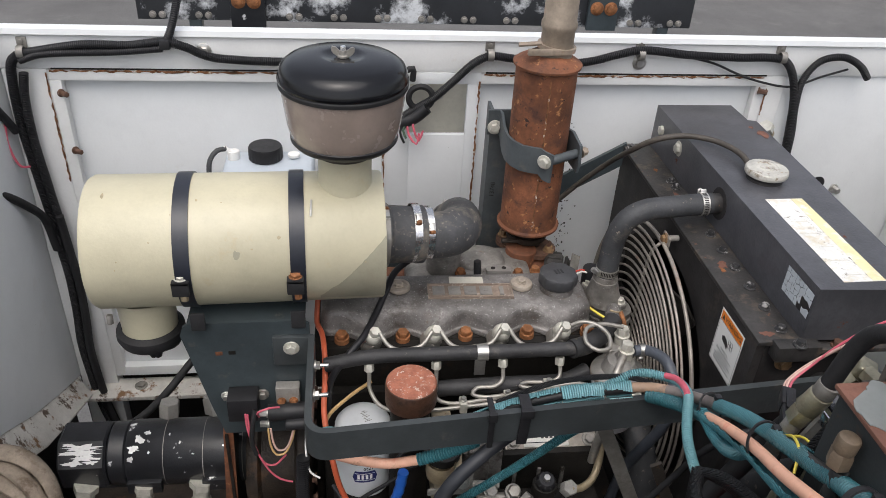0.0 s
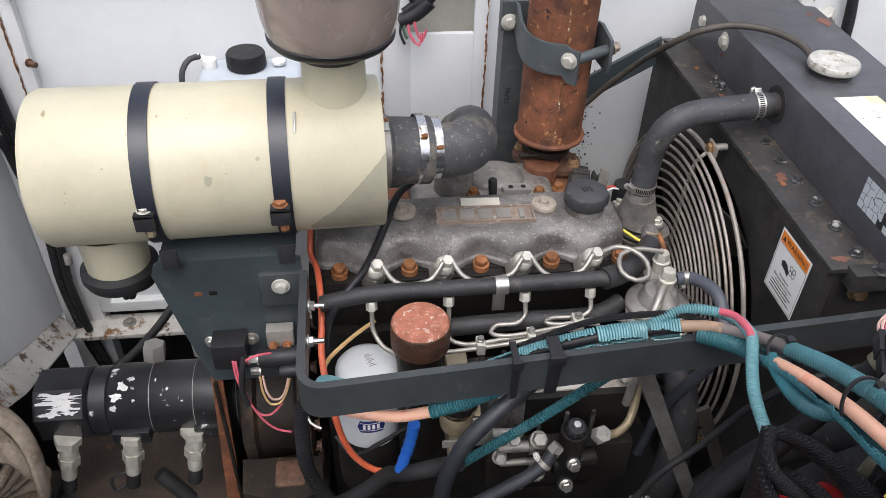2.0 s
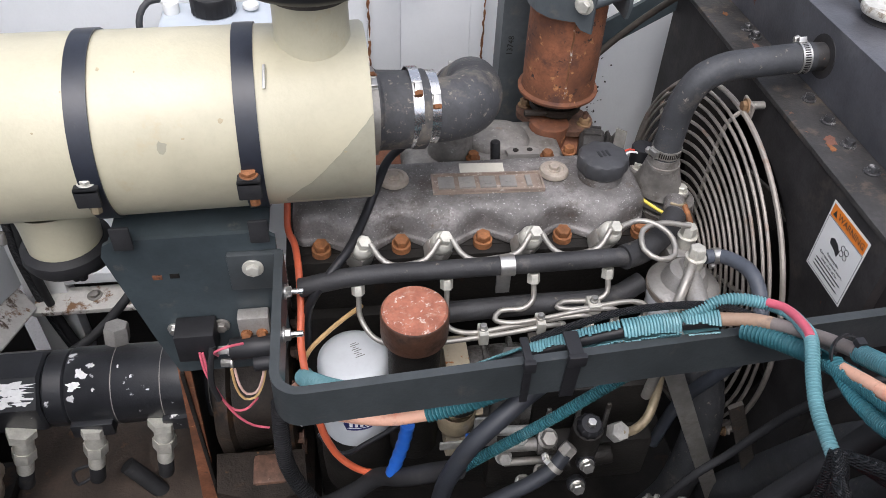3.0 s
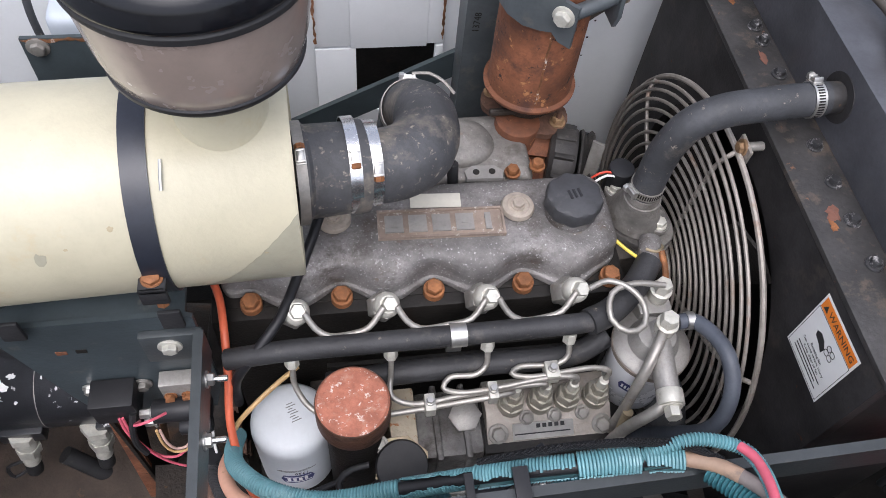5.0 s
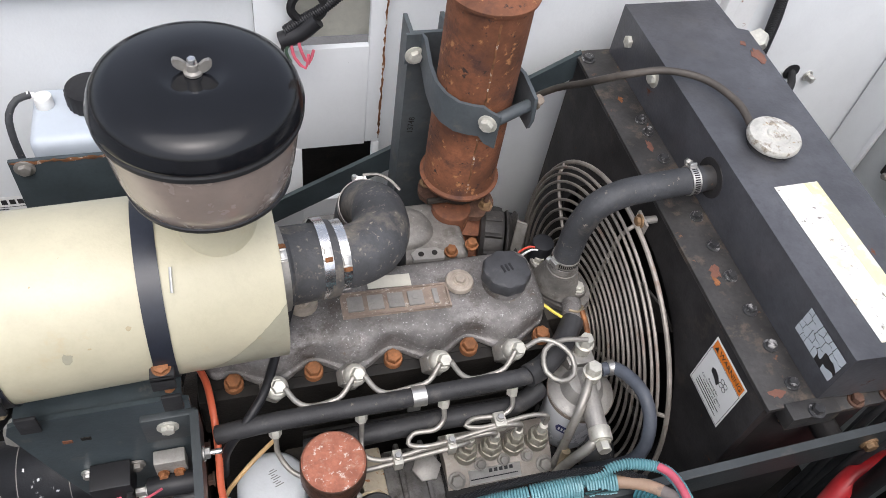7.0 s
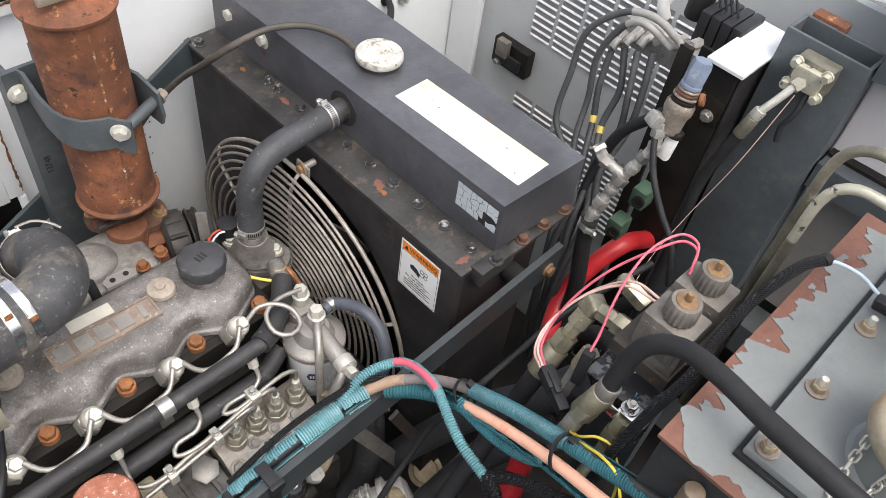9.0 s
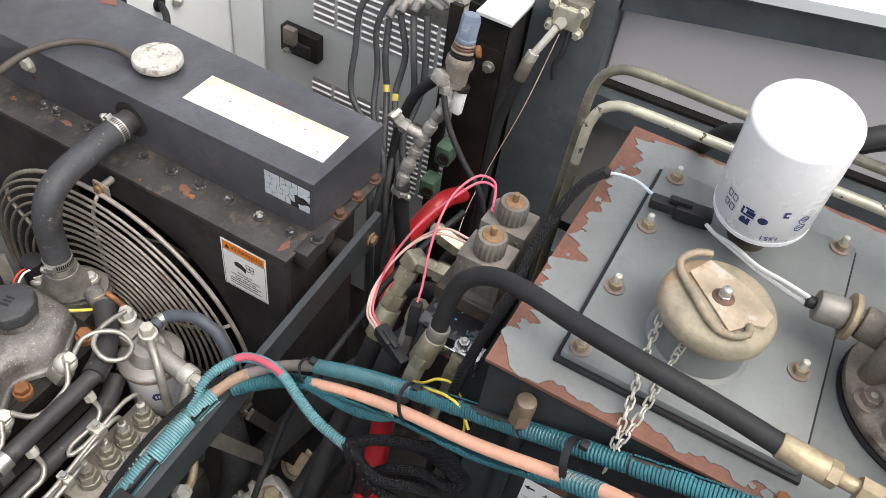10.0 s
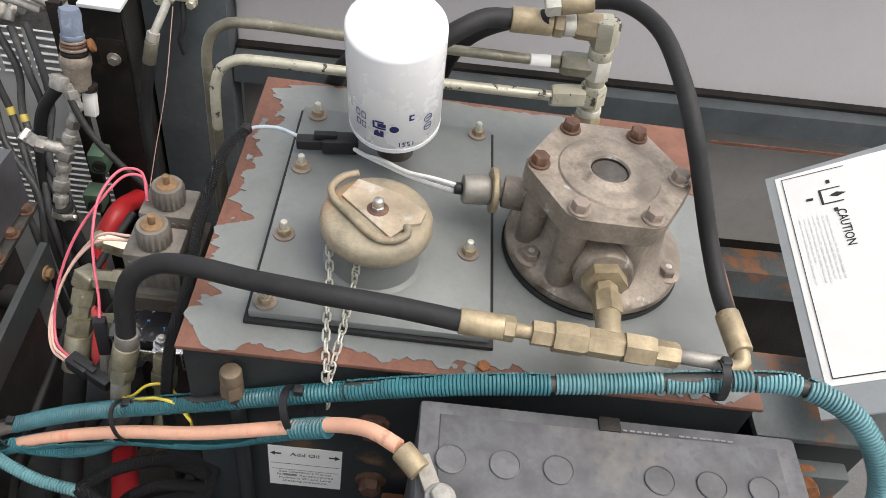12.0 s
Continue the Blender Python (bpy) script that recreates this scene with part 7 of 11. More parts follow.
def fitting(name, label, pieces, category="fitting", group=""):
    """A run of turned and hexagonal pieces: (kind, start, end, radius)."""
    t = thing(name, pieces[0][1], label, category, group)
    for kind, a, b, r, m in pieces:
        a, b = Vector(a), Vector(b)
        if kind == "hex":
            part("hex_nut", b_hex(a, b - a, r, (b - a).length, random.uniform(0, 60), 0), m, t)
        else:
            part("sleeve", b_cyl(a, b, r, 24), m, t)
    return t


def hydraulic_lines():
    B = M_BRASS
    y = lambda v: (0.341 + (v + 0.985) * 0.060, v, 1.845)
    fitting("tee_fitting", "yellow-zinc tee fitting joining hydraulic hoses", [
        ("cyl", y(-0.868), y(-0.905), 0.0109, B), ("hex", y(-0.905), y(-0.914), 0.0109, B), ("cyl", y(-0.914), y(-0.930), 0.0063, B), ("hex", y(-0.928), y(-0.946), 0.0109, B), ("hex", y(-0.946), y(-0.974), 0.0135, B),
        ("hex", y(-0.974), y(-1.004), 0.0122, B), ("hex", y(-1.004), y(-1.030), 0.0135, B), ("hex", y(-1.030), y(-1.050), 0.0109, B), ("cyl", y(-1.050), y(-1.092), 0.0065, M_FITGREY),
        ("cyl", (0.346, -0.993, 1.845), (0.378, -0.995, 1.844), 0.0109, B), ("hex", (0.372, -0.995, 1.844), (0.396, -0.996, 1.843), 0.0130, B), ("hex", (0.396, -0.996, 1.843), (0.406, -0.996, 1.843), 0.0109, B), ("hex", (0.406, -0.996, 1.8425), (0.420, -0.996, 1.842), 0.0204, B)])
    h = thing("return_hose", (0.37, -0.70, 1.70), "thick matt black hydraulic hose arching over the tank edge", "hose")
    part("hose", b_tube([(0.3475, -0.873, 1.845), (0.354, -0.815, 1.846), (0.359, -0.750, 1.846), (0.372, -0.690, 1.838), (0.386, -0.641, 1.830), (0.396, -0.606, 1.816), (0.396, -0.582, 1.796), (0.393, -0.572, 1.770), (0.387, -0.569, 1.735), (0.383, -0.567, 1.708)], 0.0092, 24), M_RUBBER, h)
    part("collar", b_cyl((0.3860, -0.5690, 1.7240), (0.3830, -0.5672, 1.7090), 0.0112, 28, 0.001), M_FITGREY, h, "bright crimp collar")
    part("ferrule", b_cyl((0.3832, -0.5673, 1.7095), (0.3780, -0.5610, 1.6830), 0.0124, 28, 0.0015), M_OLIVEFIT, h, "crimped ferrule")
    part("nut", b_hex((0.3780, -0.5610, 1.6830), (-0.18, 0.22, -0.95), 0.0130, 0.020, 12, 0), M_OLIVEFIT, h)
    part("stem", b_cyl((0.3745, -0.557, 1.664), (0.366, -0.548, 1.60), 0.0095, 16), M_FITGREY, h)
    # hose that loops up to the tower
    r = thing("loop_hose", (0.45, -1.09, 1.80), "black hydraulic hose looping from a brass elbow", "hose")
    part("elbow", b_tube([(0.337, -1.088, 1.838), (0.335, -1.100, 1.840), (0.340, -1.106, 1.843), (0.352, -1.104, 1.847)], 0.0070, 14), M_BRASS, r, "brass elbow")
    part("ferrule", b_cyl((0.347, -1.105, 1.846), (0.385, -1.099, 1.850), 0.0104, 24), M_BRASS, r, "brass ferrule")
    part("hose", b_tube([(0.378, -1.100, 1.850), (0.408, -1.096, 1.853), (0.450, -1.086, 1.876), (0.478, -1.070, 1.915), (0.500, -1.055, 1.950), (0.545, -1.042, 1.975), (0.600, -1.024, 1.990), (0.640, -0.996, 1.988), (0.653, -0.972, 1.979), (0.654, -0.955, 1.975)], 0.0082, 22), M_RUBBER, r)
    fitting("upper_elbow_fitting", "pale plated hose end at the top of the tower", [("cyl", (0.655, -0.972, 1.978), (0.652, -0.940, 1.972), 0.0112, M_BRASS), ("hex", (0.652, -0.940, 1.972), (0.651, -0.926, 1.969), 0.0120, M_PALE)])
    P, O, B2 = M_PALE, M_OLIVECHIP, M_BRASS
    tw = [("hex", (0.660, -1.008, 1.788), (0.660, -1.007, 1.802), 0.0165, P), ("cyl", (0.660, -1.007, 1.802), (0.660, -0.992, 1.958), 0.0105, O),
          ("hex", (0.660, -1.004, 1.820), (0.660, -1.002, 1.844), 0.0150, B2), ("cyl", (0.660, -1.002, 1.844), (0.660, -1.001, 1.852), 0.0135, P), ("hex", (0.660, -1.001, 1.858), (0.660, -0.999, 1.882), 0.0145, O), ("hex", (0.660, -0.998, 1.892), (0.660, -0.996, 1.914), 0.0148, P), ("cyl", (0.660, -0.996, 1.914), (0.660, -0.995, 1.926), 0.0128, O), ("hex", (0.660, -0.995, 1.930), (0.660, -0.992, 1.958), 0.0150, O),
          ("hex", (0.662, -0.988, 1.946), (0.662, -0.962, 1.946), 0.0142, B2), ("cyl", (0.662, -0.962, 1.946), (0.661, -0.950, 1.945), 0.0118, P), ("hex", (0.661, -0.950, 1.945), (0.661, -0.940, 1.945), 0.0135, B2), ("cyl", (0.661, -0.939, 1.945), (0.660, -0.897, 1.944), 0.0130, B2),
          ("hex", (0.661, -0.990, 1.902), (0.662, -0.958, 1.901), 0.0128, M_OLIVE), ("cyl", (0.662, -0.958, 1.901), (0.6628, -0.946, 1.900), 0.0068, M_OLIVE), ("hex", (0.652, -0.988, 1.870), (0.646, -0.953, 1.870), 0.0128, O)]
    fitting("fitting_tower", "stack of plated hydraulic fittings on the tank", tw)
    q = thing("short_hose", (0.6, -0.83, 1.88), "black hydraulic hose running behind the white filter", "hose")
    part("hose", b_tube([(0.661, -0.902, 1.944), (0.655, -0.872, 1.944), (0.638, -0.845, 1.936), (0.635, -0.80, 1.90), (0.70, -0.74, 1.85), (0.76, -0.70, 1.75)], 0.0100, 20), M_RUBBER, q)
    q2 = thing("crossing_hose", (0.7, -0.9, 1.8), "black hose passing below the plated tubes", "hose")
    part("hose", b_tube([(0.655, -0.935, 1.955), (0.675, -0.905, 1.935), (0.715, -0.87, 1.89), (0.76, -0.85, 1.83), (0.80, -0.83, 1.72)], 0.0080, 18), M_RUBBER, q2)
    t1 = thing("hydraulic_tube", (0.66, -0.78, 1.5), "dull olive plated steel tube with a tight bend", "tube", "bent hydraulic tubes")
    part("tube", b_tube([(0.663, -0.955, 1.90), (0.660, -0.85, 1.90), (0.659, -0.73, 1.90), (0.659, -0.640, 1.90), (0.658, -0.612, 1.897), (0.656, -0.596, 1.885), (0.655, -0.589, 1.865), (0.655, -0.587, 1.80), (0.655, -0.586, 1.60), (0.655, -0.586, 1.45)], 0.0056, 18), M_OLIVE, t1)
    part("bare_sleeve", b_cyl((0.6605, -0.925, 1.90), (0.663, -0.950, 1.90), 0.0068, 18), M_LABELW, t1, "bare white end")
    t2 = thing("hydraulic_tube", (0.64, -0.78, 1.5), "chipped cream plated steel tube with a tight bend", "tube", "bent hydraulic tubes")
    part("tube", b_tube([(0.645, -0.960, 1.870), (0.642, -0.85, 1.870), (0.640, -0.73, 1.870), (0.639, -0.650, 1.870), (0.638, -0.624, 1.868), (0.635, -0.608, 1.858), (0.633, -0.601, 1.838), (0.632, -0.599, 1.78)], 0.0056, 18), M_OLIVECHIP, t2)
    part("tube_drop", b_tube([(0.632, -0.599, 1.782), (0.632, -0.598, 1.60), (0.632, -0.598, 1.45)], 0.0056, 18), M_OLIVE, t2)


hydraulic_lines()


def solenoid_valve():
    v = thing("solenoid_valve", (0.52, -0.57, 1.45), "rusty grey twin solenoid valve block with round knurled knobs", "valve")
    for x, y in ((0.539, -0.569), (0.481, -0.571)):
        part("coil", b_box((x - 0.022, y - 0.027, 1.702), (x + 0.022, y + 0.027, 1.750), 0.003), M_COIL, v, "rusty ribbed coil body")
        part("coil_foot", b_box((x - 0.0205, y - 0.0255, 1.640), (x + 0.0205, y + 0.0255, 1.7025), 0.002), M_COIL, v)
        for k in range(5):
            part("coil_rib", b_box((x - 0.0232, y - 0.021 + k * 0.0095, 1.706), (x - 0.0215, y - 0.0165 + k * 0.0095, 1.741), 0.0006), M_COIL, v)
        part("knob", b_lathe([(0.0, 0.0), (0.0145, 0.0), (0.0165, 0.002), (0.0165, 0.021), (0.015, 0.0245), (0.0, 0.025)], (x, y, 1.750), (0, 0, 1), 72, lambda a, h: 1 + (0.035 * (1 if int(a / (2 * math.pi) * 36) % 2 else -1) if 0.001 < h < 0.023 else 0)), M_COIL, v, "knurled grey knob")
        part("rust_disc", b_lathe([(0, 0), (0.0115, 0), (0.0105, 0.0012), (0, 0.0016)], (x, y, 1.775), (0, 0, 1), 30), M_RUSTTAN, v)
        part("stem", b_cyl((x, y, 1.776), (x, y, 1.787), 0.0035, 14, 0.001), M_RUSTTAN, v)
    part("block", b_box((0.455, -0.600, 1.60), (0.575, -0.528, 1.690), 0.004), M_CASTDIRTY, v, "grimy valve block")
    part("plate", b_box((0.416, -0.604, 1.6665), (0.4575, -0.530, 1.6705), 0.001), M_PLATECHIP, v, "black plate with chipped paint")
    part("bent_strap", join(b_box((0.398, -0.610, 1.6785), (0.418, -0.582, 1.6805), 0.0006), b_box((0.398, -0.6125, 1.652), (0.418, -0.6095, 1.6805), 0.0006), b_box((0.3965, -0.586, 1.664), (0.3985, -0.562, 1.6805), 0.0006)), M_BRIGHT, v, "bright bent strap")
    bolt(v, (0.408, -0.590, 1.6805), (0, 0, 1), 0.0070, 0.007, M_BRIGHT, 1.35)
    part("stud", b_cyl((0.408, -0.590, 1.687), (0.408, -0.590, 1.693), 0.0032, 10, 0.0006), M_PALE, v)
    t = thing("valve_fittings", (0.44, -0.50, 1.45), "cluster of plated hydraulic elbows below the valve", "fittings")
    hexes = (((0.497, -0.490, 1.661), (0.4955, -0.512, 1.665), 0.0112, M_OLIVEFIT), ((0.4955, -0.512, 1.665), (0.4945, -0.529, 1.667), 0.0132, M_OLIVEFIT), ((0.490, -0.4795, 1.651), (0.478, -0.4775, 1.636), 0.0130, M_OLIVEFIT), ((0.478, -0.4775, 1.636), (0.470, -0.4765, 1.625), 0.0098, M_OLIVEFIT), ((0.470, -0.4765, 1.625), (0.459, -0.475, 1.609), 0.0138, M_OLIVEFIT),
             ((0.462, -0.512, 1.640), (0.452, -0.509, 1.612), 0.0108, M_OLIVEFIT), ((0.452, -0.509, 1.612), (0.436, -0.508, 1.570), 0.0090, M_FITGREY), ((0.512, -0.503, 1.706), (0.512, -0.529, 1.698), 0.0115, M_OLIVEFIT), ((0.398, -0.594, 1.676), (0.391, -0.594, 1.660), 0.0118, M_OLIVEFIT), ((0.391, -0.594, 1.660), (0.384, -0.594, 1.644), 0.0138, M_OLIVEFIT), ((0.384, -0.594, 1.644), (0.377, -0.594, 1.630), 0.0105, M_OLIVEFIT))
    for a, b, r, m in hexes:
        part("elbow", b_hex(a, Vector(b) - Vector(a), r, (Vector(b) - Vector(a)).length, 20, 0), m, t)
    part("crimp_sleeve", b_cyl((0.459, -0.475, 1.609), (0.438, -0.471, 1.572), 0.0143, 26, 0.001), M_OLIVEFIT, t, "crimped sleeve")
    part("outlet_hose", b_tube([(0.442, -0.472, 1.579), (0.418, -0.467, 1.525), (0.388, -0.463, 1.462), (0.350, -0.459, 1.390), (0.30, -0.45, 1.28)], 0.0122, 20), M_RUBBER, t, "black rubber hose")
    part("tail_elbow", b_tube([(0.378, -0.594, 1.632), (0.372, -0.594, 1.618), (0.366, -0.592, 1.604), (0.362, -0.590, 1.585), (0.362, -0.588, 1.55)], 0.0088, 16), M_OLIVEFIT, t, "plated bent elbow")
    for q in ((0.498, -0.481, 1.659),):
        part("elbow_knuckle", b_box((-0.0118, -0.0118, -0.0125), (0.0118, 0.0118, 0.0105), 0.0035, 3, aim(q, (0.25, -0.3, 0.9), 25)), M_OLIVEFIT, t)
    part("ball_end", b_lathe([(0, -0.0105), (0.007, -0.0075), (0.0105, 0), (0.007, 0.0075), (0, 0.0105)], (0.512, -0.498, 1.708), (0, 1, 0), 20), M_OLIVEFIT, t)
    g = "valve wires"
    for pts, m in (
            ([(0.534, -0.548, 1.757), (0.560, -0.535, 1.768), (0.553, -0.520, 1.775), (0.522, -0.507, 1.768), (0.490, -0.506, 1.748), (0.462, -0.512, 1.722), (0.440, -0.520, 1.700), (0.424, -0.524, 1.690)], M_PINK),
            ([(0.530, -0.549, 1.755), (0.556, -0.538, 1.764), (0.550, -0.524, 1.770), (0.520, -0.506, 1.760), (0.492, -0.484, 1.730), (0.466, -0.467, 1.685), (0.444, -0.464, 1.652), (0.424, -0.471, 1.638), (0.406, -0.492, 1.641)], M_PINK),
            ([(0.486, -0.546, 1.748), (0.488, -0.516, 1.744), (0.481, -0.486, 1.712), (0.462, -0.467, 1.676), (0.441, -0.462, 1.648), (0.421, -0.469, 1.637), (0.404, -0.490, 1.641)], M_BLUSHWIRE),
            ([(0.482, -0.546, 1.746), (0.483, -0.512, 1.738), (0.475, -0.481, 1.704), (0.456, -0.464, 1.668), (0.437, -0.460, 1.645), (0.418, -0.468, 1.634), (0.402, -0.489, 1.639)], M_BLUSHWIRE)):
        solo("valve_wire", b_tube(pts, 0.0015, 8, 0.003), m, "thin loose coil wire looping from the valve", "wire", g)
    c = thing("wire_connector", (0.36, -0.53, 1.62), "black plastic plug joining thin wires", "connector")
    top, low = Vector((0.4045, -0.4925, 1.641)), Vector((0.380, -0.542, 1.636))
    d = (low - top).normalized()
    part("plug", b_box((-0.0075, -0.0085, 0.0), (0.0075, 0.0085, 0.026), 0.002, 2, aim(top, d)), M_BLACKPLASTIC, c)
    part("socket", b_box((-0.006, -0.007, 0.025), (0.006, 0.007, 0.052), 0.002, 2, aim(top, d)), M_BLACKPLASTIC, c)
    part("latch", b_box((-0.003, 0.008, 0.008), (0.003, 0.011, 0.034), 0.001, 2, aim(top, d)), M_BLACKPLASTIC, c)
    c2 = thing("wire_connector", (0.42, -0.53, 1.62), "black plastic plug hanging below the valve", "connector")
    part("plug", b_box((-0.0065, -0.006, 0.0), (0.0065, 0.006, 0.045), 0.003, 2, aim((0.423, -0.524, 1.690), (-0.20, -0.05, -1))), M_BLACKPLASTIC, c2)
    solo("yellow_wire", b_tube([(0.368, -0.560, 1.640), (0.362, -0.572, 1.655), (0.366, -0.585, 1.668), (0.368, -0.600, 1.670), (0.362, -0.615, 1.662), (0.350, -0.628, 1.645), (0.335, -0.635, 1.61)], 0.0015, 8, 0.004), M_YELLOWWIRE, "thin yellow wire beside the tank corner", "wire")
    solo("yellow_wire", b_tube([(0.371, -0.551, 1.640), (0.360, -0.565, 1.650), (0.348, -0.585, 1.672), (0.340, -0.605, 1.690), (0.333, -0.625, 1.695), (0.325, -0.640, 1.680)], 0.0015, 8, 0.004), M_YELLOWWIRE, "thin yellow wire running along the conduit", "wire")
    rh = thing("red_hose", (0.43, -0.50, 1.0), "bright red hydraulic hose", "hose", "red hoses")
    part("hose", b_tube([(0.93, -0.36, 1.36), (0.85, -0.352, 1.395), (0.80, -0.333, 1.355), (0.755, -0.325, 1.300), (0.68, -0.360, 1.275), (0.59, -0.410, 1.320), (0.50, -0.466, 1.362), (0.44, -0.494, 1.385), (0.37, -0.522, 1.415), (0.30, -0.548, 1.43), (0.22, -0.57, 1.38)], 0.0160, 24), M_REDHOSE, rh)


solenoid_valve()


def bay_hoses():
    g = "hoses beside the radiator"
    runs = ([(0.60, -0.41, 1.10), (0.61, -0.415, 1.30), (0.615, -0.425, 1.42), (0.60, -0.47, 1.49), (0.57, -0.53, 1.50), (0.55, -0.56, 1.45)], [(0.68, -0.42, 1.0), (0.69, -0.43, 1.30), (0.70, -0.45, 1.46), (0.69, -0.51, 1.52), (0.67, -0.57, 1.50)])
    for k, r in enumerate(runs):
        t = thing("bay_hose", r[0], "black rubber hose climbing beside the radiator", "hose", g)
        part("hose", b_tube(r, 0.013 - 0.001 * k, 16), M_RUBBER, t)


bay_hoses()


def right_post():
    p = thing("frame_post", (1.02, -0.46, 0.6), "slate grey square tube post with an open top", "post")
    X0, X1, Y0, Y1, T = 0.98, 1.036, -0.522, -0.398, 0.006
    for lo, hi in (((X0, Y0), (X0 + T, Y1)), ((X1 - T, Y0), (X1, Y1)), ((X0 + T, Y0), (X1 - T, Y0 + T)), ((X0 + T, Y1 - T), (X1 - T, Y1))):
        part("wall", b_box((lo[0], lo[1], 0.60), (hi[0], hi[1], 1.793), 0.0015), M_GREYDUST, p)
    part("weld_tab", b_box((1.037, -0.455, 1.78), (1.060, -0.405, 1.797), 0.002), M_RUST, p)
    c = thing("channel_cover", (0.96, -0.36, 0.9), "dark folded channel beside the post with a white top", "cover")
    part("side", b_box((0.93, -0.385, 0.95), (0.936, -0.315, 1.735), 0.001), M_IRONGAP, c)
    part("back", b_box((0.93, -0.391, 0.95), (1.05, -0.386, 1.735), 0.001), M_RADBLACK, c)
    part("top", b_box((0.905, -0.397, 1.735), (1.06, -0.338, 1.741), 0.001), M_WHITE, c, "white painted top")
    part("rust_bracket", b_box((0.926, -0.384, 1.630), (0.9295, -0.345, 1.675), 0.001), M_GRIMERUST, c, "rusty bracket")
    bolt(c, (0.926, -0.366, 1.643), (-1, 0, 0), 0.008, 0.007, M_FITGREY, 1.3)
    part("angle", b_box((0.915, -0.31, 1.0), (0.925, -0.29, 1.73), 0.001), M_IRONGAP, c)
    # hopper panel behind the tank
    w = thing("hopper_panel", (1.05, -1.1, 0.6), "weathered white hopper side between slate grey rails", "panel")
    def slab(z0, z1, x0, x1, y0=-2.3, y1=-0.525, low=0.03, high=0.03):
        L = y1 - y0
        return b_prism([(y1, z0), (y1, z1), (y0, z1 + L * high), (y0, z0 + L * low)], x1 - x0, plane_at((x0, 0, 0), (0, 1, 0), (0, 0, 1)), 0.002)
    part("upper_rail", slab(1.776, 1.834, 0.99, 1.07, low=0.185, high=0.16), M_GREYDUST, w)
    part("sheet", slab(1.60, 1.80, 1.03, 1.036, low=0.03, high=0.19), M_PANELPINK, w, "weathered white sheet")
    part("lower_rail", slab(1.588, 1.632, 0.985, 1.06), M_GREYDUST, w)
    part("rail_lip", slab(1.6325, 1.638, 1.012, 1.029), M_IRONGAP, w, "dark gap above the rail")
    part("rust_run", slab(1.5875, 1.593, 0.9835, 0.986, -1.62, -1.30), M_PEEL, w, "rust along the rail")
    part("lower_sheet", slab(1.300, 1.595, 1.04, 1.046), M_LOWSHEET, w, "dull grey lower sheet")
    part("lower_beam", slab(1.198, 1.268, 0.985, 1.05), M_RUSTGREY, w, "rust-stained grey beam")
    # Upright black sheet put in for the shade below the beam.
    part("underside", slab(0.9, 1.310, 1.052, 1.058), M_IRONGAP, w, "black sheet for the dark below the beam")
    part("top_sheet", slab(1.8345, 1.85, 0.975, 1.60, low=0.16, high=0.16), M_WHITE, w, "white top sheet")
    part("top_sheet", slab(1.8345, 1.85, 1.06, 1.60, y0=-0.5255, y1=-0.44, low=0.16, high=0.16), M_WHITE, w, "white top sheet corner")
    g = thing("port_block", (0.95, -0.46, 1.68), "olive plated hydraulic port block bolted to the post", "block")
    part("body", b_box((0.950, -0.490, 1.738), (0.979, -0.436, 1.782), 0.004), M_OLIVE, g)
    part("face", b_box((0.938, -0.484, 1.744), (0.951, -0.442, 1.776), 0.003), M_OLIVECHIP, g)
    for y, z in ((-0.485, 1.777), (-0.441, 1.777), (-0.485, 1.743), (-0.441, 1.743)):
        bolt(g, (0.944, y, z), (-1, 0, 0), 0.0066, 0.010, M_OLIVECHIP, 1.25)
    part("swivel", b_hex((0.944, -0.460, 1.756), (-0.7, 0.3, -0.5), 0.0095, 0.016), M_OLIVECHIP, g)
    part("elbow", b_tube([(0.934, -0.456, 1.750), (0.925, -0.450, 1.735), (0.914, -0.441, 1.715), (0.909, -0.436, 1.704)], 0.0058, 14), M_PALE, g, "pale plated elbow")
    part("nut", b_hex((0.910, -0.437, 1.708), (-0.25, 0.25, -1), 0.0092, 0.014), M_PALE, g)
    h = thing("post_hose", (0.9, -0.41, 1.0), "black hydraulic hose dropping from the port block", "hose")
    part("ferrule", b_cyl((0.9065, -0.4335, 1.695), (0.9005, -0.427, 1.662), 0.0098, 22), M_OLIVE, h)
    part("hose", b_tube([(0.9015, -0.428, 1.667), (0.896, -0.419, 1.62), (0.890, -0.412, 1.578), (0.880, -0.414, 1.489), (0.87, -0.42, 1.40), (0.86, -0.42, 1.0)], 0.0088, 18), M_RUBBER, h)
    solo("taped_cable", b_tube([(0.945, -0.472, 1.742), (0.935, -0.474, 1.725), (0.931, -0.472, 1.706), (0.930, -0.466, 1.690), (0.930, -0.470, 1.665)], 0.0042, 10), M_RUBBER, "short taped black cable end on the post", "cable")
    solo("copper_wire", b_tube([(0.93, -0.462, 1.74), (0.90, -0.445, 1.62), (0.87, -0.42, 1.50), (0.83, -0.41, 1.42), (0.78, -0.42, 1.36), (0.74, -0.43, 1.2)], 0.0007, 8), M_BLUSHWIRE, "thin bare copper wire", "wire")


right_post()


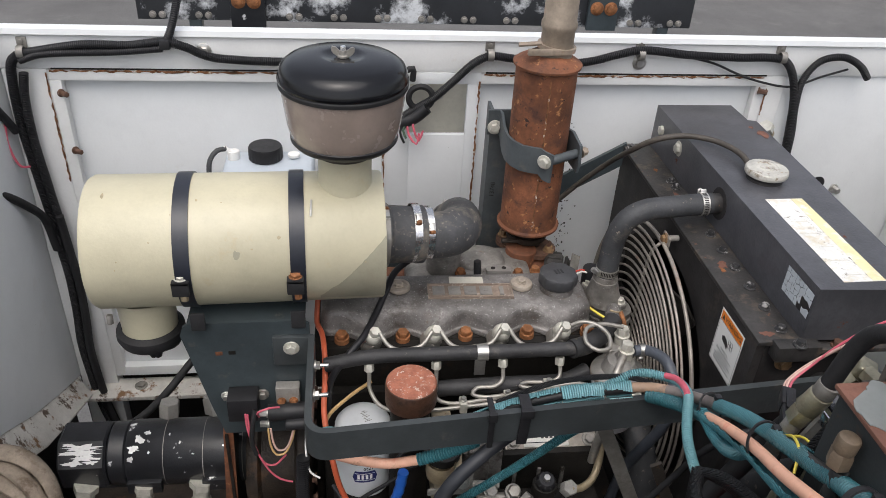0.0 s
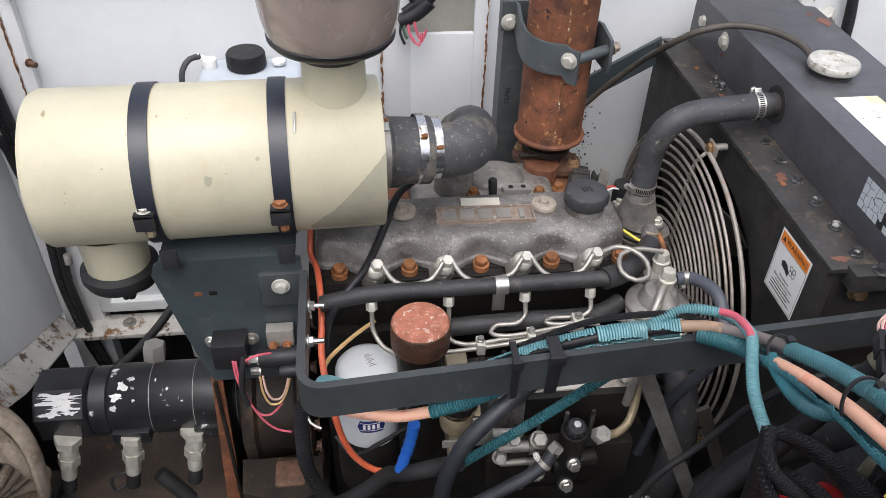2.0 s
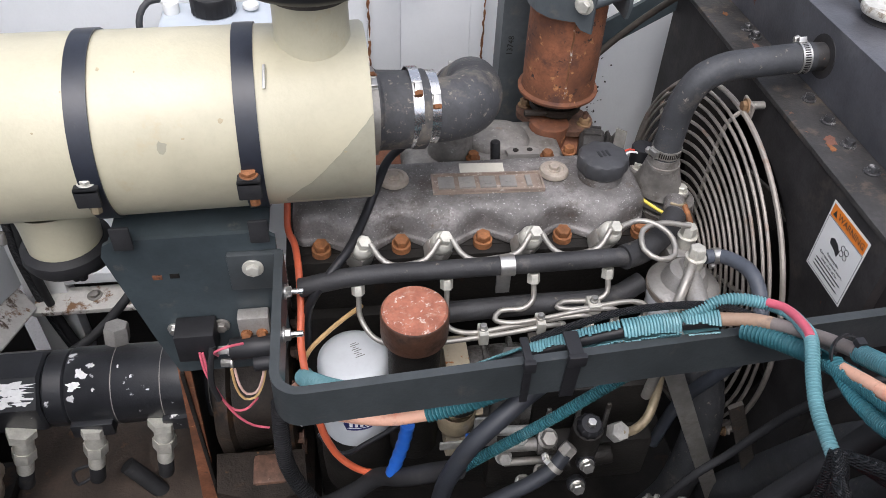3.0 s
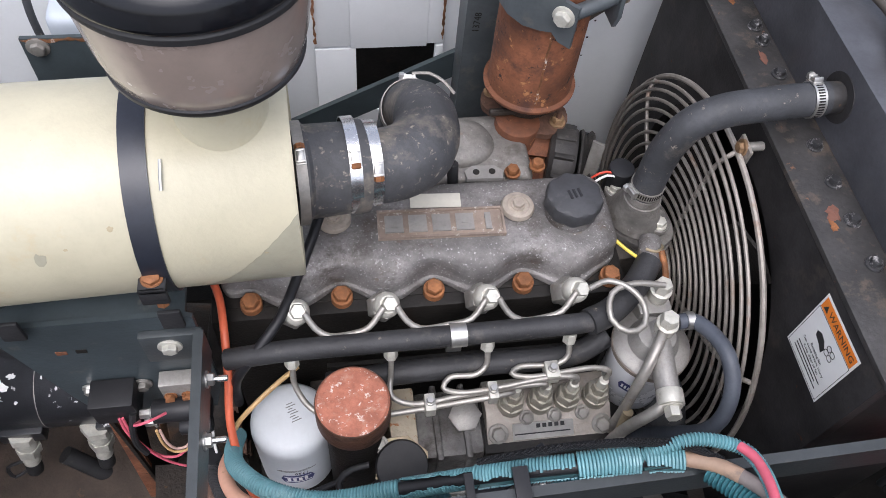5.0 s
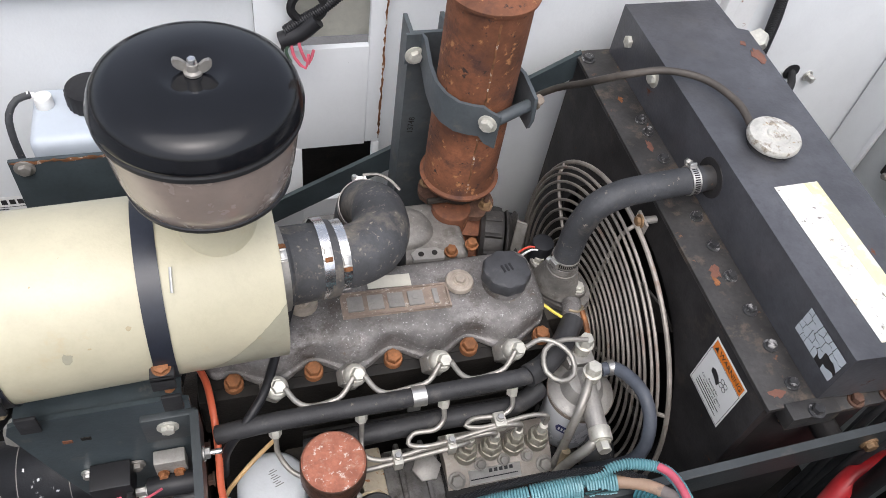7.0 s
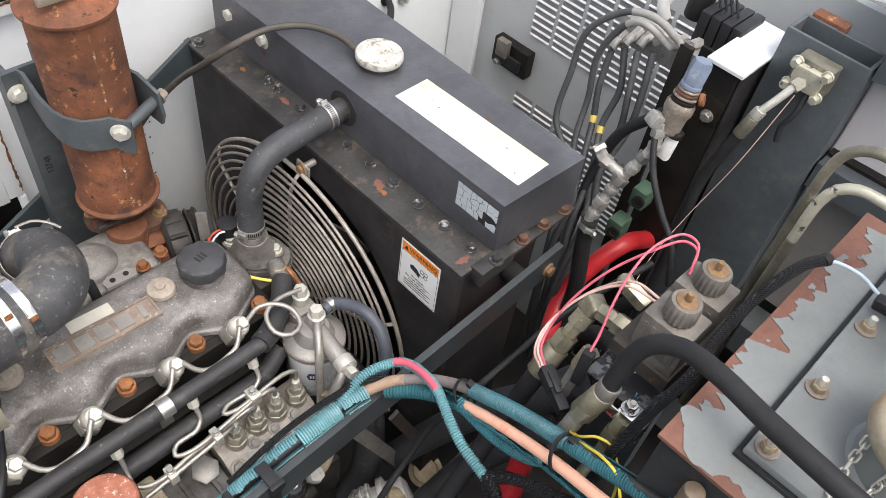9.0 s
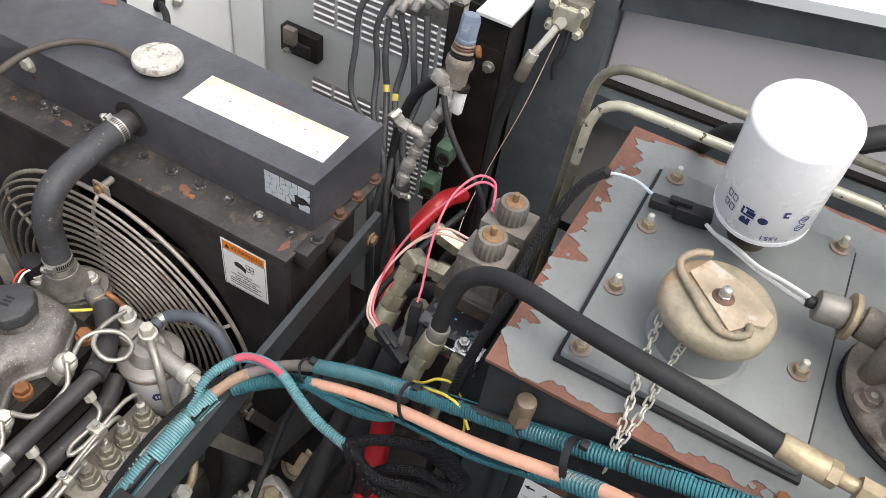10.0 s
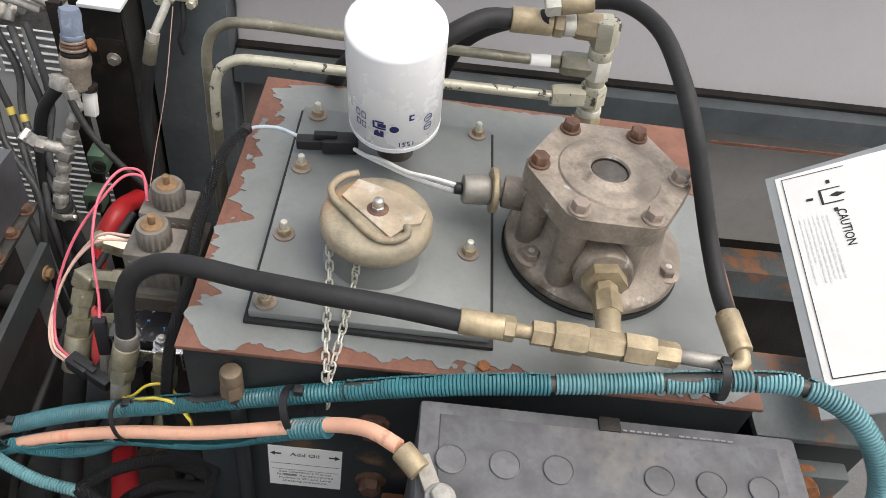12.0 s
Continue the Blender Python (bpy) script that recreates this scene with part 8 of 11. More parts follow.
def manifold():
    v = thing("valve_stack", (0.80, -0.35, 1.45), "dull grey valve and fitting stack with a faded blue knob", "valve")
    A, Bq = Vector((0.838, -0.362, 1.775)), Vector((0.742, -0.330, 1.50))
    d = (Bq - A).normalized()
    K = Vector((0.838, -0.361, 1.775))
    e = Vector((-0.20, 0.02, -1)).normalized()
    part("knob", b_hex(K + e * 0.036, -e, 0.0145, 0.036, 10, 0.5), M_BLUECAP, v, "faded blue six-sided knob")
    part("knob_rim", b_cyl(K + e * 0.034, K + e * 0.040, 0.0150, 24, 0.001), M_BLUECAP, v)
    for k in range(3):
        part("spring_ring", b_cyl(K + e * (0.041 + k * 0.005), K + e * (0.0445 + k * 0.005), 0.0155 + 0.001 * k, 24, 0.0008), M_PLATE if k != 1 else M_RUSTDARK, v)
    part("neck", b_cyl(K + e * 0.056, K + e * 0.064, 0.0172, 24), M_IRONGAP, v)
    part("body", b_lathe([(0, 0), (0.0185, 0), (0.0205, 0.004), (0.0205, 0.014), (0.0175, 0.022), (0.0170, 0.046), (0.013, 0.050), (0, 0.050)], K + e * 0.062, e, 28), M_HOUSING, v, "pale grimy valve body")
    part("tag", b_box((-0.0085, -0.0065, 0), (0.0085, 0.0065, 0.040), 0.003, 2, aim(K + e * 0.112 + Vector((0.004, -0.012, 0)), e)), M_LABELW, v, "blank white tag")
    part("tag_band", b_cyl(K + e * 0.105 + Vector((0.004, -0.012, 0)), K + e * 0.115 + Vector((0.004, -0.012, 0)), 0.0115, 20), M_IRONGAP, v)
    part("red_washer", b_cyl(K + e * 0.052 + Vector((0.006, -0.018, 0)), K + e * 0.052 + Vector((0.008, -0.024, 0.002)), 0.009, 16), M_RUSTBOLT, v)
    part("elbow_block", b_box((-0.011, -0.010, 0.0), (0.011, 0.010, 0.020), 0.004, 2, aim(K + e * 0.084 + Vector((-0.016, 0.014, 0)), (-0.4, 0.2, -1))), M_DUSTFIT, v)
    line_pts = [Vector(q) for q in ((0.806, -0.352, 1.682), (0.798, -0.358, 1.650), (0.785, -0.349, 1.614), (0.772, -0.338, 1.580), (0.757, -0.331, 1.543), (0.745, -0.328, 1.515), (0.742, -0.327, 1.500))]
    part("pipe_run", b_tube(line_pts, 0.0078, 14), M_DUSTFIT, v, "grey dusty pipe run")
    for k, (u, r, hh) in enumerate(((0.3, 0.0112, 0.012), (0.9, 0.0098, 0.010), (1.5, 0.0110, 0.012), (2.05, 0.0100, 0.014), (2.75, 0.0120, 0.014), (3.3, 0.0105, 0.010), (3.9, 0.0122, 0.016), (4.6, 0.0105, 0.012))):
        i = int(u)
        q, g = line_pts[i].lerp(line_pts[i + 1], u - i), (line_pts[i + 1] - line_pts[i]).normalized()
        part("fitting", b_hex(q, g, r, hh, 17 * k, 0) if k % 2 == 0 else b_cyl(q, q + g * hh, r, 18, 0.0015), (M_DUSTFIT, M_CASTL, M_FITGREY)[k % 3], v)
    part("side_tee", b_cyl((0.776, -0.341, 1.590), (0.770, -0.307, 1.599), 0.0088, 16, 0.001), M_DUSTFIT, v)
    part("side_fitting", b_hex((0.771, -0.316, 1.597), (-0.1, 0.95, 0.25), 0.0115, 0.012, 20, 0), M_CASTL, v)
    part("side_fitting", b_hex((0.770, -0.305, 1.600), (0.0, 0.8, 0.6), 0.0098, 0.014, 5, 0), M_DUSTFIT, v)
    hose_clamp(v, Vector((0.770, -0.291, 1.612)), (0, 0.75, 0.65), 0.0105, 0.008, 60, M_STEEL)
    part("bleed_hose", b_tube([(0.800, -0.352, 1.668), (0.790, -0.360, 1.655), (0.775, -0.381, 1.625), (0.760, -0.418, 1.590), (0.750, -0.454, 1.560), (0.74, -0.48, 1.50)], 0.0048, 12), M_RUBBER, v, "thin black hose")
    hose_clamp(v, Bq + Vector((-0.002, 0, 0.0)), d, 0.0135, 0.009, 30, M_STEEL)
    solo("drop_hose", b_tube([Bq + Vector((0, 0, 0.01)), (0.740, -0.334, 1.46), (0.742, -0.345, 1.38), (0.74, -0.35, 1.2), (0.73, -0.35, 0.9)], 0.0130, 18), M_RUBBER, "black hose clamped under the valve stack", "hose")
    for p in ((0.80, -0.352, 1.478), (0.825, -0.36, 1.535)):
        g = thing("pressure_switch", p, "green plastic pressure switch with a round socket", "switch", "green switches")
        part("body", b_box((p[0] - 0.016, p[1] - 0.013, p[2] - 0.018), (p[0] + 0.016, p[1] + 0.013, p[2] + 0.018), 0.005), M_GREENPLATE, g)
        part("socket", b_lathe([(0, 0), (0.010, 0), (0.010, 0.003), (0.007, 0.004), (0.0065, 0.002), (0, 0.002)], (p[0] - 0.016, p[1] - 0.004, p[2]), (-1, -0.2, 0.1), 20), M_IRONGAP, g)
    m = thing("air_manifold", (0.96, -0.25, 1.62), "dull grey pneumatic manifold with many small fittings", "manifold")
    part("body", b_box((0.955, -0.335, 1.655), (0.985, -0.165, 1.70), 0.004), M_DUSTFIT, m)
    ports = [(-0.185, 1.672), (-0.205, 1.69), (-0.228, 1.70), (-0.252, 1.706), (-0.276, 1.712), (-0.30, 1.72)]
    for k, (yy, z) in enumerate(ports):
        part("port_nut", b_hex((0.957, yy, z), (-1, 0.1, 0.1 if k > 2 else -0.6), 0.0085, 0.022, 13 * k, 0), M_CASTL, m)
        part("port_collar", b_cyl((0.940, yy + 0.002, z - 0.004), (0.925, yy + 0.003, z - (0.016 if k < 3 else 0.0)), 0.0072, 16), M_DUSTFIT, m)
    vb = thing("solenoid_bank", (1.02, -0.28, 1.65), "dark grey bank of pneumatic solenoids", "valve bank")
    part("base", b_box((0.985, -0.344, 1.672), (1.06, -0.272, 1.694), 0.003), M_FITGREY, vb)
    for k in range(4):
        yy = -0.281 - k * 0.018
        part("coil", b_box((0.985, yy - 0.0082, 1.694), (1.055, yy + 0.0082, 1.750), 0.003), M_BLACKPLASTIC, vb, "dark grey coil")
    br = thing("breather", (1.05, -0.245, 1.70), "black cylindrical breather with a pale tan top", "breather")
    part("body", b_cyl((1.045, -0.243, 1.700), (1.050, -0.243, 1.775), 0.0195, 28, 0.003), M_RUBBER, br)
    part("top", b_cyl((1.050, -0.243, 1.7755), (1.0503, -0.243, 1.780), 0.0175, 28, 0.001), M_WASHER, br, "pale tan top disc")
    part("fitting", b_tube([(1.020, -0.205, 1.69), (1.012, -0.200, 1.715), (1.018, -0.210, 1.740), (1.030, -0.222, 1.752)], 0.0100, 16), M_LABELW, br, "white plastic elbow")
    for k in range(4):
        q = 0.010 * k
        solo("loose_lead", b_tube([(1.010, -0.290 - q, 1.752), (1.012, -0.272 - q, 1.778), (1.016, -0.252, 1.800), (1.020, -0.238 + q * 0.5, 1.828 - q * 0.4), (1.012, -0.215 + q * 0.6, 1.836 - q), (1.002, -0.205 + q * 0.5, 1.815 - q * 0.6), (1.006, -0.225, 1.792), (1.016, -0.246, 1.795)], 0.0022, 8, 0.005), M_RUBBER, "thin black lead looped over the valve bank", "wire", "valve bank leads")
    g = "grey air hoses"
    runs = [
        [(0.922, -0.300, 1.72), (0.915, -0.250, 1.745), (0.905, -0.195, 1.735), (0.89, -0.155, 1.685), (0.875, -0.145, 1.61), (0.86, -0.16, 1.54), (0.83, -0.205, 1.50), (0.79, -0.24, 1.47), (0.76, -0.27, 1.40), (0.75, -0.29, 1.1)],
        [(0.922, -0.276, 1.712), (0.912, -0.235, 1.735), (0.90, -0.20, 1.72), (0.89, -0.182, 1.66), (0.88, -0.185, 1.58), (0.85, -0.215, 1.52), (0.80, -0.26, 1.47), (0.765, -0.28, 1.38), (0.755, -0.30, 1.1)],
        [(0.922, -0.185, 1.655), (0.905, -0.200, 1.60), (0.885, -0.215, 1.55), (0.85, -0.235, 1.50), (0.80, -0.27, 1.45), (0.77, -0.29, 1.36), (0.76, -0.30, 1.1)],
        [(0.922, -0.205, 1.672), (0.905, -0.222, 1.61), (0.885, -0.235, 1.55), (0.84, -0.258, 1.50), (0.79, -0.285, 1.44), (0.765, -0.30, 1.35), (0.75, -0.31, 1.1)],
        [(0.922, -0.228, 1.680), (0.905, -0.25, 1.62), (0.885, -0.255, 1.56), (0.84, -0.275, 1.50), (0.79, -0.295, 1.44), (0.76, -0.31, 1.35), (0.745, -0.315, 1.1)],
        [(0.922, -0.252, 1.690), (0.905, -0.27, 1.63), (0.885, -0.27, 1.57), (0.84, -0.285, 1.51), (0.79, -0.305, 1.44), (0.755, -0.315, 1.35), (0.74, -0.32, 1.1)],
    ]
    jit = random.Random(17)
    for k, r in enumerate(runs):
        r = [r[0]] + [(x + jit.uniform(-0.007, 0.007), y + jit.uniform(-0.008, 0.008), z) for x, y, z in r[1:]]
        t = thing("air_hose", r[-1], "thin dark grey air hose drooping from the manifold", "hose", g)
        part("hose", b_tube(r, 0.0056 if k > 1 else 0.0052, 12), M_AIRHOSE, t)
        if k < 2:
            part("faded_stretch", b_sweep(curve_points(r, 0.006)[:17 - 4 * k], 0.0059, 12), M_PALEHOSE, t, "dusty sun-bleached stretch")
        if k in (2, 3, 4):
            part("tape", b_sweep(curve_points(r, 0.006)[9 + 4 * k:12 + 4 * k], 0.0063, 12), M_YELTAPE, t, "yellow tape mark")
    solo("thick_air_hose", b_tube([(0.87, -0.345, 1.675), (0.855, -0.315, 1.64), (0.85, -0.28, 1.59), (0.84, -0.265, 1.52), (0.80, -0.275, 1.42), (0.77, -0.29, 1.1)], 0.0090, 16), M_RUBBER, "black rubber hose beside the thin air hoses", "hose")
    l = thing("door_latch", (1.2, 0.2, 1.25), "black rusted door latch plate on the end wall", "latch")
    part("plate", b_box((1.178, 0.135, 1.285), (1.2045, 0.235, 1.350), 0.004), M_IRONGAP, l)
    part("recess", b_box((1.170, 0.150, 1.298), (1.179, 0.222, 1.325), 0.003), M_BLACKPLASTIC, l)
    part("keeper", b_box((1.160, 0.185, 1.320), (1.178, 0.215, 1.360), 0.003), M_COIL, l, "rusty keeper")
    bolt(l, (1.172, 0.20, 1.338), (-1, 0, 0), 0.010, 0.008, M_FITGREY, 1.5)
    bolt(l, (1.172, 0.21, 1.300), (-1, 0, 0), 0.007, 0.010, M_FITGREY, 1.5)
    f = thing("drain_fitting", (0.745, 0.247, 1.56), "tarnished brass elbow behind the radiator", "fitting")
    part("elbow", b_tube([(0.735, 0.245, 1.63), (0.745, 0.25, 1.618), (0.748, 0.262, 1.60), (0.748, 0.266, 1.56), (0.748, 0.27, 1.2)], 0.011, 14), M_BRASS, f)
    part("nut", b_hex((0.728, 0.243, 1.636), (0.6, 0.2, -0.7), 0.016, 0.016), M_PALE, f)


manifold()


def battery_area():
    b = thing("battery", (0.215, -1.0, 1.55), "dusty black vehicle battery with six round vent caps", "battery")
    X0, X1, Y0, Y1, ZT = 0.125, 0.306, -1.165, -0.846, 1.788
    part("case", b_box((X0, Y0, 1.58), (X1, Y1, ZT - 0.012), 0.006), M_BATTERY, b)
    part("lid", b_box((X0 - 0.001, Y0 - 0.001, ZT - 0.014), (X1 + 0.001, Y1 + 0.001, ZT), 0.004), M_BATTERY, b)
    part("vent_bar", b_box((X0 + 0.03, Y0 + 0.018, ZT), (X1 - 0.012, Y1 - 0.016, ZT + 0.0015), 0.0007), M_BATTERY, b)
    for y in (-0.872, -0.915, -0.958, -1.040, -1.083, -1.126):
        part("vent_cap", b_lathe([(0.0125, 0), (0.0125, 0.0016), (0.0118, 0.002), (0.0113, 0.0012), (0, 0.0014)], (0.2535, y, ZT + 0.0014), (0, 0, 1), 30), M_BATTERY, b, "round vent cap")
    # Black block painted in for the shaded hollow of the notch.
    part("handle_notch", b_box((X1 - 0.012, -1.014, ZT - 0.003), (X1 + 0.0018, -0.995, ZT + 0.0022), 0.002), M_IRONGAP, b, "dark handle notch")
    rnd = random.Random(3)
    part("moulded_print", b_bars([(-0.045 + k * 0.006, -0.041 + k * 0.006 + rnd.uniform(-0.001, 0.001), -0.0008, 0.0008) for k in range(16) if k != 7], plane_at((0.296, -1.06, ZT + 0.0018), (0, -1, 0), (1, 0, 0)), 0.0003), M_LABELGREY, b, "worn moulded print")
    part("terminal", b_cyl((0.205, -0.872, ZT), (0.205, -0.872, ZT + 0.014), 0.009, 18), M_FITGREY, b)
    s = thing("battery_terminal_clamp", (0.22, -0.86, 1.785), "tarnished battery clamp with a bolt", "clamp")
    part("lug", b_box((-0.012, -0.007, -0.003), (0.030, 0.007, 0.003), 0.002, 2, Matrix.Translation((0.236, -0.852, 1.800)) @ Matrix.Rotation(radians(205), 4, "Z") @ Matrix.Rotation(radians(10), 4, "Y")), M_FITGREY, s)
    part("barrel", b_cyl((0.250, -0.832, 1.803), (0.234, -0.848, 1.801), 0.0095, 18), M_BRASS, s)
    bolt(s, (0.214, -0.864, 1.802), (0, 0, 1), 0.0085, 0.007, M_DUSTFIT, 1.4)
    solo("battery_tray", b_box((0.10, -1.2, 1.555), (0.325, -0.825, 1.579), 0.003), M_RUST, "rusty steel battery tray", "tray")
    bolt_t = thing("tray_bracket", (0.34, -1.2, 1.2), "rusty grey steel angle with a large bolt", "bracket")
    part("angle", b_box((0.30, -1.24, 1.20), (0.318, -1.169, 1.74), 0.003), M_RUSTGREY, bolt_t)
    bolt(bolt_t, (0.300, -1.195, 1.725), (-1, -0.2, 0.4), 0.015, 0.016, M_RUSTBOLT, 1.5)
    part("post", b_box((0.12, -1.2, 0.56), (0.30, -0.84, 1.554), 0.005), M_TANKDARK, bolt_t)
    pl = thing("rusty_shelf", (0.45, -1.25, 1.3), "grey shelf plate with heavy rust", "shelf")
    part("plate", b_box((0.325, -1.30, 1.752), (0.420, -1.150, 1.760), 0.002), M_RUSTGREY, pl)
    part("leg", b_box((0.35, -1.29, 0.7), (0.39, -1.17, 1.751), 0.003), M_TANKDARK, pl)
    bolt(pl, (0.385, -1.185, 1.761), (0, 0, 1), 0.008, 0.006, M_RUSTBOLT, 1.4)
    # loose caution plate
    sgn = thing("caution_plate", (0.47, -1.25, 1.774), "grey plate with a white printed caution label", "sign")
    TL, TR, BL = Vector((0.662, -1.232, 1.780)), Vector((0.654, -1.323, 1.840)), Vector((0.353, -1.198, 1.800))
    m = plane_at(TL, TR - TL, TL - BL)
    w, h = 0.21, 0.345
    part("plate", b_prism([(0, -h), (w, -h), (w, 0.01), (0.13, 0.01), (0, 0)], 0.002, m, 0.0005), M_SIGN, sgn)
    part("stay", b_box((0.40, -1.33, 1.70), (0.60, -1.32, 1.815), 0.002), M_TANKDARK, sgn)
    lay = m @ Matrix.Translation((0, 0, 0.0022))
    lab = part("label", b_prism([(0.010, -0.312), (w - 0.015, -0.312), (w - 0.015, 0.0), (0.105, -0.001), (0.010, -0.006)], 0.0006, lay), M_LABELW, sgn, "white caution label")
    ink_at = m @ Matrix.Translation((0, 0, 0.0032))
    rects = [(0.0165, 0.082, -0.012, -0.0112), (0.0165, 0.0173, -0.305, -0.012), (0.0165, w - 0.02, -0.305, -0.304)]
    rects = [(a, b, c0 - 0.012 * (k > 2), d0 - 0.012 * (k > 2)) for k, (a, b, c0, d0) in enumerate(rects + [(0.050, 0.072, -0.034, -0.0325), (0.050, 0.072, -0.058, -0.0565), (0.050, 0.0525, -0.058, -0.0325)])]
    rects += [(0.060, 0.064, -0.036, -0.030), (0.036, 0.043, -0.059, -0.055), (0.060, 0.064, -0.085, -0.079)]
    ink = b_bars(rects, ink_at, 0.0003)
    ink = join(ink, b_prism([(0.060, -0.057), (0.067, -0.053), (0.076, -0.057), (0.067, -0.061)], 0.0003, ink_at))
    part("label_lettering", ink, M_LABELINK, lab, "black line pictogram and border")
    rr = random.Random(9)
    rows = []
    for c in range(7):
        yy = -0.085 - rr.uniform(0, 0.004)
        while yy > -0.085 - (0.10 if c != 1 else 0.07):
            ln = rr.uniform(0.004, 0.012)
            rows.append((0.024 + c * 0.0045, 0.0256 + c * 0.0045, yy - ln, yy))
            yy -= ln + 0.003
    part("label_print", b_bars(rows, ink_at, 0.0002), M_LABELFAINT, lab, "faint unreadable print")
    tx = b_text("CAUTION", 0.0130, Matrix.Identity(4), 0.0002)
    tx.transform(ink_at @ Matrix.Translation((0.066, -0.112, 0.0002)) @ Matrix.Rotation(radians(-90), 4, "Z"))
    part("label_heading", tx, M_LABELINK, lab)


battery_area()


# ---- front of the engine ----
def oil_parts():
    c = Vector((-0.0665, -0.178, 0))
    R = 0.0465
    f = thing("oil_filter", (c.x, c.y, 1.06), "pale spin-on oil filter with navy badge and dusty top", "oil filter")
    can = part("can", b_lathe([(0, 1.172), (R - 0.004, 1.172), (R, 1.177), (R, 1.292), (R - 0.001, 1.302), (R - 0.0055, 1.3085), (R - 0.013, 1.3112), (0, 1.312)], c, (0, 0, 1), 64), M_FILTERGREY, f)
    I, at, face = Matrix.Identity(4), c + VZ * 1.226, radians(92)
    hexa = lambda k: [(-0.0205 * k, 0.0), (-0.0165 * k, -0.0125 * k), (0.0165 * k, -0.0125 * k), (0.0205 * k, 0.0), (0.0165 * k, 0.0125 * k), (-0.0165 * k, 0.0125 * k)]
    part("badge", wrap(b_prism(hexa(1.0), 0.0004, I), at, (0, 0, 1), R + 0.0003, face), M_NAVY, can, "navy six-sided badge")
    part("badge_bars", wrap(b_bars([(-0.0165, 0.0165, 0.0072, 0.0080), (-0.0165, 0.0165, -0.0080, -0.0072)] + [(-0.0125 + k * 0.0068, -0.0085 + k * 0.0068, -0.0048, 0.0048) for k in range(4)], I, 0.0004), at, (0, 0, 1), R + 0.0007, face), M_LABELW, can, "white print on the badge")
    part("print_rows", wrap(b_bars([(-0.024, 0.024, 0.0265, 0.0275), (-0.020, 0.016, 0.0295, 0.0305)], I, 0.0004), at, (0, 0, 1), R + 0.0002, face), M_LABELGREY, can)
    part("top_stamp", b_bars([(-0.006 + 0.002 * (k % 2), 0.006 - 0.0025 * (k % 3), -0.013 + k * 0.0032, -0.0118 + k * 0.0032) for k in range(8)], plane_at((c.x + 0.004, c.y + 0.006, 1.3121), (0.94, 0.34, 0), (-0.34, 0.94, 0)), 0.0002), M_LABELGREY, can)
    part("part_number", wrap(b_text("1720", 0.0085, Matrix.Translation((0.006, 0.0185, 0.0)) @ Matrix.Rotation(math.pi, 4, "Z"), 0.0002), at, (0, 0, 1), R + 0.0003, face), M_LABELINK, can)
    solo("black_lead", b_tube([(-0.118, -0.215, 1.200), (-0.098, -0.233, 1.180), (-0.080, -0.238, 1.184), (-0.061, -0.238, 1.199), (-0.038, -0.236, 1.214), (-0.015, -0.234, 1.230), (0.008, -0.236, 1.248)], 0.0034, 10), M_LOOMBLACK, "thin black lead crossing the oil filter", "cable")
    part("mount", b_lathe([(0, 1.06), (0.050, 1.06), (0.052, 1.10), (0.051, 1.150), (0.047, 1.166), (0.044, 1.1725), (0, 1.1725)], c, (0, 0, 1), 40), M_IRONGAP, f, "oily black filter seat")
    c = Vector((0.0065, -0.2095, 0))
    k = thing("breather_filter", (c.x, c.y, 1.16), "breather canister with a rust-red domed cap", "breather")
    part("tube", b_cyl((c.x, c.y, 1.16), (c.x, c.y, 1.385), 0.0315, 32), M_IRONGAP, k, "oily black tube")
    part("cap", b_lathe([(0.036, 1.376), (0.0395, 1.378), (0.0400, 1.382), (0.0400, 1.412), (0.0395, 1.415), (0.038, 1.417), (0.036, 1.418)], c, (0, 0, 1), 56), M_CAPSIDE, k, "dark cap side")
    part("cap_top", b_lathe([(0.0385, 1.4165), (0.036, 1.4195), (0.030, 1.4205), (0, 1.421)], c, (0, 0, 1), 56), M_RUSTCAP, k, "rust-red cap top")
    part("bracket", b_box((-0.045, -0.17, 1.20), (0.05, -0.10, 1.24), 0.004), M_CASTDIRTY, k)


oil_parts()


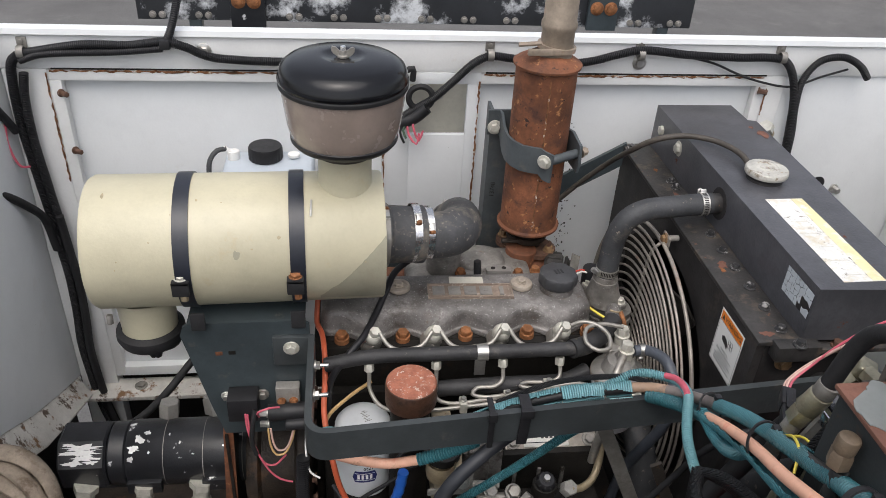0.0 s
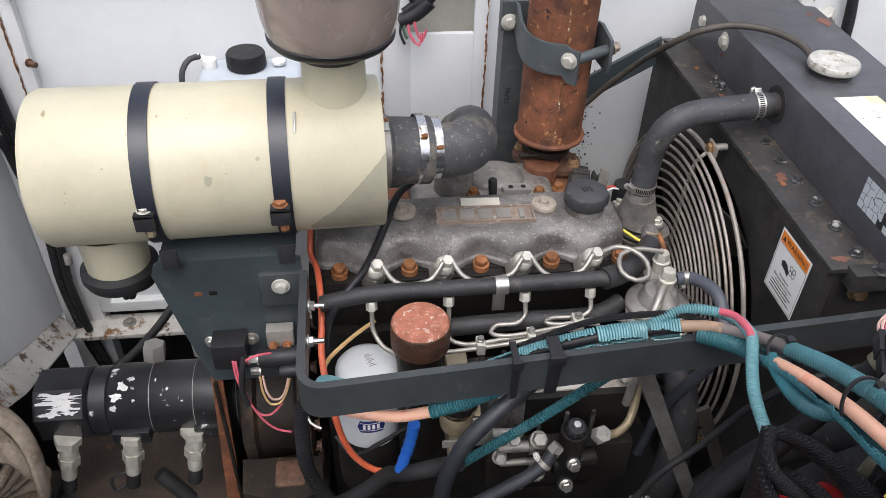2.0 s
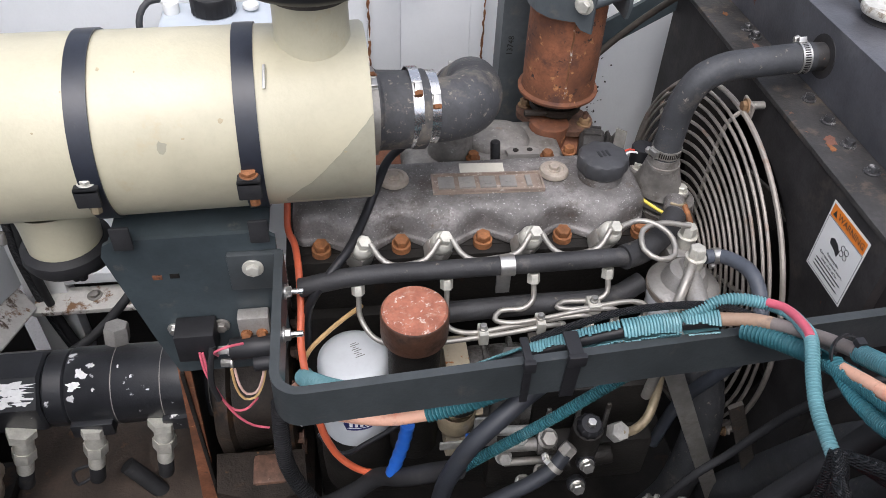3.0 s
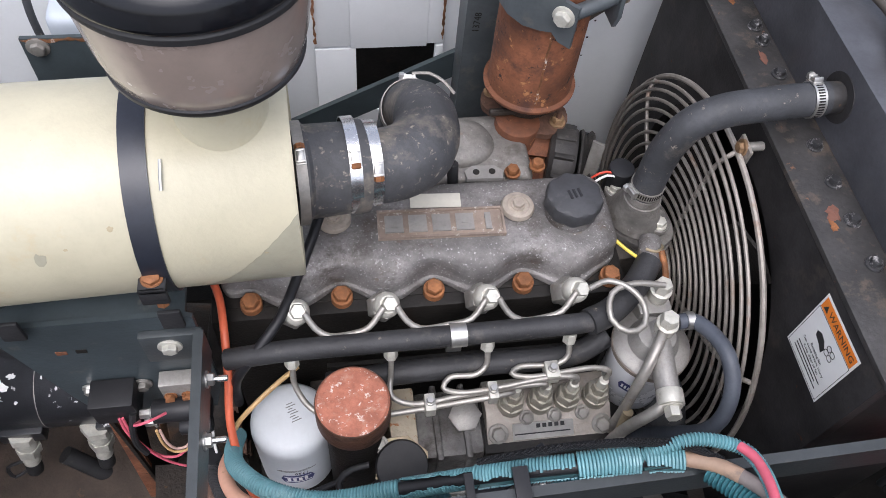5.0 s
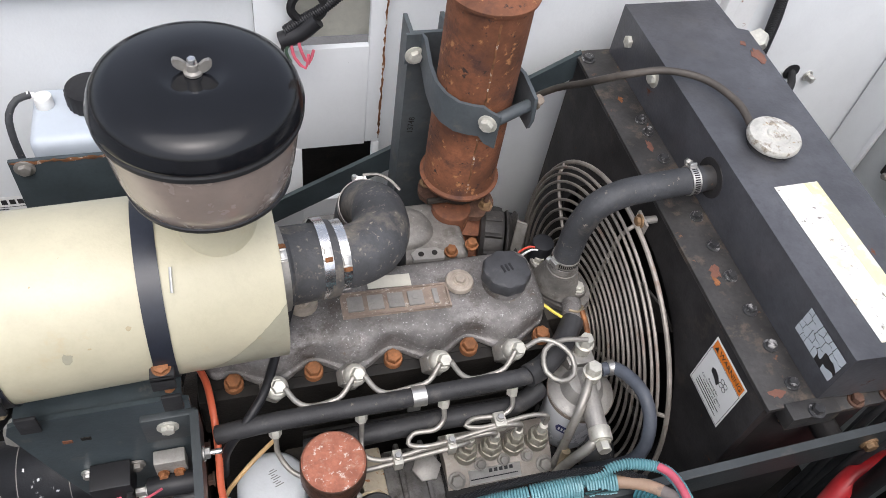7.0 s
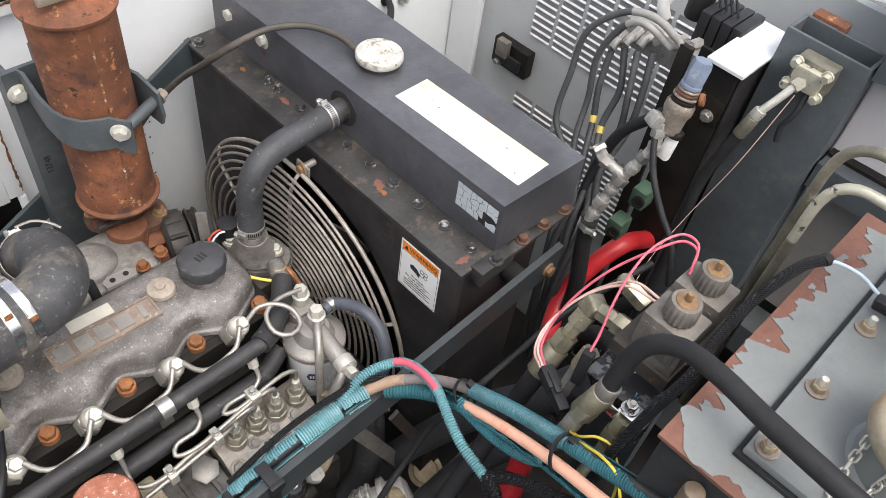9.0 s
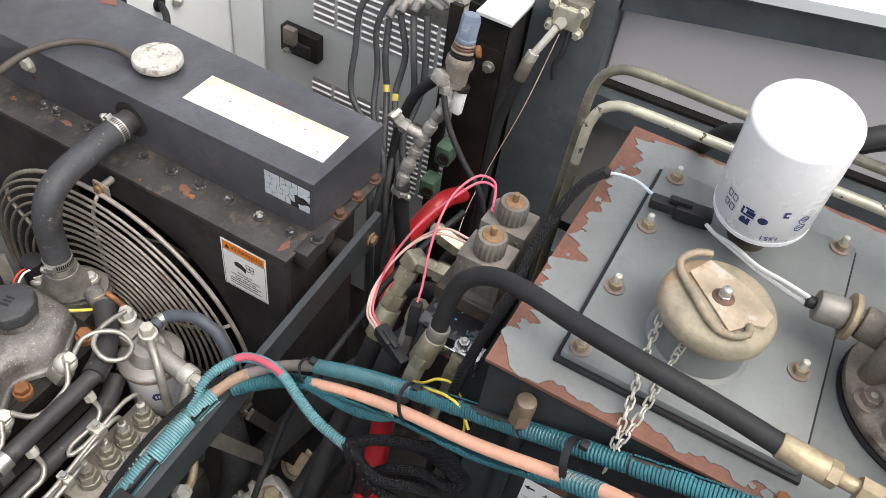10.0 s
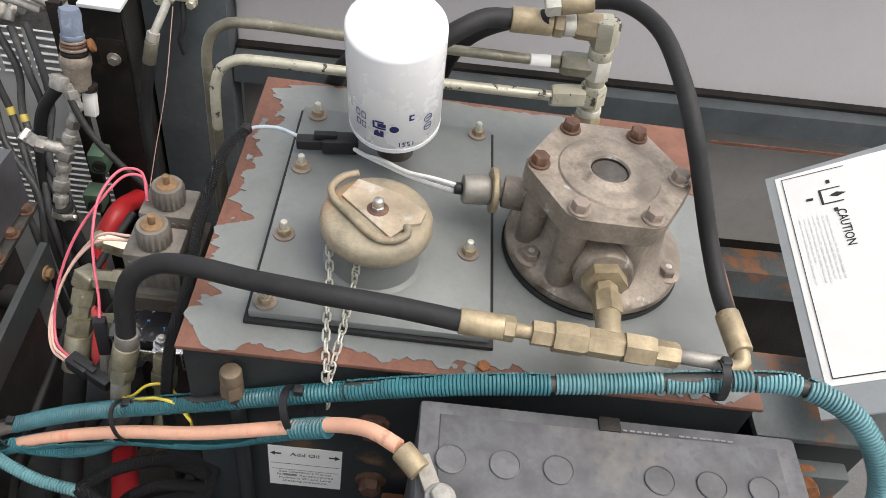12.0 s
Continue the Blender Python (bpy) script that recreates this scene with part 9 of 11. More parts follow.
def injection_pump():
    p = thing("injection_pump", (0.19, -0.19, 1.12), "grimy grey cast in-line fuel injection pump", "fuel pump")
    part("pump_body", b_box((0.158, -0.234, 1.17), (0.318, -0.145, 1.272), 0.006), M_IRONGAP, p, "greasy dark pump body")
    part("delivery_block", b_prism([(-0.150, 1.262), (-0.150, 1.293), (-0.192, 1.293), (-0.228, 1.268), (-0.228, 1.256)], 0.154, Matrix(((0, 0, 1, 0.164), (1, 0, 0, 0), (0, 1, 0, 0), (0, 0, 0, 1))), 0.0025), M_DELIVERY, p, "paler taupe delivery block with a sloping face")
    part("lower_body", b_box((0.10, -0.262, 1.10), (0.325, -0.14, 1.19), 0.010), M_IRONGAP, p)
    part("governor", join(b_box((0.075, -0.236, 1.185), (0.160, -0.150, 1.282), 0.012), b_box((0.10, -0.240, 1.21), (0.108, -0.146, 1.288), 0.003), b_box((0.135, -0.240, 1.21), (0.143, -0.146, 1.286), 0.003)), M_PUMP, p, "grey governor housing")
    part("cover_cap", b_hex((0.139, -0.188, 1.280), (0, -0.15, 1), 0.0205, 0.012), M_CASTL, p, "pale six-sided cap")
    for x in (0.195, 0.231, 0.264, 0.300):
        v = part("delivery_valve", b_cyl((x, -0.183, 1.290), (x, -0.183, 1.304), 0.0158, 22), M_VALVENUT, p, "delivery valve holder")
        part("valve_hex", b_hex((x, -0.183, 1.300), (0, 0, 1), 0.0152, 0.017, 17), M_VALVENUT, v)
        part("union_hex", b_hex((x, -0.184, 1.317), (0, 0, 1), 0.0100, 0.012, 40), M_VALVENUT, v)
        part("stem", b_cyl((x, -0.184, 1.328), (x, -0.184, 1.345), 0.006, 14, 0.001), M_PALE, v)
    for x in (0.213, 0.2475, 0.282):
        bolt(p, (x, -0.199, 1.2885), (0, -0.57, 0.82), 0.0065, 0.005, M_FITGREY, 1.4)
    part("data_plate", b_rect(-0.045, 0.030, -0.010, 0.010, plane_at((0.240, -0.2125, 1.2790), (1, 0, 0), (0, 0.82, 0.57)), 0.0012), M_STEEL, p, "small worn data plate")
    part("plate_bar", b_bars([(-0.016 + k * 0.0075, -0.011 + k * 0.0075, 0.003, 0.008) for k in range(5)] + [(-0.043, 0.026, -0.004, -0.0025)], plane_at((0.240, -0.2132, 1.2800), (1, 0, 0), (0, 0.82, 0.57)), 0.0004), M_LABELINK, p)
    for x in (0.177, 0.306):
        bolt(p, (x, -0.2125, 1.2788), (0, -0.57, 0.82), 0.009, 0.007, M_FITGREY, 1.4)
    # lever gear and unions below
    for a, b, r, m in (((0.115, -0.262, 1.205), (0.165, -0.266, 1.208), 0.0085, M_FITGREY), ((0.160, -0.266, 1.207), (0.185, -0.268, 1.207), 0.0125, M_PUMP), ((0.12, -0.266, 1.172), (0.19, -0.270, 1.176), 0.0055, M_FITGREY), ((0.100, -0.258, 1.235), (0.150, -0.262, 1.236), 0.0065, M_DUSTFIT)):
        part("rod", b_cyl(a, b, r, 18), m, p)
    for q, n, r, m in (((0.136, -0.264, 1.226), (0, -0.7, 0.7), 0.0095, M_DUSTFIT), ((0.172, -0.270, 1.226), (0, -0.6, 0.8), 0.0105, M_FITGREY), ((0.118, -0.268, 1.190), (0, -0.8, 0.6), 0.0090, M_DUSTFIT), ((0.175, -0.272, 1.150), (0, -0.7, 0.7), 0.0110, M_FITGREY), ((0.150, -0.270, 1.125), (0, -0.7, 0.7), 0.0090, M_DUSTFIT)):
        bolt(p, q, n, r, 0.012, m, 1.25)
    part("feed_pump", join(b_cyl((0.222, -0.262, 1.13), (0.222, -0.272, 1.245), 0.020, 24, 0.003), b_cyl((0.200, -0.268, 1.165), (0.265, -0.268, 1.175), 0.013, 20, 0.002)), M_IRONGAP, p, "oily black feed pump")
    part("primer_knob", b_lathe([(0, 0), (0.013, 0), (0.0155, 0.003), (0.0155, 0.014), (0.012, 0.018), (0, 0.0185)], (0.222, -0.273, 1.243), (0, -0.25, 1), 40, lambda a, h: 1 + (0.05 * math.cos(10 * a) if 0.002 < h < 0.016 else 0)), M_BLACKPLASTIC, p, "black knurled primer knob")
    part("primer_stud", b_hex((0.222, -0.2775, 1.261), (0, -0.25, 1), 0.006, 0.006), M_STEEL, p)
    for q, n in (((0.222, -0.284, 1.190), (0, -1, 0.35)), ((0.214, -0.290, 1.150), (0, -1, 0.35))):
        part("union_collar", b_cyl(q, Vector(q) + Vector(n).normalized() * 0.010, 0.0125, 20, 0.002), M_BLACKPLASTIC, p)
        bolt(p, Vector(q) + Vector(n).normalized() * 0.010, n, 0.0085, 0.008, M_STEEL, 1.2)
    part("outlet_union", b_hex((0.262, -0.268, 1.222), (0.15, -0.5, 0.85), 0.0135, 0.018), M_DUSTFIT, p)
    part("delivery_pipe", b_tube([(0.266, -0.276, 1.232), (0.285, -0.270, 1.226), (0.306, -0.258, 1.232), (0.318, -0.242, 1.252), (0.322, -0.228, 1.29), (0.324, -0.220, 1.33)], 0.0062, 14), M_BRASS, p, "tarnished fuel pipe")
    for k in range(3):
        part("casting_rib", b_box((0.178 + k * 0.040, -0.2385, 1.185), (0.184 + k * 0.040, -0.2335, 1.240), 0.0015), M_PUMP, p)
    t = thing("timing_plate", (0.05, -0.2, 1.1), "rust-speckled mounting plate by the pump", "plate")
    part("plate", b_box((0.047, -0.236, 1.15), (0.079, -0.152, 1.302), 0.004), M_SPECKPLATE, t)
    g = thing("vacuum_port", (0.055, -0.25, 1.27), "round black rubber cover on a brass flange", "cover")
    part("flange", b_prism([(-0.030, -0.012), (-0.012, -0.030), (0.028, -0.028), (0.032, 0.012), (0.010, 0.032), (-0.022, 0.030)], 0.006, aim((0.056, -0.243, 1.296), (0, -0.35, 0.94)), 0.002), M_BRASS, g)
    part("boot", b_lathe([(0.0295, 0), (0.0295, 0.020), (0.028, 0.024), (0, 0.0245)], (0.056, -0.2455, 1.301), (0, -0.35, 0.94), 40), M_RUBBER, g)
    bolt(g, (0.034, -0.222, 1.312), (0, -0.35, 0.94), 0.007, 0.006, M_FITGREY, 1.4)
    part("tether", b_tube([(0.035, -0.262, 1.31), (0.015, -0.268, 1.30), (-0.01, -0.268, 1.29), (-0.015, -0.255, 1.298), (0.00, -0.247, 1.31), (0.02, -0.245, 1.315)], 0.0038, 10), M_RUBBER, g)
    part("brass_bowl", b_lathe([(0, 0), (0.018, 0.001), (0.022, 0.006), (0.0235, 0.016), (0.0235, 0.042), (0.0225, 0.044), (0.021, 0.042), (0.020, 0.020), (0, 0.018)], (0.052, -0.262, 1.262), (0, -0.1, 1), 32), M_BRASS, g, "yellow plated bowl")
    part("bowl_bracket", join(b_box((0.070, -0.290, 1.262), (0.100, -0.286, 1.308), 0.002), b_box((0.030, -0.290, 1.250), (0.100, -0.286, 1.264), 0.002)), M_DUSTFIT, g, "pale steel bracket")
    part("crimp_sleeve", b_cyl((0.060, -0.2915, 1.278), (0.074, -0.2935, 1.279), 0.0042, 14), M_BLUE, g, "small blue crimp sleeve")
    bolt(g, (0.084, -0.2905, 1.278), (0, -1, 0.2), 0.0075, 0.006, M_STEEL, 1.5)


injection_pump()


def fuel_filter():
    c = Vector((0.357, -0.156, 0))
    f = thing("fuel_filter", (c.x, c.y, 1.24), "pale fuel filter under a cast aluminium head", "fuel filter")
    can = part("can", b_lathe([(0, 1.262), (0.034, 1.262), (0.0395, 1.269), (0.0410, 1.352), (0.0435, 1.355), (0.0435, 1.362), (0, 1.362)], c, (0, 0, 1), 52), M_FILTERWHITE, f)
    badge = b_prism([(-0.012, 0.0), (-0.009, -0.008), (0.009, -0.008), (0.012, 0.0), (0.009, 0.008), (-0.009, 0.008)], 0.0004, Matrix.Identity(4))
    part("badge", wrap(badge, c + VZ * 1.326, (0, 0, 1), 0.0414, radians(52)), M_NAVY, can, "navy six-sided badge")
    part("badge_bars", wrap(b_bars([(-0.0075 + k * 0.0042, -0.005 + k * 0.0042, -0.0035, 0.0035) for k in range(4)], Matrix.Identity(4), 0.0003), c + VZ * 1.326, (0, 0, 1), 0.0419, radians(52)), M_LABELW, can)
    part("head", b_lathe([(0.044, 1.362), (0.0455, 1.366), (0.0455, 1.374), (0.043, 1.377), (0.030, 1.380), (0.026, 1.392), (0.022, 1.398), (0, 1.400)], c, (0, 0, 1), 48), M_CASTL, f, "cast aluminium head")
    part("head_rim", b_ring(c + VZ * 1.3695, (0, 0, 1), 0.0452, 0.006, 0.0012, 48), M_CASTTAN, f, "rust-tinged rim")
    part("head_arm", b_cyl((0.362, -0.140, 1.392), (0.352, -0.228, 1.389), 0.0135, 24, 0.003), M_CASTL, f)
    part("head_lug", b_box((0.345, -0.128, 1.365), (0.388, -0.085, 1.394), 0.008), M_CASTL, f)
    for p in ((0.364, -0.153, 1.398), (0.372, -0.106, 1.392)):
        part("banjo", b_cyl(p, (p[0], p[1], p[2] + 0.018), 0.0115, 24), M_PALE, f)
        bolt(f, (p[0], p[1], p[2] + 0.018), (0, 0, 1), 0.0105, 0.014, M_PALE, 1.25)
    part("banjo_end", b_cyl((0.353, -0.222, 1.392), (0.351, -0.240, 1.391), 0.0150, 24), M_PALE, f)
    bolt(f, (0.351, -0.241, 1.391), (-0.1, -0.9, 0.1), 0.0095, 0.012, M_PALE, 1.2)
    part("outlet_pipe", b_tube([(0.360, -0.158, 1.41), (0.348, -0.176, 1.410), (0.334, -0.196, 1.395), (0.325, -0.208, 1.365), (0.322, -0.214, 1.31), (0.318, -0.216, 1.25)], 0.0062, 14), M_LINE, f, "plated fuel pipe")
    part("inlet_pipe", b_tube([(0.352, -0.230, 1.392), (0.338, -0.240, 1.384), (0.320, -0.243, 1.360), (0.312, -0.24, 1.32), (0.308, -0.235, 1.25)], 0.0070, 14), M_LINE, f, "plated fuel pipe")
    h = thing("fuel_hose", (0.45, -0.19, 1.2), "slate blue rubber fuel hose", "hose")
    part("hose", b_tube([(0.378, -0.150, 1.412), (0.396, -0.150, 1.413), (0.408, -0.170, 1.421), (0.415, -0.200, 1.427), (0.418, -0.230, 1.410), (0.412, -0.252, 1.380), (0.405, -0.255, 1.345), (0.395, -0.235, 1.28), (0.385, -0.20, 1.18), (0.38, -0.18, 1.05)], 0.0090, 16), M_HOSEBLUE, h)
    hose_clamp(h, (0.392, -0.1495, 1.4125), (1, 0, 0), 0.0093, 0.009, 300, M_STEEL)
    solo("bypass_hose", b_tube([(0.39, -0.06, 1.22), (0.395, -0.10, 1.25), (0.41, -0.17, 1.24), (0.415, -0.22, 1.17), (0.40, -0.24, 1.02), (0.38, -0.22, 0.9)], 0.026, 22), M_RUBBER_DUSTSHEEN, "wide dusty black lower radiator hose", "hose")
    w = thing("water_neck", (0.335, -0.04, 1.37), "cast water neck with a wire clamp", "fitting")
    part("neck", b_cyl((0.364, -0.074, 1.410), (0.378, -0.036, 1.412), 0.0135, 20), M_CAST, w)
    part("wire_clip", b_tube([(0.362, -0.058, 1.426), (0.374, -0.062, 1.424), (0.386, -0.054, 1.420), (0.388, -0.044, 1.412)], 0.0018, 8), M_BRASS, w)
    part("stay", b_tube([(0.382, -0.06, 1.422), (0.384, -0.085, 1.41), (0.380, -0.10, 1.40)], 0.004, 8), M_RUSTBOLT, w)
    solo("yellow_lead", b_tube([(0.312, -0.012, 1.424), (0.330, -0.035, 1.418), (0.350, -0.055, 1.412), (0.365, -0.066, 1.408)], 0.0022, 8), M_YELLOWWIRE, "thin yellow lead by the thermostat", "wire")
    s = thing("temperature_sender", (0.34, 0.05, 1.36), "black sender with a red and a white wire", "sensor")
    part("body", b_cyl((0.360, 0.056, 1.37), (0.360, 0.056, 1.438), 0.0165, 22, 0.003), M_BLACKPLASTIC, s)
    for k, m_ in enumerate((M_REDWIRE, M_WHITEWIRE)):
        part("wire", b_tube([(0.352, 0.050 - k * 0.004, 1.432), (0.338, 0.052 - k * 0.006, 1.436), (0.324, 0.052 - k * 0.008, 1.428), (0.316, 0.048 - k * 0.004, 1.415)], 0.0016, 8), m_, s)
    a = thing("alternator", (0.30, 0.13, 1.30), "dark dusty alternator with a belt pulley behind the thermostat", "alternator")
    ax = Vector((1, -0.3, 0)).normalized()
    o = Vector((0.292, 0.136, 1.358))
    part("body", b_lathe([(0, 0), (0.046, 0), (0.052, 0.006), (0.053, 0.030), (0.050, 0.036), (0, 0.036)], o, ax, 36), M_ALTERN, a)
    for k in range(12):
        w = radians(30 * k)
        e2 = ax.cross(VZ).normalized()
        d = e2 * math.cos(w) + VZ * math.sin(w)
        part("vent_rib", b_box((-0.004, -0.0025, 0.0), (0.004, 0.0025, 0.026), 0.001, 2, aim(o + d * 0.0525 + ax * 0.006, ax)), M_ALTERN, a)
    part("pulley", b_lathe([(0, 0.040), (0.050, 0.040), (0.052, 0.043), (0.043, 0.049), (0.052, 0.055), (0.050, 0.058), (0.020, 0.060), (0, 0.060)], o, ax, 40), M_ALTERN, a, "grooved dusty pulley")
    part("pulley_nut", b_hex(o + ax * 0.060, ax, 0.010, 0.010), M_RUSTDARK, a)
    part("tension_arm", b_prism([(-0.008, -0.06), (0.008, -0.06), (0.010, 0.060), (-0.006, 0.064)], 0.005, plane_at(o + Vector((0.042, -0.050, 0.02)), (0.9, -0.3, 0), (0.1, 0.2, 1)), 0.001), M_FITGREY, a, "grey slotted arm")
    bl = thing("fan_belt", (0.35, 0.10, 1.30), "black rubber fan belt running down from the pulley", "belt")
    for k in (-1, 1):
        e2 = ax.cross(VZ).normalized()
        q = o + ax * 0.049 + e2 * 0.044 * k
        part("belt_run", b_box((-0.005, -0.004, -0.18), (0.005, 0.004, 0.02), 0.001, 2, Matrix.Translation(q) @ Matrix.Rotation(radians(-16.7), 4, "Z")), M_RUBBER, bl)


fuel_filter()


def main_loom():
    g = "torn teal conduits"
    # long conduit from the bracket, along the bar, over to the tank
    front = [(-0.128, -0.185, 1.285), (-0.128, -0.215, 1.318), (-0.118, -0.246, 1.352), (-0.084, -0.279, 1.374), (-0.033, -0.298, 1.382), (0.047, -0.301, 1.403), (0.126, -0.311, 1.450), (0.200, -0.320, 1.482), (0.265, -0.324, 1.492), (0.305, -0.330, 1.500)]
    t = thing("wiring_conduit", (0.05, -0.30, 1.40), "teal ribbed split conduit with torn stretches along the bar", "conduit", g)
    part("inner_cable", b_tube(front, 0.0070, 12), M_LOOMBLACK, t, "black cable inside")
    part("conduit", b_loom(front[:6], 0.0096, 0.0034, wave=0.12), M_TEALFADED, t)
    path = curve_points(front[5:], 0.004)
    tagged(part("torn_flap", torn(path[:22], 0.0099, 21), M_TEALFADED, t), "frayed open conduit", kind="stuff")
    tagged(part("torn_flap", torn(path[20:46], 0.0110, 23, 0.35, 0.75, -1.25), M_TEALFADED, t), "faded conduit split along its top", kind="stuff")
    tagged(part("torn_flap", torn(path[44:60], 0.0120, 27, 0.12, 0.3, -1.6), M_TEALFADED, t), "faded conduit barely split", kind="stuff")
    tagged(part("torn_flap", torn(path[59:], 0.0122, 25, 0.35, 0.8, -1.5), M_TEALFADED, t), "frayed open conduit", kind="stuff")
    part("side_cable", b_tube([(0.120, -0.298, 1.452), (0.165, -0.302, 1.478), (0.205, -0.306, 1.496), (0.262, -0.313, 1.508), (0.300, -0.322, 1.513), (0.330, -0.338, 1.512)], 0.0040, 12), M_BRAID, t, "thin braided cable")
    grey = [(0.300, -0.330, 1.502), (0.325, -0.343, 1.512), (0.350, -0.372, 1.528), (0.362, -0.405, 1.548), (0.364, -0.435, 1.568)]
    part("bare_cable", b_tube(grey, 0.0068, 14), M_GREYCABLE, t, "bare faded brown cable")
    part("tan_stretch", b_sweep(curve_points(grey, 0.004)[:13], 0.0071, 14), M_TANCABLE, t, "sun-bleached tan stretch")
    rear = [(0.366, -0.435, 1.566), (0.358, -0.500, 1.612), (0.347, -0.566, 1.654), (0.334, -0.650, 1.702), (0.322, -0.739, 1.750), (0.318, -0.823, 1.784), (0.317, -0.889, 1.803), (0.320, -0.975, 1.815), (0.322, -1.062, 1.832), (0.322, -1.099, 1.840), (0.318, -1.147, 1.848), (0.300, -1.193, 1.838), (0.275, -1.231, 1.790), (0.255, -1.25, 1.70), (0.25, -1.25, 1.55)]
    u = thing("wiring_conduit", (0.33, -0.8, 1.65), "long teal ribbed conduit, split open over the battery", "conduit", g)
    part("inner_cable", b_tube(rear, 0.0068, 12), M_INNERCABLE, u, "dusty black cable inside")
    rp = curve_points(rear, 0.004)
    n = len(rp)

    def near(y):
        return min(range(n), key=lambda k: abs(rp[k].y - y) + (9 if rp[k].z < 1.56 else 0))
    for y0, y1, closed in ((-0.435, -0.568, True), (-0.568, -0.690, False), (-0.690, -0.780, True), (-0.780, -0.955, False), (-0.955, -1.040, True), (-1.040, -1.094, False), (-1.094, -1.110, True), (-1.110, -1.150, False)):
        seg = rp[near(y0):near(y1) + 1]
        if closed:
            part("conduit", b_loom([tuple(q) for q in seg[::5]] + [tuple(seg[-1])], 0.0085, 0.0034, wave=0.12), M_TEAL if y0 > -0.9 else M_TEALFADED, u, "closed teal stretch")
        else:
            tagged(part("torn_flap", torn(seg, 0.0088, int(-y0 * 100), 0.25, 0.80, 0.25), M_TEAL if y0 > -0.8 else M_TEALFADED, u), "frayed open conduit", kind="stuff")
    tagged(part("torn_flap", torn(rp[near(-1.150):], 0.0092, 57, 0.2, 0.6, 0.5), M_TEALFADED, u), "faded conduit split along its top", kind="stuff")
    for k, q, d, r in ((0, (0.358, -0.432, 1.560), (-0.1, -0.7, 0.6), 0.0175), (1, (0.339, -0.572, 1.645), (-0.1, -0.8, 0.4), 0.024), (2, (0.309, -0.742, 1.744), (-0.1, -0.9, 0.4), 0.026), (3, (0.3225, -1.085, 1.838), (0, -1, 0.1), 0.018)):
        tie = thing("cable_tie", q, "black plastic cable tie round the conduits", "cable tie", "cable ties")
        bm = b_ring((0, 0, 0), (0, 0, 1), r, 0.007 if k > 1 else 0.004, 0.002, 28)
        for v in bm.verts:
            v.co.x *= 0.75
        bm.transform(aim(q, d))
        part("band", bm, M_BLACKPLASTIC, tie)
        part("head", b_box((-0.004, -0.004, -0.003), (0.004, 0.004, 0.004), 0.0012, 2, Matrix.Translation(Vector(q) + Vector((0.006, 0, r * 0.90)))), M_BLACKPLASTIC, tie)
    # salmon battery cable
    s = thing("battery_cable", (0.30, -0.6, 1.55), "faded salmon battery cable half out of its teal conduit", "cable")
    sal = [(0.352, -0.435, 1.550), (0.345, -0.490, 1.588), (0.330, -0.566, 1.638), (0.309, -0.653, 1.690), (0.293, -0.742, 1.745), (0.282, -0.781, 1.775), (0.268, -0.808, 1.795), (0.252, -0.830, 1.803)]
    part("cable", b_tube(sal, 0.0064, 16), M_SALMON, s)
    slv = [(0.352, -0.405, 1.530), (0.347, -0.47, 1.572), (0.331, -0.566, 1.628), (0.309, -0.653, 1.677), (0.296, -0.735, 1.733), (0.288, -0.765, 1.757)]
    tagged(part("split_sleeve", torn(curve_points(slv, 0.004), 0.0080, 31), M_TEAL, s), "split teal sleeve hanging open below the cable", kind="stuff")
    part("split_sleeve", b_loom([(0.320, -0.345, 1.500), (0.340, -0.375, 1.515), slv[0]], 0.0090), M_TEAL, s)
    part("cuff", b_loom([(0.293, -0.742, 1.742), (0.284, -0.772, 1.766)], 0.0086), M_TEAL, s)
    tagged(part("sagging_sleeve", torn(curve_points([(0.350, -0.43, 1.552), (0.347, -0.47, 1.556), (0.341, -0.508, 1.572), (0.336, -0.540, 1.598), (0.333, -0.562, 1.628)], 0.004), 0.0074, 33, 0.2, 0.5, 0.9), M_TEAL, s), "sagging open teal sleeve", kind="stuff")
    f2 = [(-0.134, -0.205, 1.290), (-0.136, -0.240, 1.322), (-0.122, -0.271, 1.340), (-0.089, -0.292, 1.346), (-0.032, -0.303, 1.343), (0.011, -0.309, 1.355)]
    sf = thing("battery_cable", (-0.08, -0.29, 1.36), "salmon pink cable inside the bent bar", "cable")
    part("cable", b_tube(f2, 0.0078, 14), M_SALMON, sf)
    part("split_sleeve", b_loom([(0.011, -0.309, 1.355), (0.05, -0.313, 1.372), (0.095, -0.318, 1.40)], 0.0090), M_TEAL, sf, "teal sleeve")
    # branch that arches over and drops
    br = thing("wiring_conduit", (0.33, -0.45, 1.45), "thin teal ribbed conduit arching over, with a bared red wire", "conduit", g)
    bp = [(0.262, -0.322, 1.496), (0.283, -0.320, 1.508), (0.303, -0.318, 1.516), (0.322, -0.321, 1.519), (0.350, -0.333, 1.519), (0.354, -0.352, 1.529), (0.352, -0.374, 1.538), (0.342, -0.404, 1.552), (0.327, -0.440, 1.549), (0.318, -0.470, 1.543), (0.312, -0.515, 1.538)]
    part("conduit", b_loom(bp, 0.0060, 0.0032), M_TEALFADED, br)
    part("bared_wire", b_tube([(0.345, -0.330, 1.5215), (0.351, -0.341, 1.5275), (0.352, -0.358, 1.5355), (0.349, -0.378, 1.5440), (0.3425, -0.398, 1.5535), (0.340, -0.405, 1.555)], 0.0046, 10), M_PINK, br, "bared red wire")
    # braided bundle below
    b = thing("braided_harness", (0.30, -0.55, 1.4), "looped black braided wire sleeves tied together", "harness")
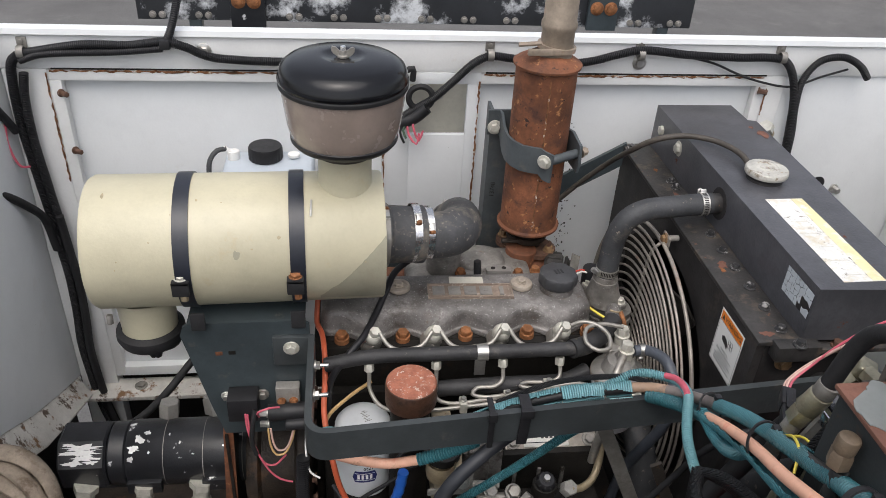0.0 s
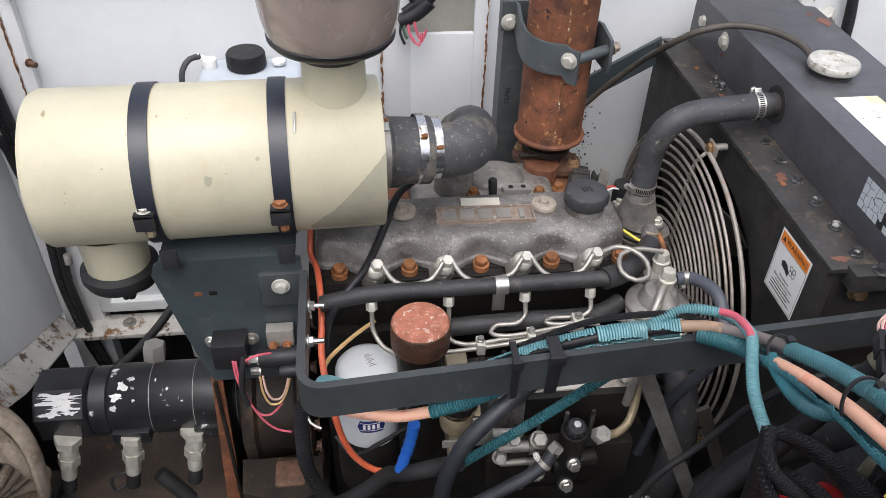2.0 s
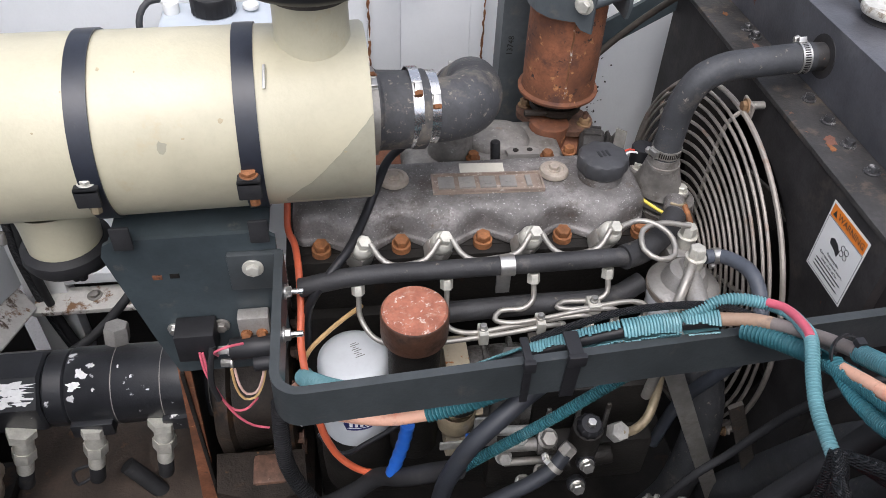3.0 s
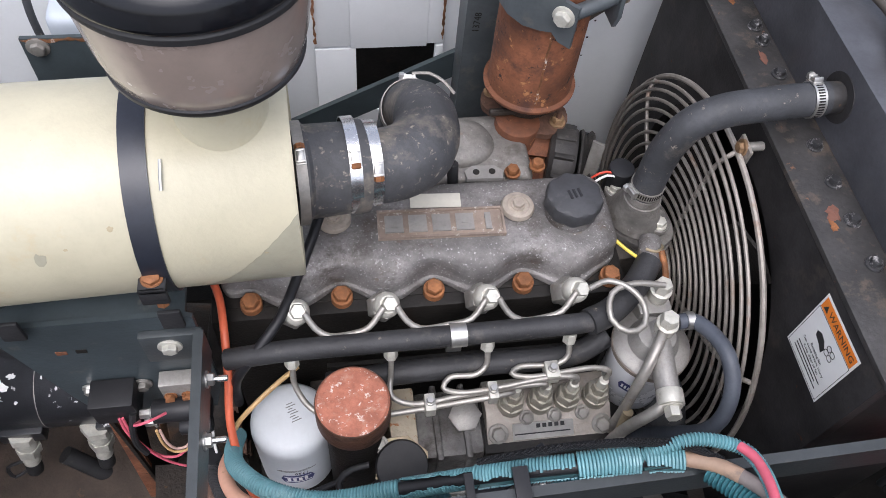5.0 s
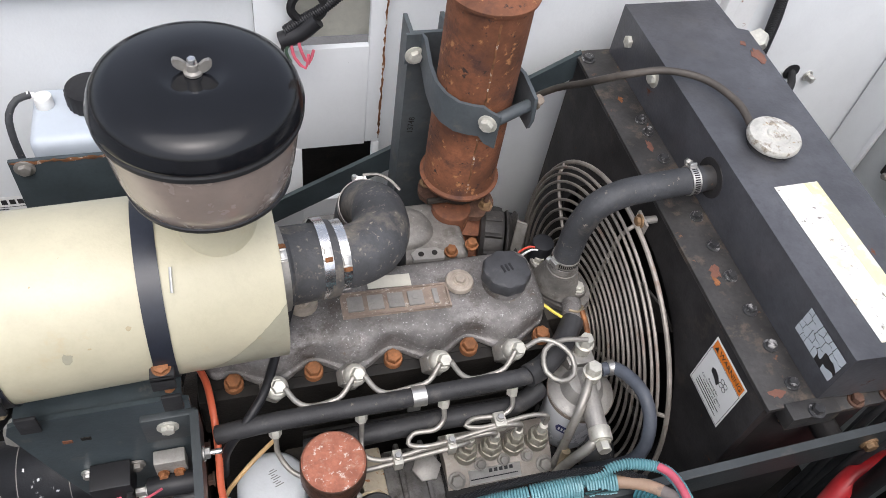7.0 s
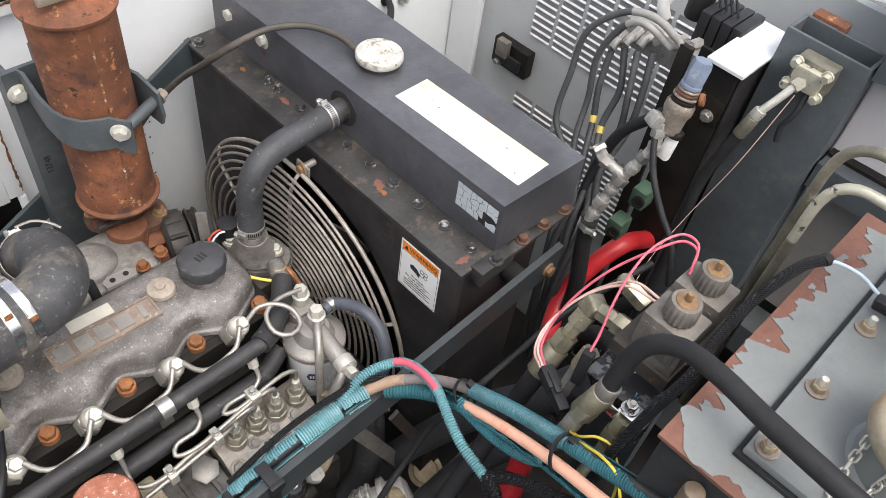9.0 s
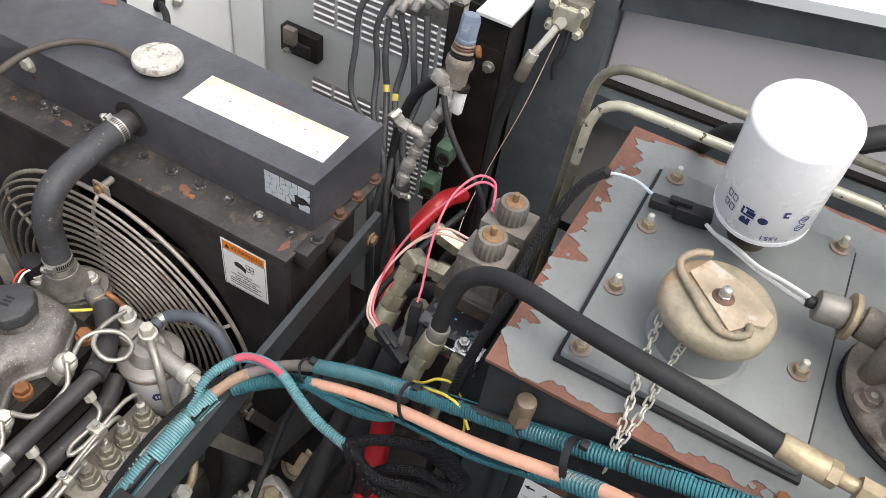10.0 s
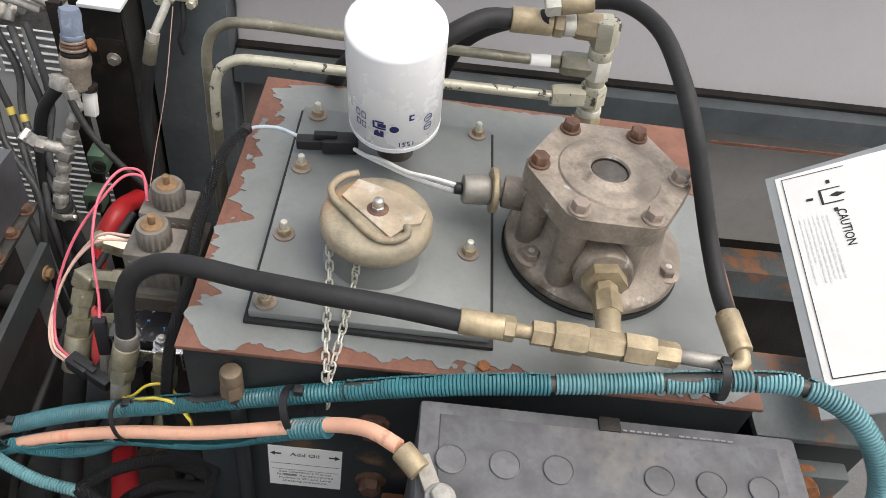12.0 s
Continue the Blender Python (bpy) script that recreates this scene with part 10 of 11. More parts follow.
    loops = [[(0.312, -0.514, 1.545), (0.310, -0.522, 1.515), (0.316, -0.520, 1.47), (0.326, -0.512, 1.42), (0.34, -0.50, 1.36)], [(0.313, -0.516, 1.545), (0.304, -0.535, 1.545), (0.304, -0.541, 1.51), (0.312, -0.535, 1.46), (0.33, -0.52, 1.40)], [(0.30, -0.54, 1.545), (0.29, -0.57, 1.555), (0.30, -0.605, 1.56), (0.315, -0.63, 1.545), (0.32, -0.63, 1.48), (0.33, -0.61, 1.40)], [(0.295, -0.55, 1.53), (0.285, -0.59, 1.54), (0.295, -0.625, 1.535), (0.31, -0.64, 1.50), (0.32, -0.62, 1.42)]]
    for k in range(4):
        w = 0.006 * k
        loops.append([(0.314, -0.514, 1.540), (0.324, -0.545 + w, 1.566 - w), (0.334 + w * 0.4, -0.590, 1.583 - w), (0.342 - w * 0.5, -0.628 - w * 0.6, 1.588 - w * 1.4), (0.338, -0.650 + w, 1.570 - w), (0.326 - w, -0.640, 1.552 - w), (0.318, -0.600 + w, 1.560 - w * 1.6), (0.308, -0.560, 1.535 - w), (0.310, -0.545, 1.46)])
    for l in loops:
        part("sleeve", b_tube(l, 0.0064, 14), M_BRAID, b)


def torn(path, r, seed, least=0.45, most=1.25, turn=0.0):
    """A split conduit lying open: ribs that run under the cable and end in a comb along both lips."""
    rnd = random.Random(seed)
    raw, pts, need = path, [path[0]], 0.0032
    for a, b in zip(raw, raw[1:]):
        d, pos = (b - a).length, 0.0
        while d - pos >= need:
            pos += need
            pts.append(a.lerp(b, pos / d))
            need = 0.0032
        need -= d - pos
    bm = bmesh.new()
    lean, gape = 0.0, (least + most) / 2
    for i in range(1, len(pts) - 1):
        t = (pts[i + 1] - pts[i - 1]).normalized()
        side = t.cross(VZ).normalized()
        up = side.cross(t).normalized()
        lean = max(-0.5, min(0.5, lean + rnd.uniform(-0.10, 0.10)))
        gape = max(least, min(most, gape + rnd.uniform(-0.12, 0.12)))
        mid = math.pi / 2 + turn + lean
        a0, a1 = mid + gape + rnd.uniform(-0.08, 0.08), mid + 2 * math.pi - gape + rnd.uniform(-0.08, 0.08)
        prev = None
        for k in range(10):
            a = a0 + (a1 - a0) * k / 9
            d = side * math.cos(a) + up * math.sin(a)
            c = pts[i]
            q = [bm.verts.new(c + d * (r - 0.0008) + t * w) for w in (-0.0016, 0.0016)] + [bm.verts.new(c + d * (r + 0.0008) + t * w) for w in (0.0009, -0.0009)]
            if prev:
                for j in range(4):
                    bm.faces.new((prev[j], prev[(j + 1) % 4], q[(j + 1) % 4], q[j]))
            else:
                bm.faces.new(q)
            prev = q
        bm.faces.new(prev[::-1])
    return bm


main_loom()


def loose_cables():
    solo("red_cable", b_tube([(-0.138, -0.02, 1.44), (-0.140, -0.044, 1.405), (-0.132, -0.070, 1.405), (-0.127, -0.110, 1.400), (-0.126, -0.150, 1.375), (-0.128, -0.190, 1.345), (-0.122, -0.225, 1.315), (-0.114, -0.248, 1.285), (-0.104, -0.255, 1.238), (-0.088, -0.256, 1.197), (-0.060, -0.256, 1.165), (-0.025, -0.262, 1.165)], 0.0046, 12), M_SALRED, "orange-red battery cable looping past the oil filter", "cable")
    solo("black_lead", b_tube([(0.045, 0.060, 1.475), (0.020, 0.035, 1.476), (-0.006, 0.012, 1.468), (-0.026, -0.030, 1.452), (-0.042, -0.062, 1.436), (-0.064, -0.112, 1.428), (-0.090, -0.140, 1.412), (-0.115, -0.155, 1.38), (-0.125, -0.15, 1.30)], 0.0058, 12), M_LOOMBLACK, "black ribbed lead draped over the valve cover", "cable")
    solo("dipstick_tube", b_tube([(-0.052, -0.135, 1.352), (-0.085, -0.158, 1.345), (-0.119, -0.185, 1.332), (-0.126, -0.19, 1.320)], 0.0030, 8), M_TANWIRE, "thin tan tube beside the oil filter", "tube")
    lo = thing("low_conduit", (0.1, -0.33, 1.2), "teal ribbed conduit sloping down under the bar", "conduit")
    part("conduit", b_loom([(0.286, -0.322, 1.468), (0.268, -0.316, 1.432), (0.232, -0.311, 1.398), (0.152, -0.311, 1.325), (0.065, -0.312, 1.253), (0.055, -0.313, 1.245)], 0.0064, 0.0032), M_TEAL, lo)
    solo("heater_hose", b_tube([(0.20, -0.280, 1.405), (0.140, -0.306, 1.392), (0.092, -0.330, 1.370), (0.055, -0.343, 1.335), (0.036, -0.345, 1.29), (0.027, -0.340, 1.24), (0.022, -0.338, 1.17), (0.02, -0.33, 1.0)], 0.0108, 18), M_HOSEDARK, "black rubber hose dropping below the bar", "hose")
    solo("drain_hose", b_tube([(0.184, -0.306, 1.246), (0.168, -0.315, 1.228), (0.145, -0.320, 1.210), (0.112, -0.322, 1.188), (0.053, -0.322, 1.142), (0.02, -0.31, 1.09)], 0.0095, 16), M_HOSEDARK, "dark rubber drain hose under the pump", "hose")
    solo("taped_harness", b_tube([(0.048, -0.328, 1.268), (0.02, -0.312, 1.240), (-0.015, -0.295, 1.208), (-0.045, -0.270, 1.172), (-0.075, -0.262, 1.130), (-0.12, -0.25, 1.08), (-0.16, -0.22, 1.02)], 0.0120, 14), M_RUBBER, "black taped wire harness", "harness")
    solo("blue_boot", b_sweep(curve_points([(-0.008, -0.283, 1.300), (-0.014, -0.284, 1.262), (-0.028, -0.286, 1.205)], 0.005), lambda i, s: 0.0082 + 0.0006 * math.sin(i * 1.9), 16), M_BLUE, "bright blue ribbed wire sleeve", "sleeve")
    solo("control_cable", b_tube([(0.25, -0.37, 1.10), (0.285, -0.372, 1.22), (0.315, -0.374, 1.286), (0.344, -0.373, 1.318), (0.375, -0.377, 1.375), (0.392, -0.397, 1.443), (0.418, -0.410, 1.483), (0.480, -0.418, 1.510), (0.535, -0.428, 1.545), (0.60, -0.45, 1.58), (0.66, -0.47, 1.60)], 0.0048, 10), M_RUBBER, "thin black control cable", "cable")
    # Paler rubber puts the sheen along these hoses into their colour.
    for k, pts in enumerate(([(0.45, -0.259, 1.02), (0.455, -0.33, 1.20), (0.46, -0.40, 1.36), (0.48, -0.47, 1.47), (0.50, -0.50, 1.52)], [(0.40, -0.36, 1.00), (0.43, -0.40, 1.18), (0.45, -0.46, 1.36), (0.46, -0.50, 1.45)])):
        solo("suction_hose", b_tube(pts, 0.024 - 0.003 * k, 20), M_RUBBER_DUSTSHEEN, "thick black suction hose rising from the chassis", "hose", "suction hoses")
    st = thing("stay_bar", (0.36, -0.25, 1.0), "thin grey diagonal steel stay", "stay")
    part("bar", b_prism([(0.285, 1.372), (0.306, 1.380), (0.470, 1.005), (0.450, 0.995)], 0.006, plane_at((0, -0.276, 0), (1, 0, 0), (0, 0, 1)), 0.001), M_FITGREY, st)
    sb = thing("stay_bar", (0.45, -0.30, 1.0), "thin grey diagonal steel stay", "stay")
    part("bar", b_prism([(0.372, 1.315), (0.388, 1.323), (0.520, 1.010), (0.504, 1.002)], 0.006, plane_at((0, -0.306, 0), (1, 0, 0), (0, 0, 1)), 0.001), M_CASTDIRTY, sb)
    solo("pulley_disc", b_lathe([(0, 0), (0.030, 0), (0.032, 0.004), (0.024, 0.006), (0.022, 0.012), (0.010, 0.014), (0, 0.014)], (0.500, -0.300, 0.955), (-0.35, -0.25, 0.9), 30), M_BRASS, "tarnished brass-coloured hub low in the bay", "hub")
    solo("lower_bracket", b_box((0.40, -0.36, 1.02), (0.60, -0.345, 1.06), 0.002, 2, Matrix.Rotation(radians(0), 4, "Y")), M_CASTDIRTY, "thin grimy steel crossbar low in the bay", "bar")
    wm = thing("hydraulic_motor", (0.38, -0.24, 0.9), "white painted cast hydraulic motor low in the bay", "motor")
    part("body", b_lathe([(0, 0.0), (0.040, 0.0), (0.044, 0.006), (0.044, 0.034), (0.036, 0.038), (0.035, 0.050), (0.045, 0.052), (0.045, 0.062), (0.034, 0.066), (0.032, 0.092), (0.020, 0.098), (0, 0.098)], (0.318, -0.315, 1.050), (0.8, -0.3, 0.3), 30, lambda a, h: 1 + 0.06 * math.cos(4 * a)), M_WHITECAST, wm)
    for k in range(3):
        part("rib", b_ring(Vector((0.318, -0.315, 1.050)) + Vector((0.8, -0.3, 0.3)).normalized() * (0.012 + 0.012 * k), (0.8, -0.3, 0.3), 0.043, 0.004, 0.004, 28), M_WHITECAST, wm)
    bolt(wm, (0.365, -0.345, 1.110), (0.1, -0.2, 0.9), 0.015, 0.014, M_BRASS, 1.4)


loose_cables()
hc = thing("hose_clip", (0.170, -0.314, 1.230), "plated worm clip on the drain hose", "clamp")
hose_clamp(hc, (0.1700, -0.3140, 1.2305), (0.72, 0.35, 0.70), 0.0100, 0.007, 40, M_FITGREY)
solo("hose_nut", b_hex((0.182, -0.3065, 1.2445), (0.72, 0.35, 0.70), 0.0105, 0.014), M_FITGREY, "grimy plated nut on the drain hose", "nut")


# ---- pump corner ----
def gear_pump():
    p = thing("gear_pump", (-0.47, 0.0, 0.98), "black gear pump with paint chipped to white", "pump")
    A, Bq = Vector((-0.622, 0.008, 1.062)), Vector((-0.255, 0.002, 1.066))
    d = (Bq - A).normalized()
    R = 0.060
    oct_ = b_lathe([(0, 0), (0.060, 0), (0.0645, 0.005), (0.0645, 0.082), (0.060, 0.086), (0, 0.086)], (0, 0, 0), (0, 0, 1), 8)
    oct_.transform(aim(A, d) @ Matrix.Rotation(radians(22.5), 4, "Z"))
    soften(oct_, 0.003, 2, 30)
    part("end_cover", oct_, M_BLACKWORN, p, "end cover scraped to bare white")
    part("section", b_lathe([(0, 0), (0.056, 0), (R, 0.004), (R, 0.030), (0.056, 0.034), (0, 0.034)], A + d * 0.087, d, 44), M_BLACKWORN, p)
    part("section", b_lathe([(0, 0), (0.059, 0), (R + 0.002, 0.004), (R + 0.002, 0.243), (0.058, 0.246), (0, 0.246)], A + d * 0.121, d, 56), M_BLACKWORN, p, "long black body with fine chips")
    for k in range(3):
        part("joint_line", b_ring(A + d * (0.190 + 0.072 * k), d, R + 0.002, 0.0012, 0.0004, 56), M_FITGREY, p, "thin worn edge")

    def chip(seed, foot, along, ang, w, h, flat=None):
        """A ragged patch of bared white metal on the pump."""
        rnd = random.Random(seed)
        q = []
        for i in range(22):
            a = 2 * math.pi * i / 22
            k = rnd.uniform(0.45, 1.15)
            q.append((w * k * math.cos(a), h * k * math.sin(a)))
        b = b_prism(q, 0.0006, Matrix.Identity(4))
        if flat is not None:
            b.transform(flat)
        else:
            bmesh.ops.triangulate(b, faces=b.faces)
            for v in b.verts:
                v.co.y += along
            wrap(b, foot, d, R + 0.0021, radians(ang))
        part("bared_patch", b, M_BARE, p, "patch scraped to white")
    n = Vector((0, -1, 1)).normalized()
    u = n.cross(d)
    face = plane_at(A + n * 0.0597, d, u if u.z > 0 else -u)
    if (face.to_3x3() @ VZ).dot(n) < 0:
        face = plane_at(A + n * 0.0597, d, -u if u.z > 0 else u)
    for k, (x, y, w, h) in enumerate(((0.045, 0.013, 0.036, 0.0045), (0.042, 0.003, 0.038, 0.0040), (0.048, -0.006, 0.032, 0.0040), (0.030, -0.015, 0.022, 0.0035), (0.062, -0.014, 0.014, 0.0030), (0.020, 0.019, 0.012, 0.0025))):
        chip(40 + k, A, 0, 0, w * 1.04, h * 1.5, face @ Matrix.Translation((x, y, 0.0002)))
    for k, (x, a, w, h) in enumerate(((0.136, 128, 0.012, 0.008), (0.146, 112, 0.010, 0.010), (0.132, 146, 0.006, 0.006), (0.160, 100, 0.007, 0.005), (0.165, 135, 0.0025, 0.003), (0.22, 120, 0.002, 0.003), (0.245, 140, 0.003, 0.0015), (0.30, 128, 0.0025, 0.002), (0.33, 110, 0.003, 0.002), (0.35, 145, 0.0025, 0.003), (0.20, 105, 0.0016, 0.003))):
        chip(70 + k, A, x, a, h, w)
    for x0, x1 in ((-0.500, -0.438), (-0.365, -0.300)):
        part("port_pad", b_box((x0, -0.0665, 1.028), (x1, -0.02, 1.056), 0.003), M_BLACKWORN, p)
    part("top_fitting", b_hex((-0.435, 0.05, 1.115), (0.1, 0.2, 1), 0.020, 0.03), M_CASTL, p)
    part("top_fitting", b_hex((-0.345, 0.055, 1.115), (-0.1, 0.3, 1), 0.024, 0.035), M_CASTL, p)
    for k, (x, lean) in enumerate(((-0.575, -0.22), (-0.470, -0.18), (-0.367, -0.14))):
        f = thing("hose_fitting", (x, -0.055, 0.9), "plated hydraulic test fitting hanging from the pump", "fitting", "pump fittings")
        d2 = Vector((lean, -0.12, -1)).normalized()
        q = Vector((x, -0.055, 1.04))
        part("union", b_hex(q + Vector((0, 0, 0.006)), d2, 0.0225, 0.017), M_PALE, f)
        part("collar", b_cyl(q + d2 * 0.014, q + d2 * 0.040, 0.0155, 20), M_PALE, f)
        part("nut", b_hex(q + d2 * 0.038, d2, 0.0185, 0.024), M_PALE, f)
        part("stem", b_cyl(q + d2 * 0.060, q + d2 * 0.090, 0.0130, 18), M_PALE, f)
        part("cap", b_cyl(q + d2 * 0.088, q + d2 * 0.125, 0.0125, 18, 0.003), M_RUBBER, f, "black rubber dust cap")
        if k == 1:
            part("cap_strap", b_tube([q + d2 * 0.09 + Vector((-0.012, 0, 0)), q + d2 * 0.10 + Vector((-0.035, -0.005, 0.004)), q + d2 * 0.115 + Vector((-0.030, -0.01, -0.008)), q + d2 * 0.12 + Vector((-0.01, 0, 0))], 0.003, 8), M_RUBBER, f)
    solo("pump_hose", b_tube([(-0.45, -0.05, 0.92), (-0.42, -0.06, 0.88), (-0.38, -0.07, 0.80), (-0.36, -0.08, 0.65)], 0.014, 16), M_RUBBER, "black hose under the pump", "hose")


gear_pump()


def left_clutter():
    b = thing("rusty_upright", (-0.3, -0.1, 0.6), "rusty brown steel upright below the bracket", "upright")
    part("web", b_prism([(-0.302, 1.240), (-0.286, 1.240), (-0.310, 0.60), (-0.345, 0.60)], 0.006, plane_at((0, -0.108, 0), (1, 0, 0), (0, 0, 1)), 0.0015), M_RUST, b)
    part("flange", b_prism([(0.0, 1.225), (-0.10, 1.225), (-0.10, 0.60), (0.0, 0.60)], 0.005, plane_at((-0.300, -0.02, 0), (0, 1, 0), (0, 0, 1)), 0.001), M_IRONGAP, b)
    g = thing("gearbox", (-0.2, -0.08, 0.6), "oil-blackened bell housing with rust stains", "housing")
    part("bell", b_lathe([(0, 0), (0.118, 0), (0.122, 0.006), (0.122, 0.020), (0.112, 0.026), (0.105, 0.085), (0.128, 0.092), (0.128, 0.112), (0.120, 0.118), (0, 0.118)], (-0.275, 0.0, 1.06), (1, 0, 0), 40, lambda a, h: 1 + 0.02 * math.sin(5 * a) + 0.012 * math.sin(11 * a + 40 * h)), M_GRIMERUST, g)
    for k in range(7):
        a = radians(150 + 24 * k)
        bolt(g, (-0.150, 0.118 * math.cos(a) * 0.97, 1.06 - 0.118 * math.sin(a)), (-1, 0, 0), 0.009, 0.008, M_RUSTDARK, 1.3)
    part("rust_block", b_box((-0.225, -0.185, 0.985), (-0.175, -0.135, 1.045), 0.006), M_RUSTDARK, g, "flaking rusty block")
    part("ledge", b_prism([(-0.28, -0.125), (-0.15, -0.13), (-0.145, -0.20), (-0.20, -0.215), (-0.275, -0.19)], 0.02, Matrix.Translation((0, 0, 1.02)), 0.004), M_GRIMERUST, g, "oily ledge")
    part("foot", b_box((-0.27, -0.20, 0.80), (-0.14, 0.10, 0.95), 0.008), M_GRIMERUST, g)
    solo("lower_tray", b_box((-0.64, -0.42, 0.845), (-0.31, 0.10, 0.860), 0.003), M_TRAY, "rust-brown grimy steel tray under the pump", "tray")
    # coiled flat hose
    c = thing("canvas_hose_coil", (-0.66, -0.12, 0.95), "stained canvas hose rolled in loops", "hose")
    for k in range(6):
        r = 0.020 + 0.0185 * k
        pts = []
        for i in range(40):
            a = 2 * math.pi * i / 40
            pts.append(Vector((-0.705 + r * (1 + 0.06 * math.sin(k * 2.3 + a) + 0.04 * math.sin(3 * a + k)) * math.cos(a), -0.075 + 0.014 * math.sin(a * 2 + k) - r * 0.12, 1.040 + r * 1.1 * math.sin(a))))
        bm = b_sweep(pts, 0.0098, 12, False, True)
        for v in bm.verts:
            v.co.y = -0.075 + (v.co.y + 0.075) * 1.8
        part("turn", bm, M_CANVAS, c)
    part("core", b_cyl((-0.725, -0.12, 1.00), (-0.715, -0.11, 1.06), 0.020, 20), M_STEEL, c, "bright metal coupling inside the roll")
    solo("coil_shelf", b_box((-0.79, -0.20, 0.885), (-0.63, -0.01, 0.90), 0.003), M_IRONGAP, "dark steel shelf under the rolled hose", "shelf")
    # large rusty duct at the corner
    d = thing("intake_duct", (-0.72, -0.32, 0.9), "large curved brown metal duct", "duct")
    part("duct", b_tube([(-0.80, -0.28, 1.25), (-0.72, -0.30, 1.22), (-0.665, -0.32, 1.13), (-0.66, -0.33, 1.0), (-0.66, -0.33, 0.6)], 0.055, 30), M_DUCT, d)
    w = thing("wire_bundle", (-0.22, -0.17, 1.15), "thin coloured wires looping from the solenoids", "wires")
    for pts, m in (
            ([(-0.254, -0.164, 1.318), (-0.252, -0.170, 1.290), (-0.242, -0.174, 1.248), (-0.226, -0.175, 1.212), (-0.212, -0.176, 1.212), (-0.194, -0.174, 1.232)], M_PINK),
            ([(-0.251, -0.163, 1.316), (-0.248, -0.170, 1.280), (-0.236, -0.176, 1.232), (-0.220, -0.178, 1.196), (-0.205, -0.178, 1.178), (-0.186, -0.178, 1.170)], M_PINK),
            ([(-0.232, -0.168, 1.315), (-0.231, -0.182, 1.338), (-0.214, -0.182, 1.346), (-0.199, -0.170, 1.336)], M_PINK),
            ([(-0.219, -0.172, 1.292), (-0.217, -0.178, 1.262), (-0.209, -0.180, 1.240), (-0.196, -0.180, 1.241), (-0.184, -0.176, 1.262), (-0.177, -0.170, 1.288)], M_TANWIRE),
            ([(-0.215, -0.172, 1.292), (-0.212, -0.178, 1.266), (-0.205, -0.180, 1.250), (-0.194, -0.179, 1.250), (-0.185, -0.176, 1.266), (-0.179, -0.170, 1.288)], M_BLUSHWIRE),
            ([(-0.238, -0.162, 1.325), (-0.243, -0.172, 1.300), (-0.246, -0.176, 1.268), (-0.241, -0.178, 1.240)], M_RUBBER),
            ([(-0.160, -0.165, 1.275), (-0.160, -0.185, 1.240), (-0.153, -0.20, 1.215), (-0.138, -0.206, 1.208)], M_WHITEWIRE)):
        part("wire", b_tube(pts, 0.0017 if m is not M_RUBBER else 0.004, 8), m, w)
    solo("ribbed_harness", b_loom([(-0.165, -0.19, 1.24), (-0.168, -0.20, 1.18), (-0.165, -0.21, 1.12), (-0.14, -0.23, 1.07), (-0.10, -0.25, 1.03), (-0.05, -0.26, 0.98), (0.0, -0.27, 0.9)], 0.0105), M_LOOMBLACK, "black ribbed harness dropping into the bay", "harness")
    solo("lower_crossbar", b_box((-0.30, -0.36, 1.0), (0.02, -0.35, 1.045), 0.002), M_GREY, "slate grey crossbar low in the bay", "bar")
    solo("pump_cable", b_tube([(-0.38, 0.28, 1.12), (-0.434, 0.25, 1.068), (-0.471, 0.20, 1.042), (-0.513, 0.14, 1.029), (-0.568, 0.10, 1.016), (-0.65, 0.09, 0.96)], 0.0085, 12), M_RUBBER, "black cable passing behind the pump", "cable")


left_clutter()


